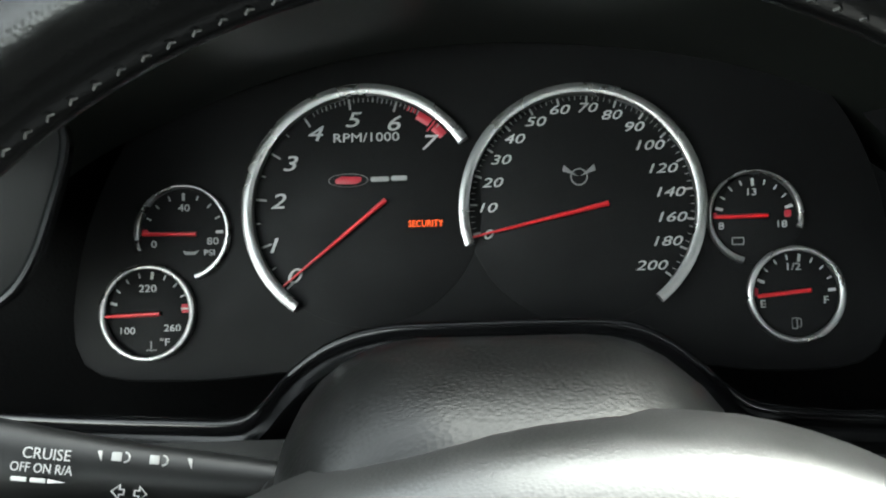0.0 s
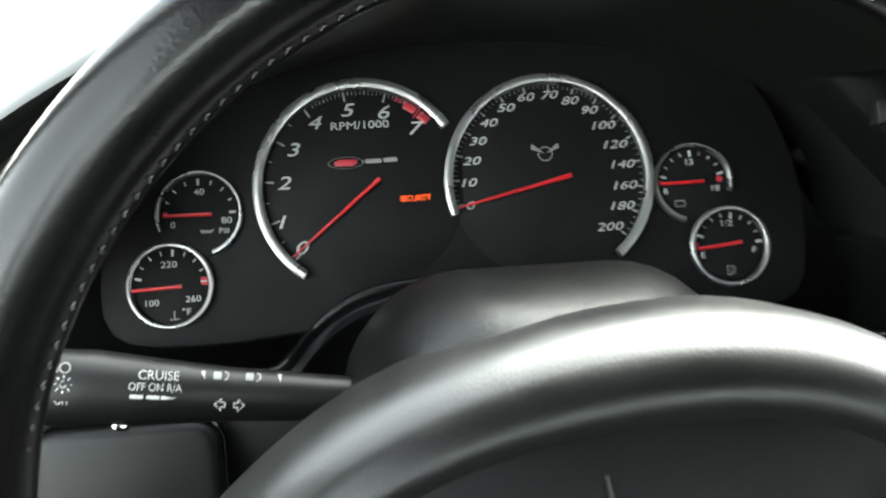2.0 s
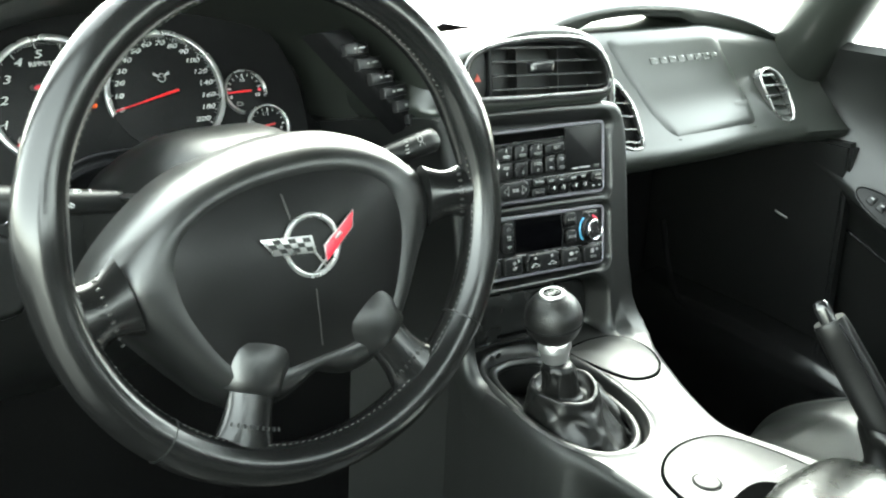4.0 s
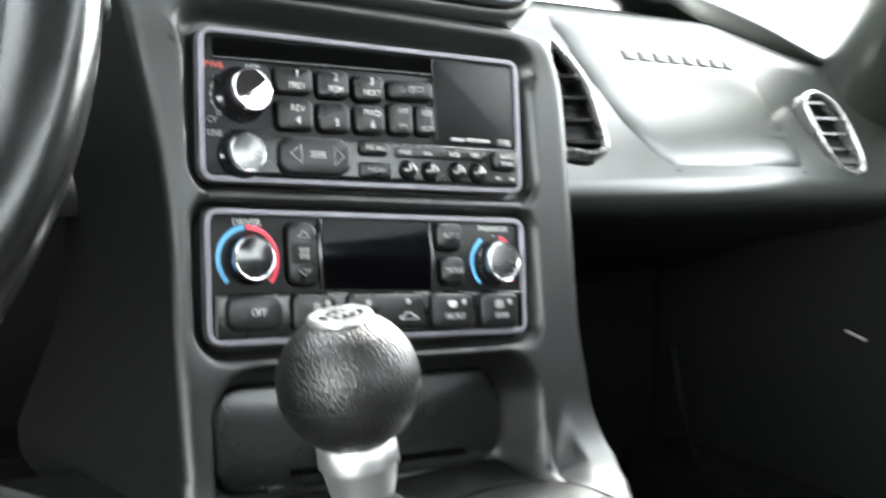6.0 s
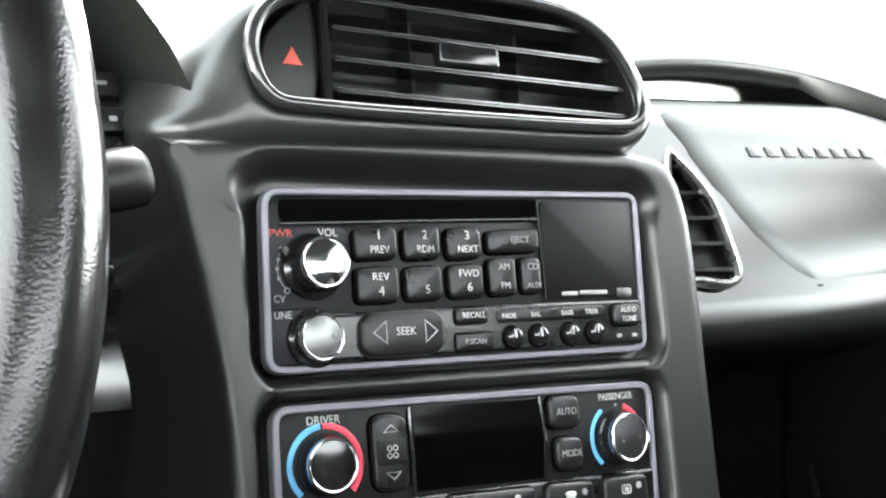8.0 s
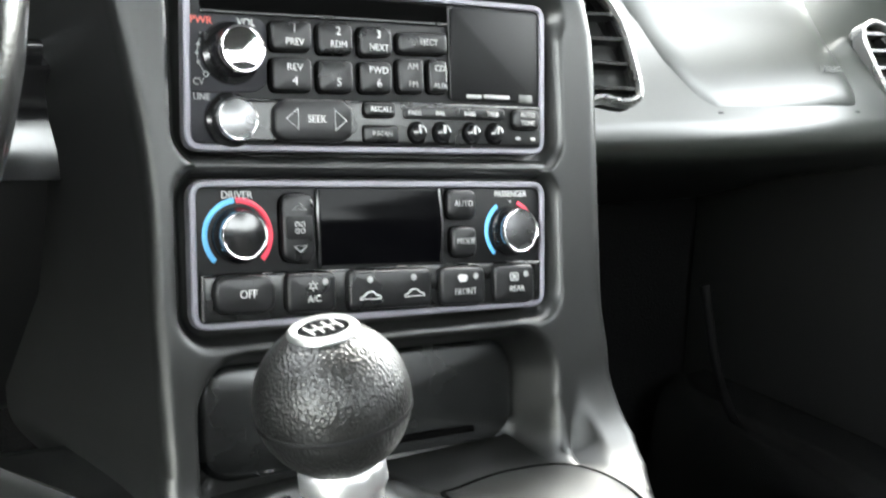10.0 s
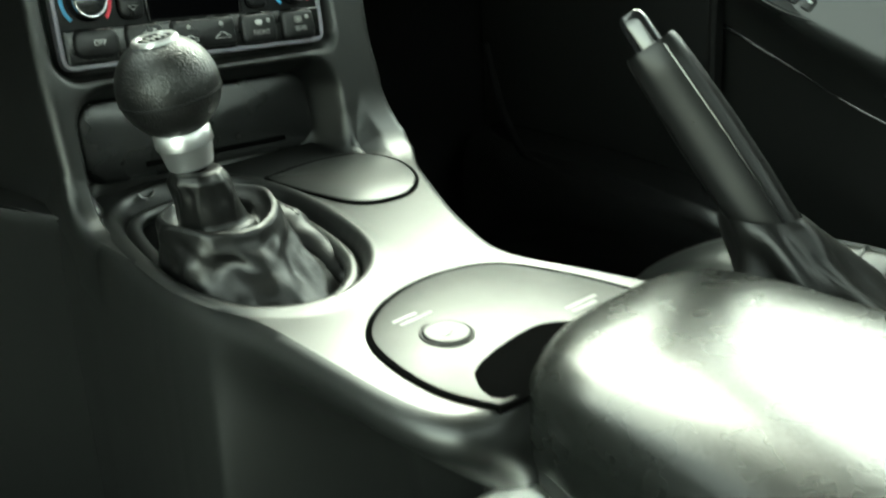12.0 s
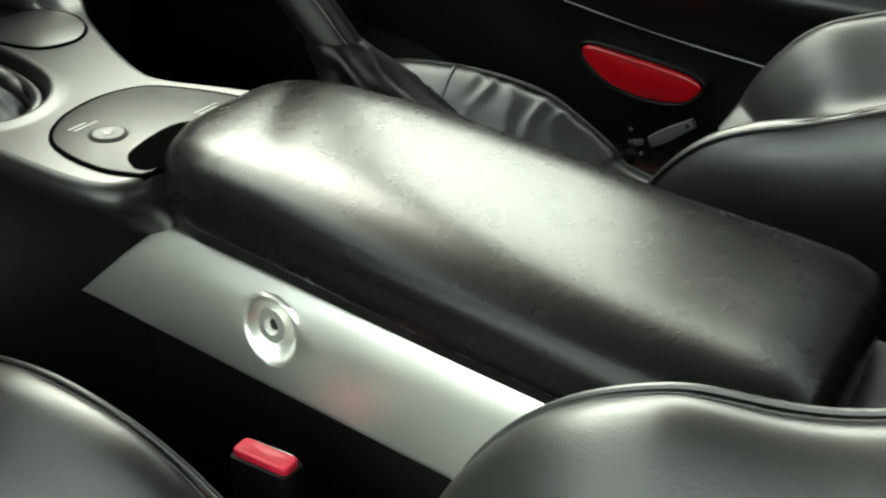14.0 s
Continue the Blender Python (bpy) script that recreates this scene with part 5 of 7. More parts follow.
def radio():
    r = root("car_radio", STACK, "black car radio with grey bezel and many push buttons", "car radio")
    o = rpoly([(-0.1028, -0.0012), (0.0980, 0.0002), (0.1012, 0.0798), (-0.1008, 0.0750)], 0.0085, 6)
    part("bezel", band(o, offset(o, 0.0030), -0.004, 0.0022, 0.0006), BEZEL, r, "thin grey painted bezel")
    part("faceplate", slab(offset(o, 0.0028), -0.004, 0.0002, 0.0002), FACEPLATE, r)
    # loading slot: a near-black plate paints its shaded hollow under a thin brow
    part("slot_shade", slab(rpoly([(-0.0934, 0.0610), (0.0392, 0.0655), (0.0395, 0.0745), (-0.0932, 0.0705)], 0.003), -0.002, 0.0007, 0.0003), GAPSHADE, r, "near-black plate painted as the shade in the disc slot")
    part("slot_lip", tube([(-0.0935, 0.0602, 0.0010), (-0.03, 0.0625, 0.0014), (0.0392, 0.0648, 0.0010)], 0.0009, 8, flat=0.7), SATIN, r, "rounded lip of the slot")
    part("knob_plate", slab(rpoly([(-0.0992, 0.0246), (-0.0625, 0.0258), (-0.0614, 0.0600), (-0.0982, 0.0585)], [0.001, 0.009, 0.009, 0.001], 5), -0.001, 0.0012, 0.0005), KNOBPLATE, r, "grey printed knob panel")
    part("knob_plate", slab(rpoly([(-0.0996, 0.0028), (-0.0835, 0.0030), (-0.0825, 0.0246), (-0.0992, 0.0244)], 0.001, 3), -0.001, 0.0010, 0.0003), KNOBPLATE, r)
    # raised lower step that carries the seek key and the tone controls
    part("lower_step", slab(rpoly([(-0.0840, 0.0026), (0.0948, 0.0036), (0.0956, 0.0256), (-0.0010, 0.0246), (-0.0700, 0.0228), (-0.0835, 0.0222)], 0.0015), -0.001, 0.0034, 0.0018, steps=4), SATIN, r, "rounded step below the preset keys", sharp=60)
    part("display", slab(rpoly([(0.0380, 0.0265), (0.0943, 0.0275), (0.0962, 0.0755), (0.0400, 0.0738)], 0.003), -0.001, 0.0014, 0.0005), RADIOGLASS, r, "blank display window")
    part("display_edge", box(0.0374, 0.0384, 0.0270, 0.0735, 0.0, 0.0022, 0.0004), SATIN, r)
    for x0, x1 in ((0.0480, 0.0575), (0.0590, 0.0758)):
        part("maker_bar", slab(rrect(x1 - x0, 0.0019, 0.0004, 2, (x0 + x1) / 2, 0.0294 + 0.03 * ((x0 + x1) / 2 - 0.062)), 0.0012, 0.0017, 0.0001), DIMWHITE, r)
    part("disc_mark", slab(rrect(0.0090, 0.0044, 0.0004, 2, 0.0864, 0.0292), 0.0012, 0.0017, 0.0001), PALEPRINT, r)
    # six preset keys: the outer corners of the block are the rounder ones
    z = 0.0054
    keys = (("1", "PREV", -0.0610, -0.0406, 0.0579, 0.0594, 0.0446, 0.0457), ("2", "RDM", -0.0371, -0.0190, 0.0589, 0.0601, 0.0446, 0.0456), ("3", "NEXT", -0.0150, 0.0028, 0.0590, 0.0599, 0.0449, 0.0459),
            ("REV", "4", -0.0613, -0.0411, 0.0412, 0.0423, 0.0262, 0.0268), ("", "5", -0.0376, -0.0193, 0.0416, 0.0425, 0.0268, 0.0274), ("FWD", "6", -0.0155, 0.0022, 0.0424, 0.0432, 0.0276, 0.0281))
    for a, b, x0, x1, yt0, yt1, yb0, yb1 in keys:
        k = keycap(r, "preset_button", edge_quad(x0, x1, yt0, yt1, yb0, yb1), 0.0034)
        cx, cy = (x0 + x1) / 2 + 0.0008, (yt0 + yt1 + yb0 + yb1) / 4
        if a:
            text("lettering", a, 0.0056 if a.isdigit() else 0.0046, WHITE, k, cx, cy + 0.0032, z, wide=1.05)
        if b:
            text("lettering", b, 0.0056 if b.isdigit() else 0.0046, WHITE, k, cx, cy - 0.0030, z, wide=1.05 if b.isdigit() else 0.92)
    k = keycap(r, "eject_button", edge_quad(0.0067, 0.0352, 0.0580, 0.0598, 0.0478, 0.0490), 0.0030)
    text("lettering", "EJECT", 0.0042, DIMWHITE, k, 0.0235, 0.0540, z)
    k = keycap(r, "band_button", edge_quad(0.0060, 0.0206, 0.0453, 0.0460, 0.0286, 0.0290), 0.0030)
    text("lettering", "AM", 0.0044, DIMWHITE, k, 0.0136, 0.0415, z)
    text("lettering", "FM", 0.0044, DIMWHITE, k, 0.0136, 0.0328, z)
    k = keycap(r, "source_button", edge_quad(0.0240, 0.0350, 0.0458, 0.0463, 0.0294, 0.0298), 0.0030)
    text("lettering", "CD", 0.0044, DIMWHITE, k, 0.0296, 0.0415, z)
    text("lettering", "AUX", 0.0040, DIMWHITE, k, 0.0296, 0.0328, z)
    # seek rocker, wider in the middle, with two outlined arrows
    zk, zs = 0.0072, 0.0078
    sk = rpoly([(-0.0624, 0.0070), (-0.0580, 0.0034), (-0.0270, 0.0036), (-0.0218, 0.0072), (-0.0214, 0.0196), (-0.0265, 0.0234), (-0.0570, 0.0226), (-0.0620, 0.0186)], 0.0022)
    k = part("seek_button", slab(sk, 0.002, zk, 0.0018, dome=0.0005, steps=4), KEYM, r, "broad seek rocker", sharp=60)
    text("lettering", "SEEK", 0.0050, WHITE, k, -0.0412, 0.0137, zs, wide=0.92)
    for sg, cx in ((-1, -0.0536), (1, -0.0289)):
        tri_ = [(cx - sg * 0.0030, 0.0136 + 0.0050), (cx - sg * 0.0030, 0.0136 - 0.0050), (cx + sg * 0.0034, 0.0136)]
        tri_ = tri_ if sum(tri_[i - 1][0] * tri_[i][1] - tri_[i][0] * tri_[i - 1][1] for i in range(3)) > 0 else tri_[::-1]
        part("symbol", band(tri_, offset(tri_, 0.0006), 0.0072, 0.0079, 0.0001), WHITE, k)
    k = keycap(r, "recall_button", edge_quad(-0.0145, 0.0026, 0.0229, 0.0234, 0.0160, 0.0164), 0.0026, 0.002, 0.0060, b=0.0012)
    text("lettering", "RECALL", 0.0036, WHITE, k, -0.0058, 0.0197, 0.0067)
    k = keycap(r, "scan_button", edge_quad(-0.0148, 0.0042, 0.0118, 0.0121, 0.0044, 0.0046), 0.0016, 0.002, 0.0048, b=0.0008)
    text("lettering", "P.SCAN", 0.0034, DIMWHITE, k, -0.0050, 0.0082, 0.0055)
    part("label_strip", slab(rpoly(edge_quad(0.0078, 0.0702, 0.0216, 0.0232, 0.0160, 0.0172), 0.0024), 0.002, 0.0045, 0.0010, steps=3), KEYM, r)
    for s_, x, y in (("FADE", 0.0144, 0.0190), ("BAL", 0.0295, 0.0193), ("BASS", 0.0476, 0.0197), ("TREB", 0.0621, 0.0200)):
        text("lettering", s_, 0.0033, WHITE, r, x, y, 0.0047)
    for x, turn in ((0.0157, 8), (0.0302, 2), (0.0485, -6), (0.0633, -10)):
        y = 0.0094 + 0.014 * (x - 0.0157)
        part("knob_well", lathe([(0.0058, 0.0034), (0.0056, 0.0037), (0.0047, 0.0037)], 20, cap=False), GAPSHADE, r, at=pose(x, y, 0))
        k = part("tone_knob", lathe([(0.0046, 0.002), (0.0045, 0.0052), (0.0040, 0.0066), (0.0030, 0.0070), (0.0002, 0.0071)], 24), GLOSS, r, "tiny round tone knob", at=pose(x, y, 0))
        part("pointer_line", box(-0.00045, 0.00045, -0.0004, 0.0034, 0.0066, 0.0074, 0), WHITE, k, at=pose(0, 0, 0, 0, 0, turn))
    k = keycap(r, "tone_button", edge_quad(0.0748, 0.0920, 0.0227, 0.0231, 0.0128, 0.0130), 0.0034, 0.002, 0.0062, b=0.0012)
    text("lettering", "AUTO", 0.0037, WHITE, k, 0.0834, 0.0201, 0.0069, wide=0.95)
    text("lettering", "TONE", 0.0037, WHITE, k, 0.0834, 0.0158, 0.0069, wide=0.95)
    for x in (0.0790, 0.0888):
        part("symbol", slab(rrect(0.0030, 0.0017, 0.0003, 2, x, 0.0081), 0.003, 0.0038, 0.0001), DIMWHITE, r)
    vol = knob(r, -0.0796, 0.0424, 0.0108, 0.0155, face=CHROME, label="chrome-capped volume knob", flare=1.32)
    part("pointer_tab", box(-0.0150, -0.0118, 0.0045, 0.0078, 0.0012, 0.0060, 0.0008), GLOSS, vol)
    knob(r, -0.0806, 0.0126, 0.0098, 0.0100, face=KNOBFACE, label="chrome-capped tuning knob", flare=1.28)
    text("lettering", "PWR", 0.0046, PWRRED, r, -0.0931, 0.0560, 0.0013, wide=1.05)
    text("lettering", "VOL", 0.0047, WHITE, r, -0.0719, 0.0566, 0.0013)
    text("lettering", "CV", 0.0044, DIMWHITE, r, -0.0952, 0.0290, 0.0013, wide=0.9)
    text("lettering", "UNE", 0.0044, DIMWHITE, r, -0.0940, 0.0224, 0.0013, wide=0.9)
    trace = [(-0.0932, 0.0499), (-0.0948, 0.0453), (-0.0955, 0.0415), (-0.0950, 0.0375), (-0.0922, 0.0330)]
    part("symbol", tube([(x, y, 0.0013) for x, y in trace], 0.00022, 5), DIMWHITE, r)
    for x, y in trace[:4]:
        part("symbol", slab(ellipse(0.0008, 0.0008, 10, x, y), 0.0010, 0.0016, 0.0001), DIMWHITE, r)
    part("symbol", arc_band(-0.0916, 0.0325, 0.0008, 0.0014, 0, 360, 0.0010, 0.0016, 12), DIMWHITE, r)


radio()


def climate():
    r = root("climate_control", STACK, "black climate control panel with two chrome knobs and grey bezel", "climate control")
    o = rpoly([(-0.1022, -0.0796), (0.0948, -0.0806), (0.0976, -0.0146), (-0.1016, -0.0138)], 0.0085, 6)
    part("bezel", band(o, offset(o, 0.0030), -0.004, 0.0022, 0.0006), BEZEL, r, "thin grey painted bezel")
    part("faceplate", slab(offset(o, 0.0028), -0.004, 0.0002, 0.0002), FACEPLATE, r)
    # cushioned display window between two glossy cheeks
    rings = []
    for i in range(13):
        t = i / 12
        y = -0.0540 + 0.0355 * t
        bow = 0.0006 * math.sin(math.pi * t)
        rings.append([(x, y - 0.0006 * (x + 0.004) / 0.033, 0.0006 + 0.0019 * math.sin(math.pi * (0.08 + 0.84 * t))) for x in (-0.0378 - bow, -0.02, -0.004, 0.012, 0.0283 + bow)])
    part("display", loft(rings, closed=False), DISPLAY, r, "blank glossy climate display", sharp=80)
    for sg, x in ((-1, -0.0389), (1, 0.0294)):
        part("display_side", tube([(x, -0.0545, 0.0006), (x + sg * 0.0008, -0.0365, 0.0018), (x, -0.0180, 0.0006)], 0.0012, 8), GLOSS, r)
    # raised lower step with the row of keys
    part("lower_step", slab(rpoly([(-0.0985, -0.0768), (0.0918, -0.0776), (0.0930, -0.0560), (-0.0980, -0.0550)], 0.0015), -0.001, 0.0030, 0.0020, steps=4), SATIN, r, "rounded step behind the lower keys", sharp=60)
    x, y = -0.0788, -0.0385
    part("blue_arc", arc_band(x, y, 0.0145, 0.0170, 96, 224, 0.0, 0.0008, 30), BLUE, r, "blue printed cold arc")
    part("red_arc", arc_band(x, y, 0.0145, 0.0170, -44, 92, 0.0, 0.0008, 30), ROSE, r, "red printed hot arc")
    knob(r, x, y, 0.0112, 0.0085, face=GLOSS, label="driver temperature knob with chrome rim", flare=1.14)
    text("lettering", "DRIVER", 0.0048, WHITE, r, -0.0790, -0.0205, 0.0006, wide=0.95)
    x, y = 0.0742, -0.0402
    part("blue_arc", arc_band(x, y, 0.0143, 0.0166, 122, 226, 0.0, 0.0008, 30), BLUE, r, "blue printed cold arc")
    part("red_arc", arc_band(x, y, 0.0143, 0.0166, -42, 70, 0.0, 0.0008, 30), ROSE, r, "red printed hot arc")
    knob(r, x, y, 0.0116, 0.0105, face=KNOBFACE, label="passenger temperature knob with chrome rim", flare=1.14)
    text("lettering", "PASSENGER", 0.0046, WHITE, r, 0.0750, -0.0209, 0.0006, wide=0.88)
    part("symbol", slab(ellipse(0.0007, 0.0007, 10, 0.0747, -0.0248), 0.0, 0.0007, 0.0001), DIMWHITE, r)
    # fan rocker with an arrow at each end
    k = keycap(r, "fan_button", edge_quad(-0.0588, -0.0420, -0.0198, -0.0202, -0.0514, -0.0520), 0.0062, z1=0.0044, b=0.0020)
    fx = -0.0504
    part("key_waist", slab(rrect(0.0140, 0.0108, 0.002, 3, fx, -0.0357), 0.003, 0.0050, 0.0006, steps=3), FACEPLATE, k)
    for sg, yy in ((1, -0.0262), (-1, -0.0454)):
        t3 = [(fx - 0.0036, yy - sg * 0.0014), (fx + 0.0036, yy - sg * 0.0014), (fx, yy + sg * 0.0018)]
        t3 = t3 if sg > 0 else t3[::-1]
        part("symbol", band(t3, offset(t3, 0.0005), 0.0044, 0.0052, 0.0001), DIMWHITE, k)
    for sx, sy in ((-1, 1), (1, 1), (-1, -1), (1, -1)):
        part("symbol", arc_band(fx + sx * 0.0014, -0.0357 + sy * 0.0015, 0.0008, 0.0013, 0, 360, 0.0048, 0.0053, 10), WHITE, k)
    for s_, q in (("AUTO", edge_quad(0.0326, 0.0502, -0.0183, -0.0185, -0.0330, -0.0334)), ("MODE", edge_quad(0.0348, 0.0500, -0.0371, -0.0374, -0.0522, -0.0528))):
        k = keycap(r, "mode_button", q, 0.0044, b=0.0022)
        text("lettering", s_, 0.0045, DIMWHITE, k, sum(p[0] for p in q) / 4, sum(p[1] for p in q) / 4, 0.0054, wide=0.92)
    # lower keys
    for s_, x0, x1, yt, yb, rad in (("OFF", -0.0930, -0.0642, -0.0556, -0.0730, 0.0070), ("A/C", -0.0585, -0.0334, -0.0560, -0.0744, 0.0040), ("", -0.0265, 0.0200, -0.0564, -0.0752, 0.0034), ("FRONT", 0.0254, 0.0528, -0.0570, -0.0762, 0.0040), ("REAR", 0.0586, 0.0850, -0.0572, -0.0768, 0.0040)):
        k = keycap(r, "climate_button", edge_quad(x0, x1, yt, yt - 0.0006, yb, yb - 0.0008), rad, 0.001, 0.0066, b=0.0022)
        x, y, zz = (x0 + x1) / 2, (yt + yb) / 2 - 0.0004, 0.0073
        if s_ == "OFF":
            text("lettering", s_, 0.0052, WHITE, k, x + 0.0008, y, zz, wide=0.92)
            continue
        if s_:
            text("lettering", s_, 0.0046, WHITE if s_ == "A/C" else DIMWHITE, k, x + 0.0005, y - 0.0030, zz, wide=0.90)
            part("lamp", slab(ellipse(0.0016, 0.0016, 12, x + (x1 - x0) * 0.26, y + 0.0046), 0.0060, 0.0072, 0.0002), DIMWHITE, k, "small indicator lamp")
        if s_ == "A/C":
            part("symbol", arc_band(x, y + 0.0030, 0.0009, 0.0015, 0, 360, 0.0066, 0.0074, 12), WHITE, k)
            for q in range(6):
                a = math.pi * q / 3 + 0.5
                part("symbol", tube([(x + 0.0013 * math.cos(a), y + 0.0030 + 0.0013 * math.sin(a), zz), (x + 0.0024 * math.cos(a), y + 0.0030 + 0.0024 * math.sin(a), zz)], 0.00032, 5), WHITE, k)
        elif s_ == "FRONT":
            fan_ = [(-0.0032, 0.0012), (-0.0018, -0.0014), (0.0018, -0.0014), (0.0032, 0.0012), (0.0016, 0.0022), (-0.0016, 0.0022)]
            part("symbol", slab([(x - 0.001 + a, y + 0.0034 + b) for a, b in fan_], 0.0066, 0.0074, 0.0001), WHITE, k)
        elif s_ == "REAR":
            o = rrect(0.0056, 0.0044, 0.0012, 3, x - 0.001, y + 0.0034)
            part("symbol", band(o, offset(o, 0.0007), 0.0066, 0.0074, 0.0001), DIMWHITE, k)
            part("symbol", slab(rrect(0.0024, 0.0022, 0.0004, 2, x - 0.001, y + 0.0034), 0.0066, 0.0074, 0.0001), DIMWHITE, k)
        else:
            for cx_ in (-0.0123, 0.0123):
                car = [(-0.0058, -0.0014), (0.0058, -0.0014), (0.0056, 0.0002), (0.0034, 0.0007), (0.0016, 0.0024), (-0.0018, 0.0024), (-0.0036, 0.0006), (-0.0057, 0.0000)]
                car = [(x + cx_ + a, y - 0.0030 + b) for a, b in car]
                part("symbol", band(car, offset(car, 0.0006), 0.0066, 0.0074, 0.0001), WHITE, k)
                part("lamp", slab(ellipse(0.0016, 0.0016, 12, x + cx_, y + 0.0050), 0.0060, 0.0072, 0.0002), DIMWHITE, k, "small indicator lamp")


climate()

# ---- centre console ----
def console():
    c = root("centre_console", Matrix.Identity(4), "satin black moulded centre console on the tunnel", "centre console")
    mid = (-0.055, -0.115)
    outer = smooth_poly([(-0.190, 0.085), (-0.150, 0.045), (-0.130, 0.010), (-0.1280, -0.03), (-0.1295, -0.076), (-0.1325, -0.147), (-0.129, -0.212), (-0.129, -0.271), (-0.129, -0.308), (-0.125, -0.340), (-0.113, -0.360), (-0.094, -0.368)], 4, closed=False)
    outer += [(-0.06, -0.370), (0.02, -0.376)]
    outer += smooth_poly([(0.092, -0.372), (0.080, -0.328), (0.064, -0.282), (0.052, -0.250), (0.052, -0.226), (0.072, -0.176), (0.097, -0.128), (0.121, -0.086), (0.146, -0.046), (0.163, -0.008), (0.172, 0.035)], 4, closed=False)
    hole = smooth_poly([(-0.100, -0.044), (-0.086, -0.022), (-0.068, -0.013), (-0.041, -0.012), (-0.006, -0.028), (0.005, -0.083), (-0.005, -0.153), (-0.025, -0.192), (-0.055, -0.213), (-0.086, -0.213), (-0.110, -0.193), (-0.1185, -0.152), (-0.112, -0.093)], 5)
    ccw = lambda p: p if sum(p[i - 1][0] * p[i][1] - p[i][0] * p[i - 1][1] for i in range(len(p))) > 0 else p[::-1]
    N = 240
    o, h = ccw(polar(outer, N, mid)), ccw(polar(hole, N, mid))
    zt = lambda x, y: 0.325 + 0.078 * (y + 0.12) + 0.006 * max(0.0, min(1.0, (y + 0.030) / 0.044)) ** 2
    # the shoulder is tight beside the opening and broad towards the rear
    wide = [0.010 + 0.012 * max(0.0, min(1.0, (-0.17 - y) / 0.08)) * max(0.0, min(1.0, -x / 0.08)) * min(1.0, max(0.0, (y + 0.376) / 0.04)) - (0.0065 * max(0.0, min(1.0, (y + 0.12) / 0.07)) if x < 0 else 0.0) for x, y in o]
    wide = [sum(wide[(i + j) % N] for j in range(-20, 21)) / 41 for i in range(N)]
    rings = []
    for k, dz in ((-0.30, -0.32), (-0.12, -0.12), (0.0, -0.055), (0.05, -0.036), (0.16, -0.022), (0.36, -0.011), (0.64, -0.0035), (1.0, 0.0)):
        inn = offset(o, 0.010)
        ring = []
        for (x, y), (xi, yi), w in zip(o, inn, wide):
            f = k * w / 0.010
            px, py = x + (xi - x) * f, y + (yi - y) * f
            drop = dz * (1.0 + 0.6 * (w - 0.010) / 0.014)
            # the flank tucks in behind the trim plate
            tuck = max(0.0, min(1.0, (-0.185 - y) / 0.07)) * max(0.0, min(1.0, (-dz - 0.010) / 0.055)) if x < 0 else 0.0
            ring.append((px + 0.078 * tuck, py, max(0.0, zt(px, py) + drop)))
        rings.append(ring)
    rim, lip = [(p[0], p[1]) for p in rings[-1]], offset(h, -0.010)
    for i in range(1, 18):
        f = i / 18
        rings.append([(a + (c_ - a) * f, b + (d_ - b) * f, zt(a + (c_ - a) * f, b + (d_ - b) * f)) for (a, b), (c_, d_) in zip(rim, lip)])
    for d, dz in ((-0.010, 0.0003), (-0.007, 0.0018), (-0.0035, 0.0022), (-0.001, 0.0006), (0.0010, -0.004), (0.003, -0.012), (0.005, -0.030), (0.007, -0.06)):
        rings.append([(x, y, zt(x, y) + dz) for x, y in offset(h, d)])
    ring = [(x, y, zt(x, y) - 0.0105) for x, y in offset(h, 0.0085)]
    part("gaiter_ring", tube(ring + ring[:2], 0.0050, 12, cap=False), TRIM, c, "rounded inner ring of the shift opening")
    part("upper_shell", loft(rings, cap=False), TRIM, c, "satin top with a smooth shift opening", sharp=75)
    bm = loft([[(x, y, z) for x, z in ((xl - 0.02, 0.0), (xl, 0.10), (xl, 0.225), (xl + 0.02, 0.262), (xr - 0.02, 0.266), (xr, 0.25), (xr + 0.02, 0.0))] for y, xl, xr in ((-0.325, -0.080, 0.060), (-0.37, -0.078, 0.080), (-0.54, -0.092, 0.080), (-0.68, -0.107, 0.05), (-0.92, -0.130, 0.02))])
    part("rear_shell", bm, HARD, c, "dark tunnel side below the armrest")
    # everything on the sloping top is laid out in its own plane
    tilt = frame_matrix(Vector((1, 0, 0)), Vector((0, 1, 0.078)).normalized(), Vector((0, -0.078, 1)).normalized(), (0, -0.12, 0.325))
    flat = lambda pts: [(x, (y + 0.12) * 1.003) for x, y in pts]
    lid = ccw(flat(smooth_poly([(0.012, -0.046), (0.020, -0.042), (0.056, -0.038), (0.091, -0.047), (0.101, -0.078), (0.087, -0.112), (0.060, -0.130), (0.030, -0.122), (0.017, -0.085)], 6)))
    part("lid_gap", band(offset(lid, -0.0022), offset(lid, 0.0003), -0.006, 0.0016, 0.0003), GAPSHADE, c, "dark gap round the lid", at=tilt)
    part("ashtray_lid", slab(lid, -0.012, 0.0020, 0.0016, dome=0.0025, steps=3), TRIM, c, "smooth flush ashtray lid", at=tilt)
    pan = smooth_poly([(-0.086, -0.354), (-0.0955, -0.326), (-0.0935, -0.290), (-0.082, -0.263), (-0.053, -0.2435), (-0.014, -0.2375), (0.021, -0.250), (0.040, -0.287), (0.050, -0.327), (0.057, -0.366)], 5, closed=False)
    pan = ccw(flat(pan))
    part("panel_gap", band(offset(pan, -0.0028), offset(pan, 0.0004), -0.008, 0.0016, 0.0003), GAPSHADE, c, "dark gap round the panel", at=tilt)
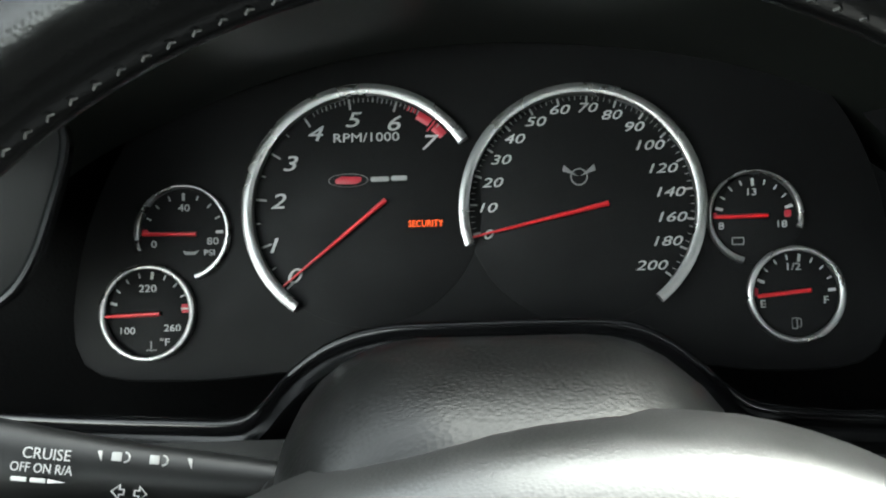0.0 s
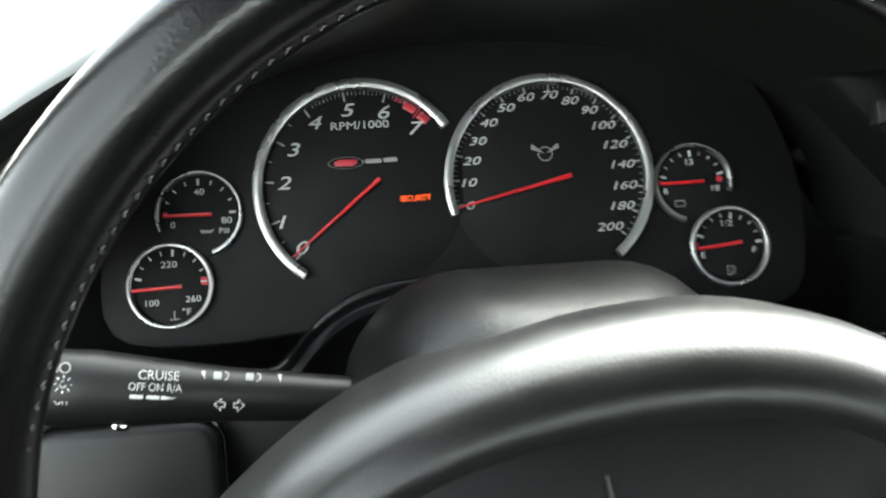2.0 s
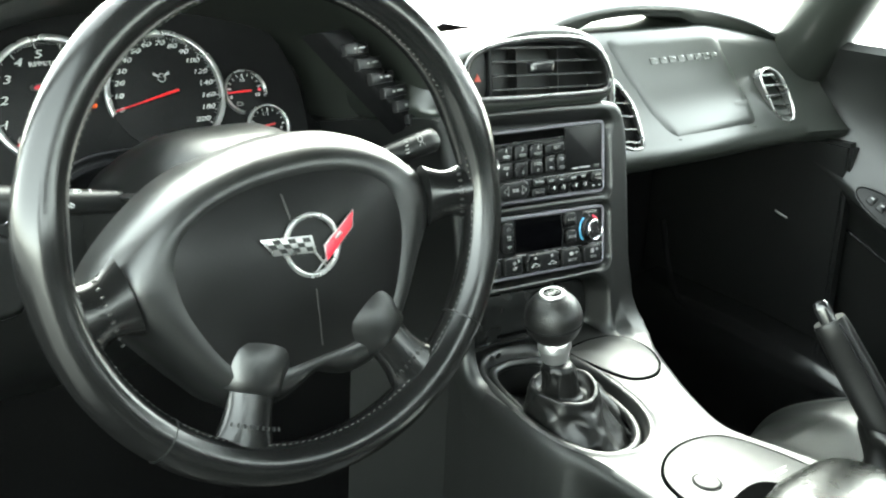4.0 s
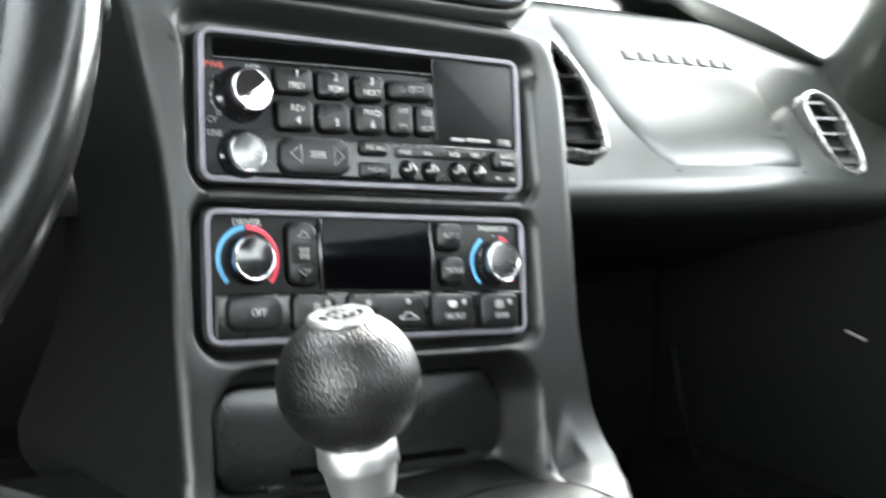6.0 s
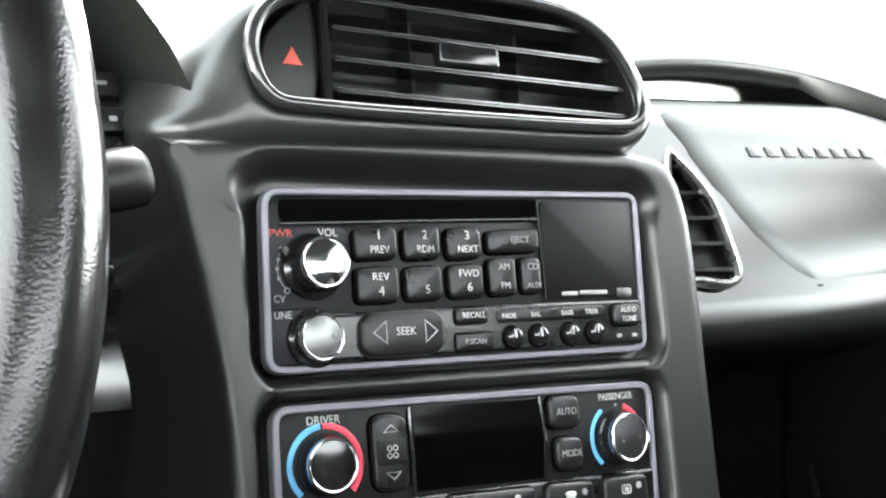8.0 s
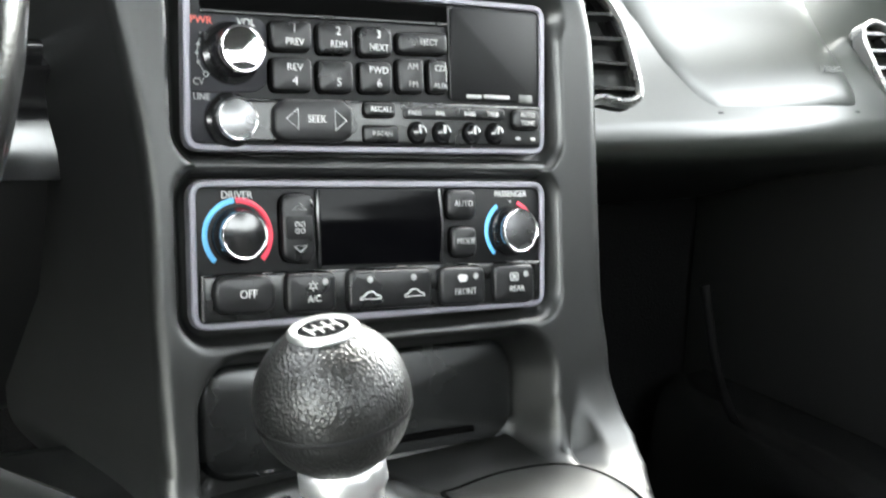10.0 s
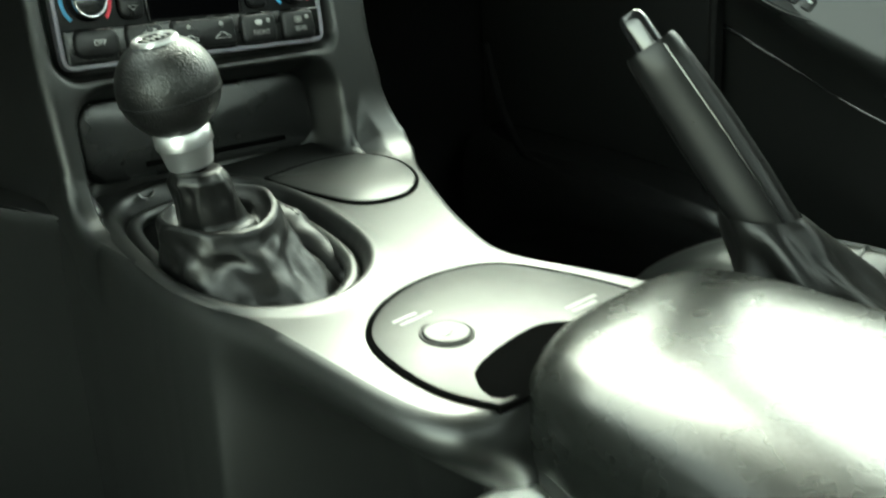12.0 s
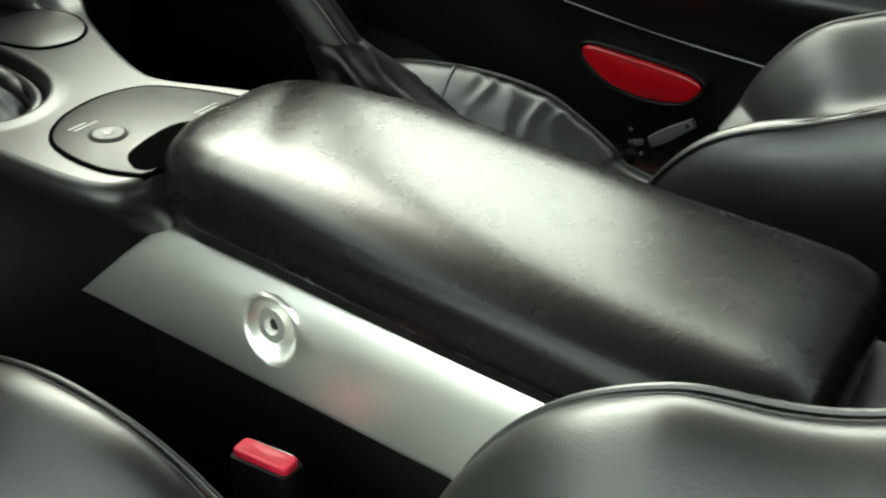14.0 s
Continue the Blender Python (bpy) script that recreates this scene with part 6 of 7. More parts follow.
    p = part("switch_panel", slab(pan, -0.014, 0.0018, 0.0010), HARD, c, "flat panel behind the shifter", at=tilt)
    bx, by = -0.057, (-0.291 + 0.12) * 1.003
    b = part("fuel_button", slab(ellipse(0.0122, 0.0122, 28, bx, by), -0.002, 0.0036, 0.0014, dome=-0.0008, steps=3), HARD, p, "round fuel door button")
    part("button_ring", band(ellipse(0.0140, 0.0140, 28, bx, by), ellipse(0.0124, 0.0124, 28, bx, by), -0.002, 0.0026, 0.0004), FACE, p)
    part("symbol", slab(rrect(0.0040, 0.0050, 0.0008, 3, bx - 0.001, by), 0.0024, 0.0034, 0.0002), WHITE, b)
    part("symbol", tube([(bx + 0.001, by - 0.002, 0.0030), (bx + 0.003, by - 0.001, 0.0030), (bx + 0.003, by + 0.0025, 0.0030)], 0.0004, 5), WHITE, b)
    for x, y, w in ((-0.061, -0.2645, 0.016), (-0.057, -0.2690, 0.022), (0.018, -0.3145, 0.024), (0.015, -0.3190, 0.019)):
        part("caption_bar", slab(rrect(w, 0.0020, 0.0004, 2), 0.0, 0.0006, 0.0001), DIMWHITE, p, at=pose(x, (y + 0.12) * 1.003, 0.0016))
    # no hollow is cut: a near-black slab paints the finger recess's shade
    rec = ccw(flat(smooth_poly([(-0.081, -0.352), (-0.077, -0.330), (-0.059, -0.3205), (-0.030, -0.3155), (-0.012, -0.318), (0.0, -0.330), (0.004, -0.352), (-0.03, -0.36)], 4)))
    part("recess_shade", slab(rec, -0.006, 0.0022, 0.0003), GAPSHADE, p, "near-black slab painted as the shade of a finger recess under the armrest")


console()


def gear_lever():
    base, top = Vector((-0.072, -0.124, 0.27)), Vector((-0.0990, -0.1275, 0.4260))
    z = (top - base).normalized()
    x = Vector((1, 0, 0)) - z * z.x
    x.normalize()
    m = frame_matrix(x, z.cross(x), z, top)
    g = root("gear_lever", m, "black ball gear knob with satin collar and crumpled leather gaiter", "gear lever")
    r = 0.0280
    prof = [(0.0118, 0.0262)] + [(r * math.cos(radians(a)), r * math.sin(radians(a))) for a in range(62, -58, -6)] + [(0.0150, -0.0240)]
    k = part("knob", lathe(prof, 48), material("grained_knob_leather", (0.0065, 0.0065, 0.0063), 0.38, spec=0.42, bump=1.0, scale=820, kind="leather"), g, "grained black ball")
    part("knob_seam", arc_band(0, 0, r - 0.0006, r + 0.0001, 0, 360, -0.0046, -0.0032, 48), FACE, k)
    d = part("shift_plate", lathe([(0.0128, 0.0245), (0.0128, 0.0260), (0.0118, 0.0272), (0.0095, 0.0272), (0.0090, 0.0266)], 36), COLLAR, k, "pale shift pattern disc")
    part("shift_face", lathe([(0.0092, 0.0255), (0.0092, 0.0267), (0.0002, 0.0268)], 30), GLOSS, d)
    for i in range(4):
        part("shift_line", box(-0.0058 + i * 0.0036, -0.0050 + i * 0.0036, -0.0045, 0.0045, 0.0266, 0.0271, 0), DIMWHITE, d)
    part("shift_line", box(-0.0058, 0.0058, -0.0004, 0.0004, 0.0266, 0.0271, 0), DIMWHITE, d)
    part("collar", lathe([(0.0140, -0.0235), (0.0160, -0.0262), (0.0162, -0.0330), (0.0152, -0.0340), (0.0148, -0.0350), (0.0132, -0.0440), (0.0126, -0.0460), (0.0105, -0.0464), (0.008, -0.0464)], 40), COLLAR, g, "satin aluminium collar")
    part("shaft", lathe([(0.0062, -0.044), (0.0062, -0.058)], 20), CHROME, g, "bright shaft")
    # gaiter: a sleeve round the shaft, a rolled cuff, and a slack crumpled skirt
    keys = [(-0.0920, -0.1300, 0.0070, 0.0070, 0.3790, 0.0), (-0.0912, -0.1300, 0.0140, 0.0140, 0.3780, 0.0006), (-0.0905, -0.1302, 0.0164, 0.0164, 0.3735, 0.0018), (-0.0885, -0.1306, 0.0162, 0.0162, 0.3680, 0.0030),
            (-0.0865, -0.1310, 0.0170, 0.0172, 0.3580, 0.0030), (-0.0845, -0.1313, 0.0188, 0.0190, 0.3470, 0.0010), (-0.0830, -0.1317, 0.0230, 0.0232, 0.3440, 0.0008), (-0.0822, -0.1320, 0.0275, 0.0278, 0.3480, 0.0010),
            (-0.0820, -0.1320, 0.0302, 0.0306, 0.3530, 0.0012), (-0.0818, -0.1322, 0.0322, 0.0328, 0.3525, 0.0026), (-0.0812, -0.1326, 0.0335, 0.0345, 0.3460, 0.0036), (-0.0800, -0.1340, 0.0345, 0.0375, 0.3370, 0.0050),
            (-0.0780, -0.1365, 0.0362, 0.0425, 0.3260, 0.0064), (-0.0755, -0.1390, 0.0388, 0.0490, 0.3150, 0.0074), (-0.0725, -0.1400, 0.0425, 0.0580, 0.3050, 0.0074), (-0.0690, -0.1370, 0.0475, 0.0700, 0.2970, 0.0052),
            (-0.0640, -0.1250, 0.0540, 0.0860, 0.2900, 0.0040), (-0.0590, -0.1130, 0.0620, 0.1000, 0.2830, 0.0020), (-0.0580, -0.1100, 0.0680, 0.1100, 0.2720, 0.0)]
    inv = m.inverted()
    rings = []
    for s_ in range(3 * (len(keys) - 1) + 1):
        k = min(len(keys) - 2, s_ // 3)
        cx, cy, rx, ry, zz, amp = [p + (q - p) * (s_ / 3 - k) for p, q in zip(keys[k], keys[k + 1])]
        ring = []
        for i in range(110):
            a = 2 * math.pi * i / 110
            # slanting folds, sharp in their valleys
            tw = a + 14.0 * (0.353 - zz)
            v1 = 1.0 - 2.0 * abs(noise.noise(Vector((math.cos(tw) * 1.25, math.sin(tw) * 1.25, zz * 24 + 2.0))))
            v2 = noise.noise(Vector((math.cos(a) * 3.4, math.sin(a) * 3.4, zz * 110 + 7.0)))
            v3 = 1.0 - 2.0 * abs(noise.noise(Vector((math.cos(tw + 1.1) * 2.6, math.sin(tw + 1.1) * 2.6, zz * 55 + 9.0))))
            f = amp * (1.1 * (v1 - 0.5) + 0.30 * (v3 - 0.5) + 0.25 * v2)
            zz2 = zz + (0.0055 * math.sin(a + 0.6) + 0.003 * math.sin(2 * a + 1.0)) * max(0.0, 1.0 - abs(zz - 0.346) / 0.022) * (1.0 if rx > 0.022 else 0.0)
            ring.append(inv @ Vector((cx + (rx + f) * math.cos(a), cy + (ry + f) * math.sin(a), zz2 + 0.5 * amp * noise.noise(Vector((math.cos(a) * 1.3, math.sin(a) * 1.3, 4.0))))))
        rings.append(ring)
    part("gaiter", loft(rings, cap=False), GAITER, g, "crumpled black leather gaiter with a rolled cuff", sharp=80)
    # the slack side panel with its cross seam
    pts = [(-0.052, -0.088, 0.338), (-0.040, -0.098, 0.334), (-0.030, -0.112, 0.325), (-0.022, -0.132, 0.313), (-0.019, -0.155, 0.303), (-0.022, -0.178, 0.294), (-0.030, -0.194, 0.284)]
    bm = tube([inv @ Vector(p) for p in smooth_poly(pts, 4, closed=False)], [0.007 + 0.010 * math.sin(math.pi * min(1.0, (i + 3) / 20)) for i in range(len(smooth_poly(pts, 4, closed=False)))], 16, flat=0.8)
    for v in bm.verts:
        v.co += 0.0035 * noise.noise_vector(v.co * 70.0)
    fold = part("gaiter_fold", bm, GAITER, g, "slack leather side panel")
    bm = bmesh.new()
    for k in range(6):
        p = Vector((-0.030 + 0.0030 * k, -0.1235 - 0.0006 * k, 0.3395 - 0.0018 * k - 0.0006 * k * k))
        tube([inv @ p, inv @ (p + Vector((0.0012, -0.0024, -0.0010)))], 0.0006, 5, bm)
    part("stitching", bm, STITCH, fold)


gear_lever()


def grown(k):
    """Grows a thing about the driver's shoulder."""
    c = Vector((-0.527, -0.865, 0.601))
    return Matrix.Translation(c) @ Matrix.Scale(k, 4) @ Matrix.Translation(-c)


AFT = grown(1.05)


def armrest():
    a = root("armrest", AFT, "padded black leather armrest with creased shiny top", "armrest")
    rows_ = [(-0.354, 0.004, 0.022, 0.314, 0.326), (-0.357, 0.000, 0.044, 0.306, 0.331), (-0.364, -0.006, 0.063, 0.300, 0.335), (-0.375, -0.012, 0.076, 0.294, 0.339), (-0.393, -0.017, 0.086, 0.290, 0.342), (-0.42, -0.021, 0.090, 0.288, 0.344),
             (-0.48, -0.029, 0.091, 0.287, 0.345), (-0.55, -0.040, 0.092, 0.286, 0.342), (-0.63, -0.054, 0.0915, 0.286, 0.338), (-0.70, -0.066, 0.090, 0.286, 0.335), (-0.765, -0.076, 0.089, 0.286, 0.332), (-0.785, -0.079, 0.088, 0.286, 0.331), (-0.800, -0.082, 0.085, 0.288, 0.327), (-0.808, -0.083, 0.076, 0.293, 0.320), (-0.811, -0.084, 0.06, 0.299, 0.313)]
    rings = []
    n = 56
    for y, cx, hw, z0, z1 in rows_:
        ring = []
        for k in range(n):
            t = 2 * math.pi * k / n
            c, s = math.cos(t), math.sin(t)
            px = cx + hw * math.copysign(abs(c) ** 0.48, c)
            zm = z0 + (z1 - z0) * 0.30
            pz = zm + ((z1 - zm) if s > 0 else (zm - z0)) * math.copysign(abs(s) ** (0.72 if s > 0 else 0.4), s)
            # soft hollows
            pz += 0.0012 * noise.noise(Vector((px * 18, y * 14, 2))) * (1 if s > 0 else 0)
            ring.append((px, y, pz))
        rings.append(ring)
    part("cushion", loft(rings), material("armrest_leather", (0.0048, 0.0052, 0.0048), 0.27, spec=0.28, bump=0.16, scale=700, kind="leather", rough_vary=0.015, vary=0.05, dirt_scale=14, crease=0.03, stretch=(1.0, 0.5, 1.0)), a, sharp=80)
    part("base", loft([[(x, y, z) for x, z in ((cx - hw + 0.004, 0.284), (cx - hw + 0.003, 0.296), (cx + hw - 0.003, 0.300), (cx + hw - 0.004, 0.284))] for y, cx, hw, z0, z1 in rows_[3:-2]]), HARD, a, "dark plastic base of the lid")


armrest()


def side_plate():
    """Aluminium trim plate with a dished bolt on the tunnel side."""
    A, B, C = Vector((-0.107, -0.377, 0.283)), Vector((-0.110, -0.297, 0.215)), Vector((-0.137, -0.62, 0.200))
    n = (B - A).cross(C - A).normalized()
    x = (Vector((0, -1, 0)) - n * (-n.y)).normalized()
    y = n.cross(x)
    m = frame_matrix(x, y, n, (-0.1195, -0.483, 0.2455))
    inv = m.inverted()
    pts = [inv @ Vector(p) for p in ((-0.107, -0.377, 0.283), (-0.110, -0.297, 0.215), (-0.137, -0.620, 0.200), (-0.158, -0.86, 0.190), (-0.153, -0.86, 0.262), (-0.137, -0.676, 0.271))]
    outline = [(p.x, p.y) for p in pts]
    fine = []
    for i in range(len(outline)):
        p, q = Vector(outline[i]), Vector(outline[(i + 1) % len(outline)])
        for k in range(16):
            fine.append(tuple(p.lerp(q, k / 16)))
    fine = fine if sum(fine[i - 1][0] * fine[i][1] - fine[i][0] * fine[i - 1][1] for i in range(len(fine))) > 0 else fine[::-1]
    p = root("trim_plate", AFT @ m, "brushed aluminium trim plate with a dished bolt on the tunnel side", "trim plate")
    o = fine
    N = len(fine)
    rings = [[(a, b, z) for a, b in offset(o, d)] for d, z in ((0, -0.004), (0, 0.0005), (0.0008, 0.0015), (0.003, 0.0020))]
    edge = offset(o, 0.003)
    circ = [(0.020 * a / math.hypot(a, b), 0.021 * b / math.hypot(a, b)) for a, b in fine]
    for k in range(1, 14):
        f = k / 14
        rings.append([(a + (c_ * 1.12 - a) * f, b + (d_ * 1.12 - b) * f, 0.0020 + 0.0006 * f) for (a, b), (c_, d_) in zip(edge, circ)])
    rings += [[(a * s, b * s, z) for a, b in circ] for s, z in ((1.12, 0.0026), (1.04, 0.0020), (0.95, 0.0002), (0.82, -0.0038), (0.66, -0.0065), (0.60, -0.0068))]
    bm = loft(rings, cap=False)
    bm.verts.ensure_lookup_table()
    bm.faces.new(bm.verts[-N:])
    # rolled upper edge
    for v in bm.verts:
        if v.co.y > 0.004 and (v.co.x ** 2 + v.co.y ** 2) > 0.0245 ** 2:
            v.co.z -= 9.0 * (v.co.y - 0.004) ** 2
    part("plate", bm, ALU, p, sharp=50)
    b = part("bolt", lathe([(0.0122, -0.007), (0.0122, -0.0012), (0.0112, 0.0002), (0.0060, 0.0004), (0.0054, -0.0002), (0.0046, -0.0030), (0.0002, -0.0032)], 40), ALU, p, "round socket-head bolt", at=pose(-0.001, 0.003, 0))
    part("bolt_socket", lathe([(0.0040, -0.003), (0.0040, -0.0024), (0.0002, -0.0025)], 6), HARD, b)


side_plate()


def handbrake():
    h = root("handbrake", Matrix.Identity(4), "raised handbrake lever with leather grip and gaiter", "handbrake")
    a, b = Vector((0.141, -0.353, 0.325)), Vector((0.115, -0.286, 0.428))
    ax = (b - a).normalized()
    sx = Vector((0.80, 0.60, 0.0))
    sx = (sx - ax * sx.dot(ax)).normalized()
    m = frame_matrix(sx, ax.cross(sx), ax, a)
    L = (b - a).length
    rings = []
    for t, wx, wy, bow in ((-0.10, 0.0165, 0.0165, 0.0), (0.0, 0.0165, 0.0170, 0.0), (0.25, 0.0163, 0.0182, 0.0018), (0.55, 0.0158, 0.0182, 0.0026), (0.85, 0.0150, 0.0170, 0.0012), (0.97, 0.0146, 0.0162, 0.0), (1.0, 0.0136, 0.0150, 0.0)):
        rings.append([(wx * math.copysign(abs(math.cos(q)) ** 0.7, math.cos(q)) + bow, wy * math.copysign(abs(math.sin(q)) ** 0.7, math.sin(q)), L * t) for q in [2 * math.pi * k / 32 for k in range(32)]])
    g = part("grip", loft(rings), GRIPM, h, "smooth black moulded grip", at=m, sharp=50)
    part("grip_seam", tube([(-0.0160, -0.0085, L * 0.02), (-0.0150, -0.0092, L * 0.5), (-0.0142, -0.0080, L * 0.97)], 0.0008, 6), GLOSS, g, "raised mould line")
    part("release_button", loft([[(x, y, L + z) for x, y in rrect(0.014 * k, 0.016 * k, 0.005 * k, 5, -0.004, 0.0)] for z, k in ((-0.004, 1.0), (0.014, 0.97), (0.019, 0.86), (0.021, 0.6))]), GLOSS, h, "gloss black release button", at=m)
    rings = []
    for t, r, w in ((0.10, 0.0200, 0.0008), (0.06, 0.0225, 0.0012), (0.0, 0.024, 0.002), (-0.10, 0.026, 0.0035), (-0.25, 0.034, 0.0045), (-0.45, 0.046, 0.005), (-0.62, 0.058, 0.004)):
        c = a + (b - a) * t
        ring = []
        for i in range(40):
            an = 2 * math.pi * i / 40
            f = w * (math.sin(4 * an + 9 * t) + 0.6 * math.sin(7 * an - 5 * t))
            ring.append((c.x + (r + f) * math.cos(an), c.y + (r * 1.15 + f) * math.sin(an), c.z + 0.3 * f))
        rings.append(ring)
    part("gaiter", loft(rings, cap=False), GAITER, h, "gathered leather gaiter", sharp=75)
    base = a + (b - a) * -0.6
    part("tray", box(base.x - 0.06, base.x + 0.035, base.y - 0.12, base.y + 0.09, 0.0, base.z - 0.035, 0.02), HARD, h, "dark tunnel shoulder")


handbrake()


def seat(cx, label, cush, back, w, cw):
    """Bucket seat. cush and back: the line of the bolsters' crests as y, z; w, cw: half widths of the backrest and of the cushion."""
    s = root("bucket_seat", pose(cx, 0, 0), label, "car seat", group="front seats")
    def skin(name, path, depth, flank, wide):
        path = smooth_poly(path, 14, closed=False)
        rings = []
        crest = []
        for i, (y, z) in enumerate(path):
            y0, z0 = path[max(i - 1, 0)]
            y1, z1 = path[min(i + 1, len(path) - 1)]
            t = Vector((0, y1 - y0, z1 - z0)).normalized()
            n = Vector((0, -t.z, t.y)) if t.y < 0 else Vector((0, t.z, -t.y))
            n = -n if n.z < 0 else n
            ww = wide * (min(1.0, 0.58 + 0.011 * i) if name == "cushion" else min(1.0, 0.72 + 0.052 * i))
            ring = []
            for u, v in ((-1.0, -1.0), (-1.05, -0.45), (-1.02, -0.18), (-0.95, -0.03), (-0.87, 0.0), (-0.78, -0.14), (-0.66, -0.45), (-0.52, -0.82), (-0.25, -0.98), (0.0, -1.0), (0.25, -0.98), (0.52, -0.82), (0.66, -0.45), (0.78, -0.14), (0.87, 0.0), (0.95, -0.03), (1.02, -0.18), (1.05, -0.45), (1.0, -1.0)):
                dd = depth * (min(1.0, 0.30 + 0.70 * max(0.0, (-0.13 - y) / 0.14)) if name == "cushion" else 1.0) if abs(u) < 0.8 else flank
                ring.append(Vector((u * ww, y, z)) + n * (v * dd))
            crest.append((ring[3].copy(), ring[15].copy(), n))
            rings.append([tuple(p) for p in smooth_poly(ring, 4, closed=False)])
        return rings, crest
    for name, path, depth, flank, lab in (("cushion", cush, 0.055, 0.16, "creased black leather cushion with raised bolsters"), ("backrest", back, 0.080, 0.16, "black leather backrest with side wings")):
        rings, crest = skin(name, path, depth, flank, cw if name == "cushion" else w)
        bm = loft(rings, closed=False)
        for v in bm.verts:
            v.co.z += 0.0035 * noise.noise(v.co * 14.0)
            # gathers where the leather is drawn in towards the seam
            q = v.co
            if name == "cushion" and cx > 0 and -0.45 < q.y < -0.27 and q.x > 0.35 * cw:
                v.co.z -= 0.0030 * abs(math.sin(q.y * 95.0 + 3.0 * noise.noise(q * 18.0))) * min(1.0, (q.y + 0.45) / 0.04, (-0.27 - q.y) / 0.02) * min(1.0, (q.x / cw - 0.35) / 0.2)
            if name == "cushion" and cx < 0 and -0.56 < q.y < -0.36 and q.x < -0.5 * w:
                v.co.x -= 0.0022 * abs(math.sin(q.y * 150.0 + 3.0 * noise.noise(q * 20.0))) * min(1.0, (q.y + 0.56) / 0.05)
        pt = part(name, bm, LEATHER, s, lab, sharp=80)
        if name == "cushion" and cx < 0:
            # cross seam where the front panel of the cushion meets the rear one
            k = min(range(len(rings)), key=lambda i: abs(rings[i][60][1] + 0.335))
            part("panel_seam", tube([Vector(p) + Vector((0, 0, 0.0006)) for p in rings[k][44:68]], 0.0022, 8, flat=0.5), GAPSHADE, pt, "dark gathered seam")
        if name == "cushion" and cx > 0:
            k = min(range(len(rings)), key=lambda i: abs(rings[i][60][1] + 0.255))
            part("panel_seam", tube([Vector(p) + Vector((0, 0, 0.0010)) for p in rings[k][30:64]], 0.0022, 8, flat=0.7), LEATHER, pt, "raised seam across the cushion")
        for side in (0, 1):
            pts = [c[side] + c[2] * 0.003 for c in crest]
            part("piping", tube(pts, 0.0019, 8), LEATHER, pt, "leather piping along the bolster")
            bm = bmesh.new()
            for a, b in zip(pts, pts[1:]):
                for k in range(3):
                    p = a.lerp(b, k / 3) + Vector((0.0065 if side == 0 else -0.0065, 0, 0.0015))
                    tube([p, p + (b - a).normalized() * 0.0032], 0.0005, 4, bm)
            part("stitching", bm, STITCH, pt)
        if name == "backrest":
            for k in range(17):
                u = -0.44 + 0.055 * k
                pts = []
                for i, (y, z) in enumerate(smooth_poly(path, 14, closed=False)):
                    n = crest[i][2]
                    pts.append(Vector((u * w * min(1.0, 0.72 + 0.052 * i), y, z)) - n * (depth * 0.985))
                part("rib", tube(pts[2:], 0.0062, 8, flat=0.7), LEATHER, pt, "stitched rib")
    part("base", box(-w * 0.85, w * 0.85, cush[-1][0] - 0.12, cush[1][0] - 0.02, 0.0, 0.09, 0.02), HARD, s, "dark seat base")
    return s


seat(-0.400, "black leather driver bucket seat with stitched bolsters",
     [(-0.11, 0.10), (-0.135, 0.150), (-0.18, 0.178), (-0.27, 0.213), (-0.335, 0.228), (-0.39, 0.231), (-0.445, 0.221), (-0.485, 0.205), (-0.53, 0.180), (-0.62, 0.155), (-0.80, 0.14)], [(-0.640, 0.17), (-0.662, 0.265), (-0.703, 0.325), (-0.760, 0.360), (-0.84, 0.378), (-0.98, 0.46), (-1.12, 0.66), (-1.20, 0.85)], 0.205, 0.205)
seat(0.360, "black leather passenger bucket seat with ribbed backrest",
     [(-0.02, 0.080), (-0.045, 0.130), (-0.10, 0.165), (-0.15, 0.181), (-0.19, 0.188), (-0.25, 0.191), (-0.31, 0.188), (-0.37, 0.176), (-0.415, 0.152), (-0.45, 0.128), (-0.47, 0.110), (-0.54, 0.095)], [(-0.57, 0.18), (-0.595, 0.235), (-0.645, 0.285), (-0.735, 0.318), (-0.86, 0.375), (-1.0, 0.50), (-1.10, 0.68)], 0.165, 0.135)


def buckle():
    b = root("seatbelt_buckle", pose(-0.152, -0.495, 0.0), "black seatbelt buckle with red release button", "seatbelt buckle")
    part("stalk", loft([[(x * k, y * k, z) for x, y in rrect(0.019, 0.048, 0.005, 3)] for z, k in ((0.0, 1.0), (0.170, 1.0), (0.1735, 0.97), (0.1740, 0.90))]), FACE, b, "plain black buckle housing")
    part("release_button", slab(rrect(0.0145, 0.043, 0.004, 4, 0.0, 0.0), 0.166, 0.179, 0.002, dome=-0.002, steps=3), BUCKLERED, b, "bright red release button")
    part("tongue_slot", slab(rrect(0.002, 0.030, 0.0009, 3, 0.0082, 0.0), 0.166, 0.1766, 0.0005), CHROME, b, "bright slot edge")


buckle()


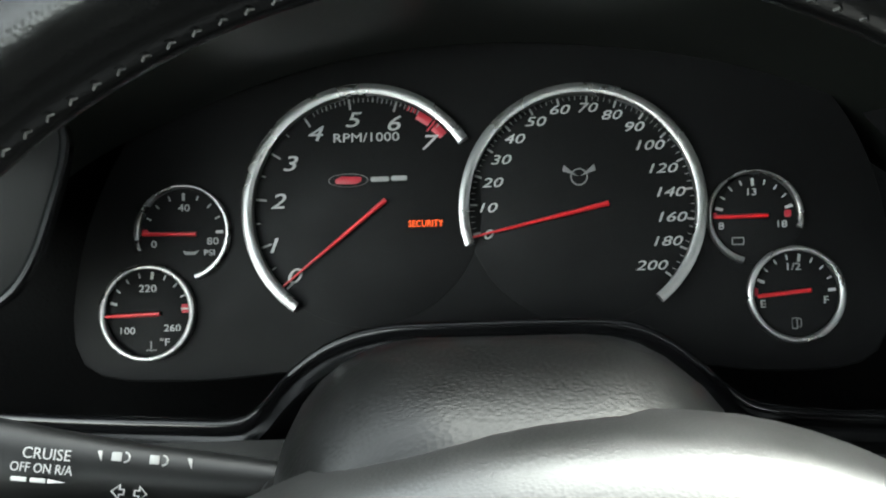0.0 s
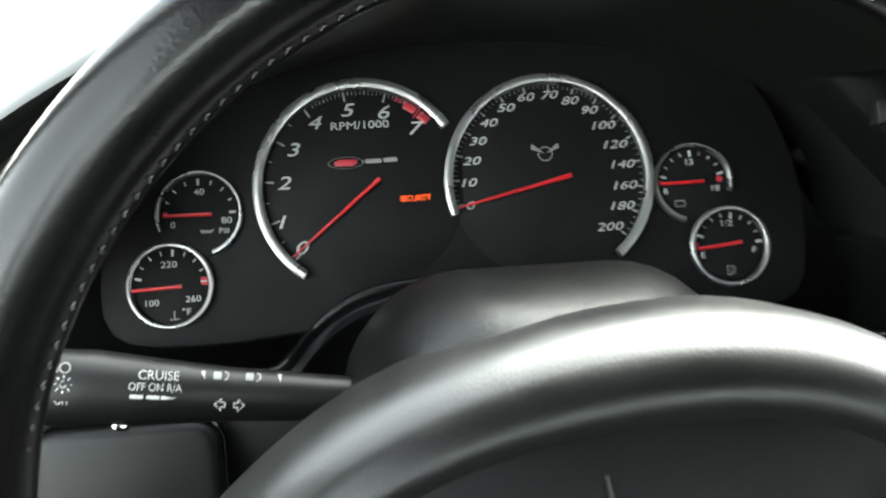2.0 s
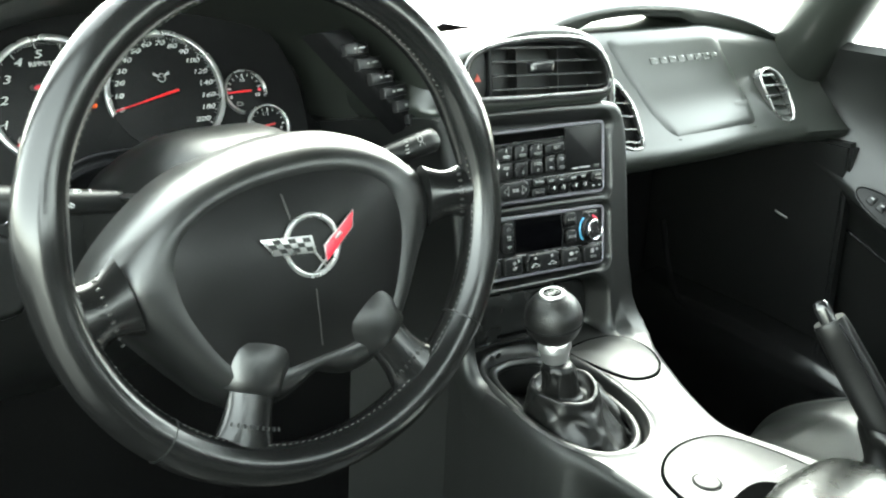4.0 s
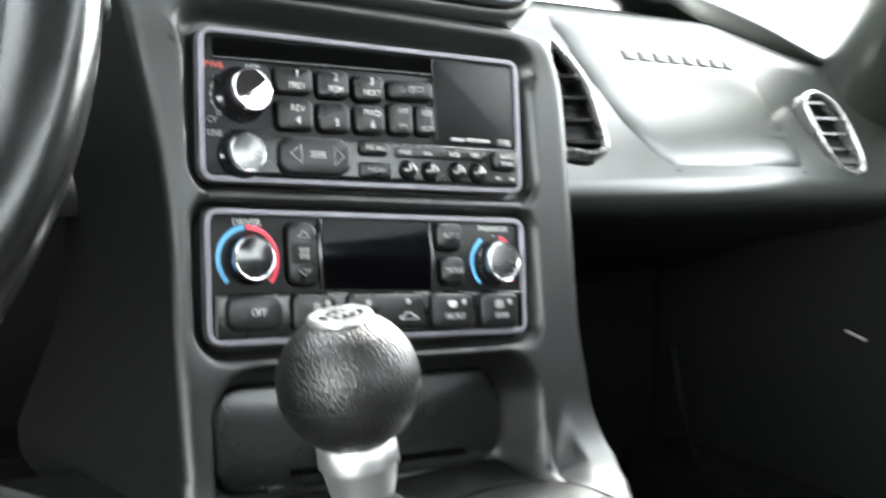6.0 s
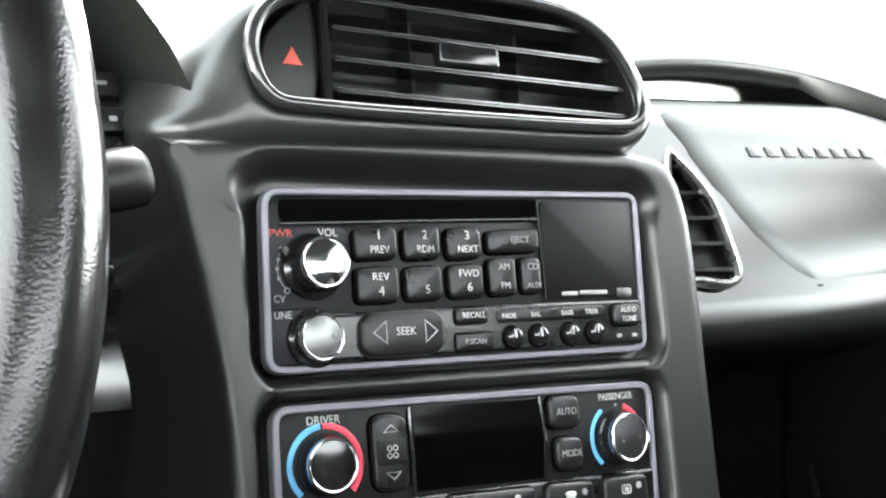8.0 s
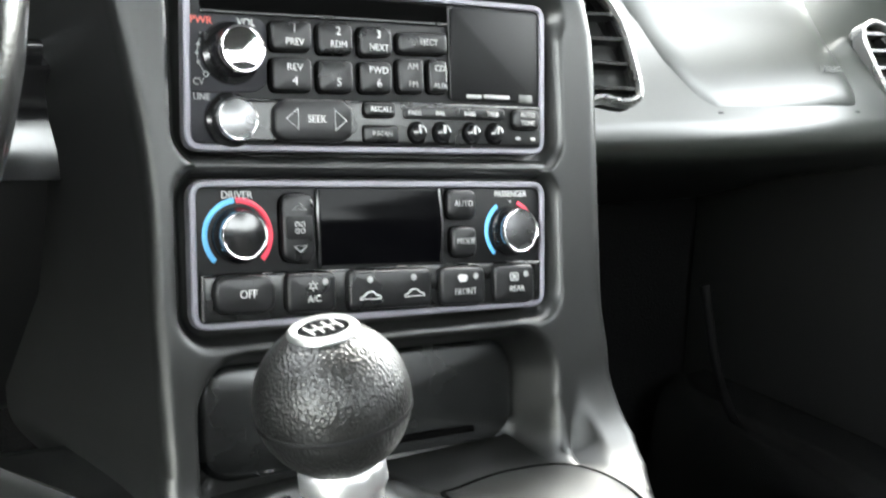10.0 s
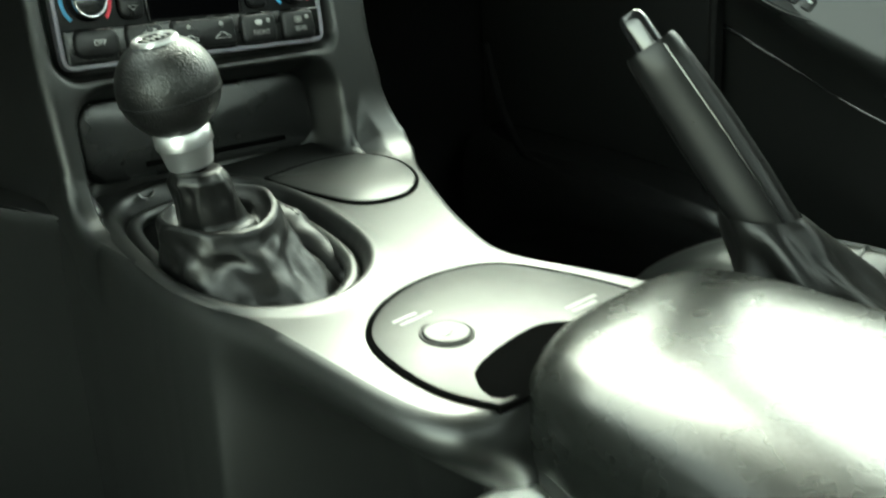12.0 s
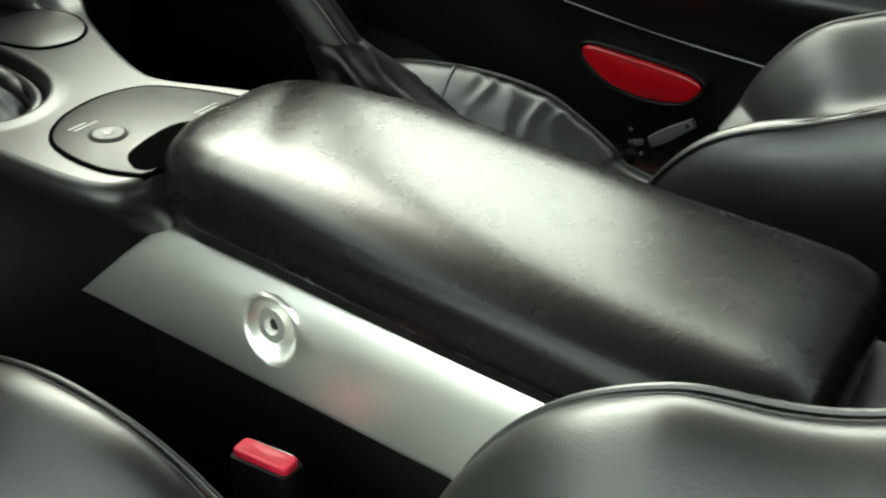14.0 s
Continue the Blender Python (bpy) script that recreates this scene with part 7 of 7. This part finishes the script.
def belt_anchor():
    a = root("seatbelt_anchor", pose(0.505, -0.49, 0.0), "bright metal seatbelt anchor beside the passenger seat", "seatbelt anchor")
    part("post", tube([(0.0, 0.040, 0.0), (0.0, 0.036, 0.09), (0.0, 0.026, 0.118)], 0.007, 10), HARD, a, "dark post")
    part("bracket", box(-0.003, 0.003, -0.009, 0.009, -0.0035, 0.0035, 0.001), CHROME, a, "chrome bracket", at=pose(0, 0.021, 0.132, -14, 0, 0))
    rings = []
    for t in range(9):
        u = t / 8
        y, z = 0.005 - 0.046 * u, 0.135 + 0.030 * u
        h = 0.0070 * (0.75 + 0.25 * math.sin(math.pi * min(1.0, 0.15 + u)))
        rings.append([(x, y + 0.5 * q, z + 0.85 * q) for x, q in ((-0.003, -h), (0.003, -h), (0.0042, 0.0), (0.003, h), (-0.003, h), (-0.0042, 0.0))])
    part("strap", loft(rings), STITCH, a, "dull metal strap", sharp=30)
    for y, z in ((0.013, 0.122), (0.027, 0.148), (-0.036, 0.163)):
        part("pin", tube([(-0.006, y, z), (0.005, y, z)], 0.0026, 10), CHROME, a, "chrome pin")


belt_anchor()


def door():
    d = root("passenger_door", grown(1.045), "black passenger door trim with a red reflector in its armrest", "car door")
    rings = []
    for y in (0.30, 0.105, 0.08, 0.04, 0.0, -0.06, -0.12, -0.20, -0.30, -0.42, -0.6, -0.85, -1.1):
        t = max(0.0, min(1.0, (0.105 - y) / 0.45))
        zt = 0.612 - 0.004 * t
        arm = float(np.interp(y, [-1.1, -0.6, -0.35, -0.20, -0.13, 0.105, 0.30], [0.25, 0.275, 0.300, 0.325, 0.350, 0.47, 0.47]))
        k = 0.030 * t
        rings.append([(0.676, y, 0.03), (0.664, y, arm - 0.13), (0.656, y, arm - 0.075), (0.650 - k, y, arm - 0.030), (0.632 - k, y, arm - 0.012), (0.624 - k, y, arm), (0.628 - k, y, arm + 0.012), (0.640 - 0.9 * k, y, arm + 0.035), (0.654 - 0.5 * k, y, arm + 0.075), (0.655, y, (arm + zt) / 2 + 0.02), (0.636, y, zt - 0.03), (0.622, y, zt - 0.006), (0.628, y, zt + 0.004), (0.68, y, zt + 0.002)])
    part("trim_panel", loft(rings, closed=False), TRIM, d, "grained black door trim", sharp=60)
    m = frame_matrix((0.0, -0.992, -0.125), (0.0, -0.125, 0.992), (-1.0, 0.0, 0.0), (0.648, -0.412, 0.156))
    o = smooth_poly([(-0.078, 0.010), (-0.068, 0.018), (-0.03, 0.019), (0.05, 0.016), (0.074, 0.010), (0.078, 0.0), (0.062, -0.018), (0.020, -0.028), (-0.030, -0.024), (-0.064, -0.008)], 5)
    o = o if sum(o[i - 1][0] * o[i][1] - o[i][0] * o[i - 1][1] for i in range(len(o))) > 0 else o[::-1]
    part("reflector", slab(o, -0.03, 0.006, 0.004, dome=0.003, steps=3), REFLECTOR, d, "glossy red reflector", at=m)
    part("reflector_lip", band(offset(o, -0.006), offset(o, -0.0005), -0.03, 0.004, 0.002), TRIM, d, at=m)
    # moulded line along the panel, door pull and window switches
    seam = smooth_poly([(0.02, 0.352), (-0.02, 0.335), (-0.052, 0.320), (-0.105, 0.297), (-0.19, 0.260), (-0.32, 0.228), (-0.45, 0.202), (-0.60, 0.180)], 4, closed=False)
    part("panel_seam", tube([(0.6535, y, z) for y, z in seam], 0.0022, 8), GLOSS, d, "thin shiny moulded line")
    px, pn = Vector((0.0, -0.94, -0.34)), Vector((-0.74, 0.10, 0.66)).normalized()
    px = (px - pn * px.dot(pn)).normalized()
    pm = frame_matrix(px, pn.cross(px).normalized(), pn, (0.622, -0.237, 0.286))
    ledge = smooth_poly([(-0.050, 0.016), (-0.010, 0.020), (0.040, 0.022), (0.055, 0.014), (0.057, -0.006), (0.046, -0.015), (0.002, -0.012), (-0.030, 0.000)], 5)
    ledge = ledge if sum(ledge[i - 1][0] * ledge[i][1] - ledge[i][0] * ledge[i - 1][1] for i in range(len(ledge))) > 0 else ledge[::-1]
    pull = part("door_pull", slab(ledge, -0.03, 0.002, 0.003, dome=-0.002, steps=3), SATINRIM, d, "shiny cupped door pull", at=pm)
    part("pull_lip", band(offset(ledge, -0.007), offset(ledge, -0.0015), -0.03, 0.004, 0.002), GRIPM, pull, "dark rim")
    sx, sn = Vector((0.12, -0.88, -0.46)).normalized(), Vector((-0.80, -0.25, 0.50)).normalized()
    sx = (sx - sn * sx.dot(sn)).normalized()
    sm = frame_matrix(sx, sn.cross(sx), sn, (0.621, -0.085, 0.390))
    plate = ellipse(0.062, 0.017, 40)
    sw = part("switch_plate", slab(plate, -0.02, 0.003, 0.0015, steps=3), GRIPM, d, "oval black window switch plate", at=sm)
    part("plate_ring", band(offset(plate, -0.003), offset(plate, 0.0), -0.02, 0.0045, 0.001), TRIM, sw)
    for u in (-0.036, -0.018, 0.0, 0.018, 0.036):
        part("switch_button", slab(rrect(0.012, 0.014, 0.003, 4, u, 0.0), 0.002, 0.0065, 0.0014, steps=3), KEYM, sw)
        part("symbol", slab(rrect(0.005, 0.0022, 0.0004, 2, u, 0.002), 0.006, 0.0069, 0.0001), WHITE, sw)
    # front pillars
    p = obj("pillar_right", tube([(0.705, 0.17, 0.570), (0.645, 0.02, 0.77), (0.54, -0.17, 0.975)], [0.058, 0.050, 0.046], 20), PAD)
    tagged(p, "dark inner windscreen pillar", "pillar", kind="structure")
    p = obj("pillar_left", tube([(-0.74, 0.20, 0.585), (-0.71, 0.02, 0.77), (-0.65, -0.17, 0.975)], [0.040, 0.036, 0.034], 12), TRIM)
    tagged(p, "dark inner windscreen pillar", "pillar", kind="structure")


door()
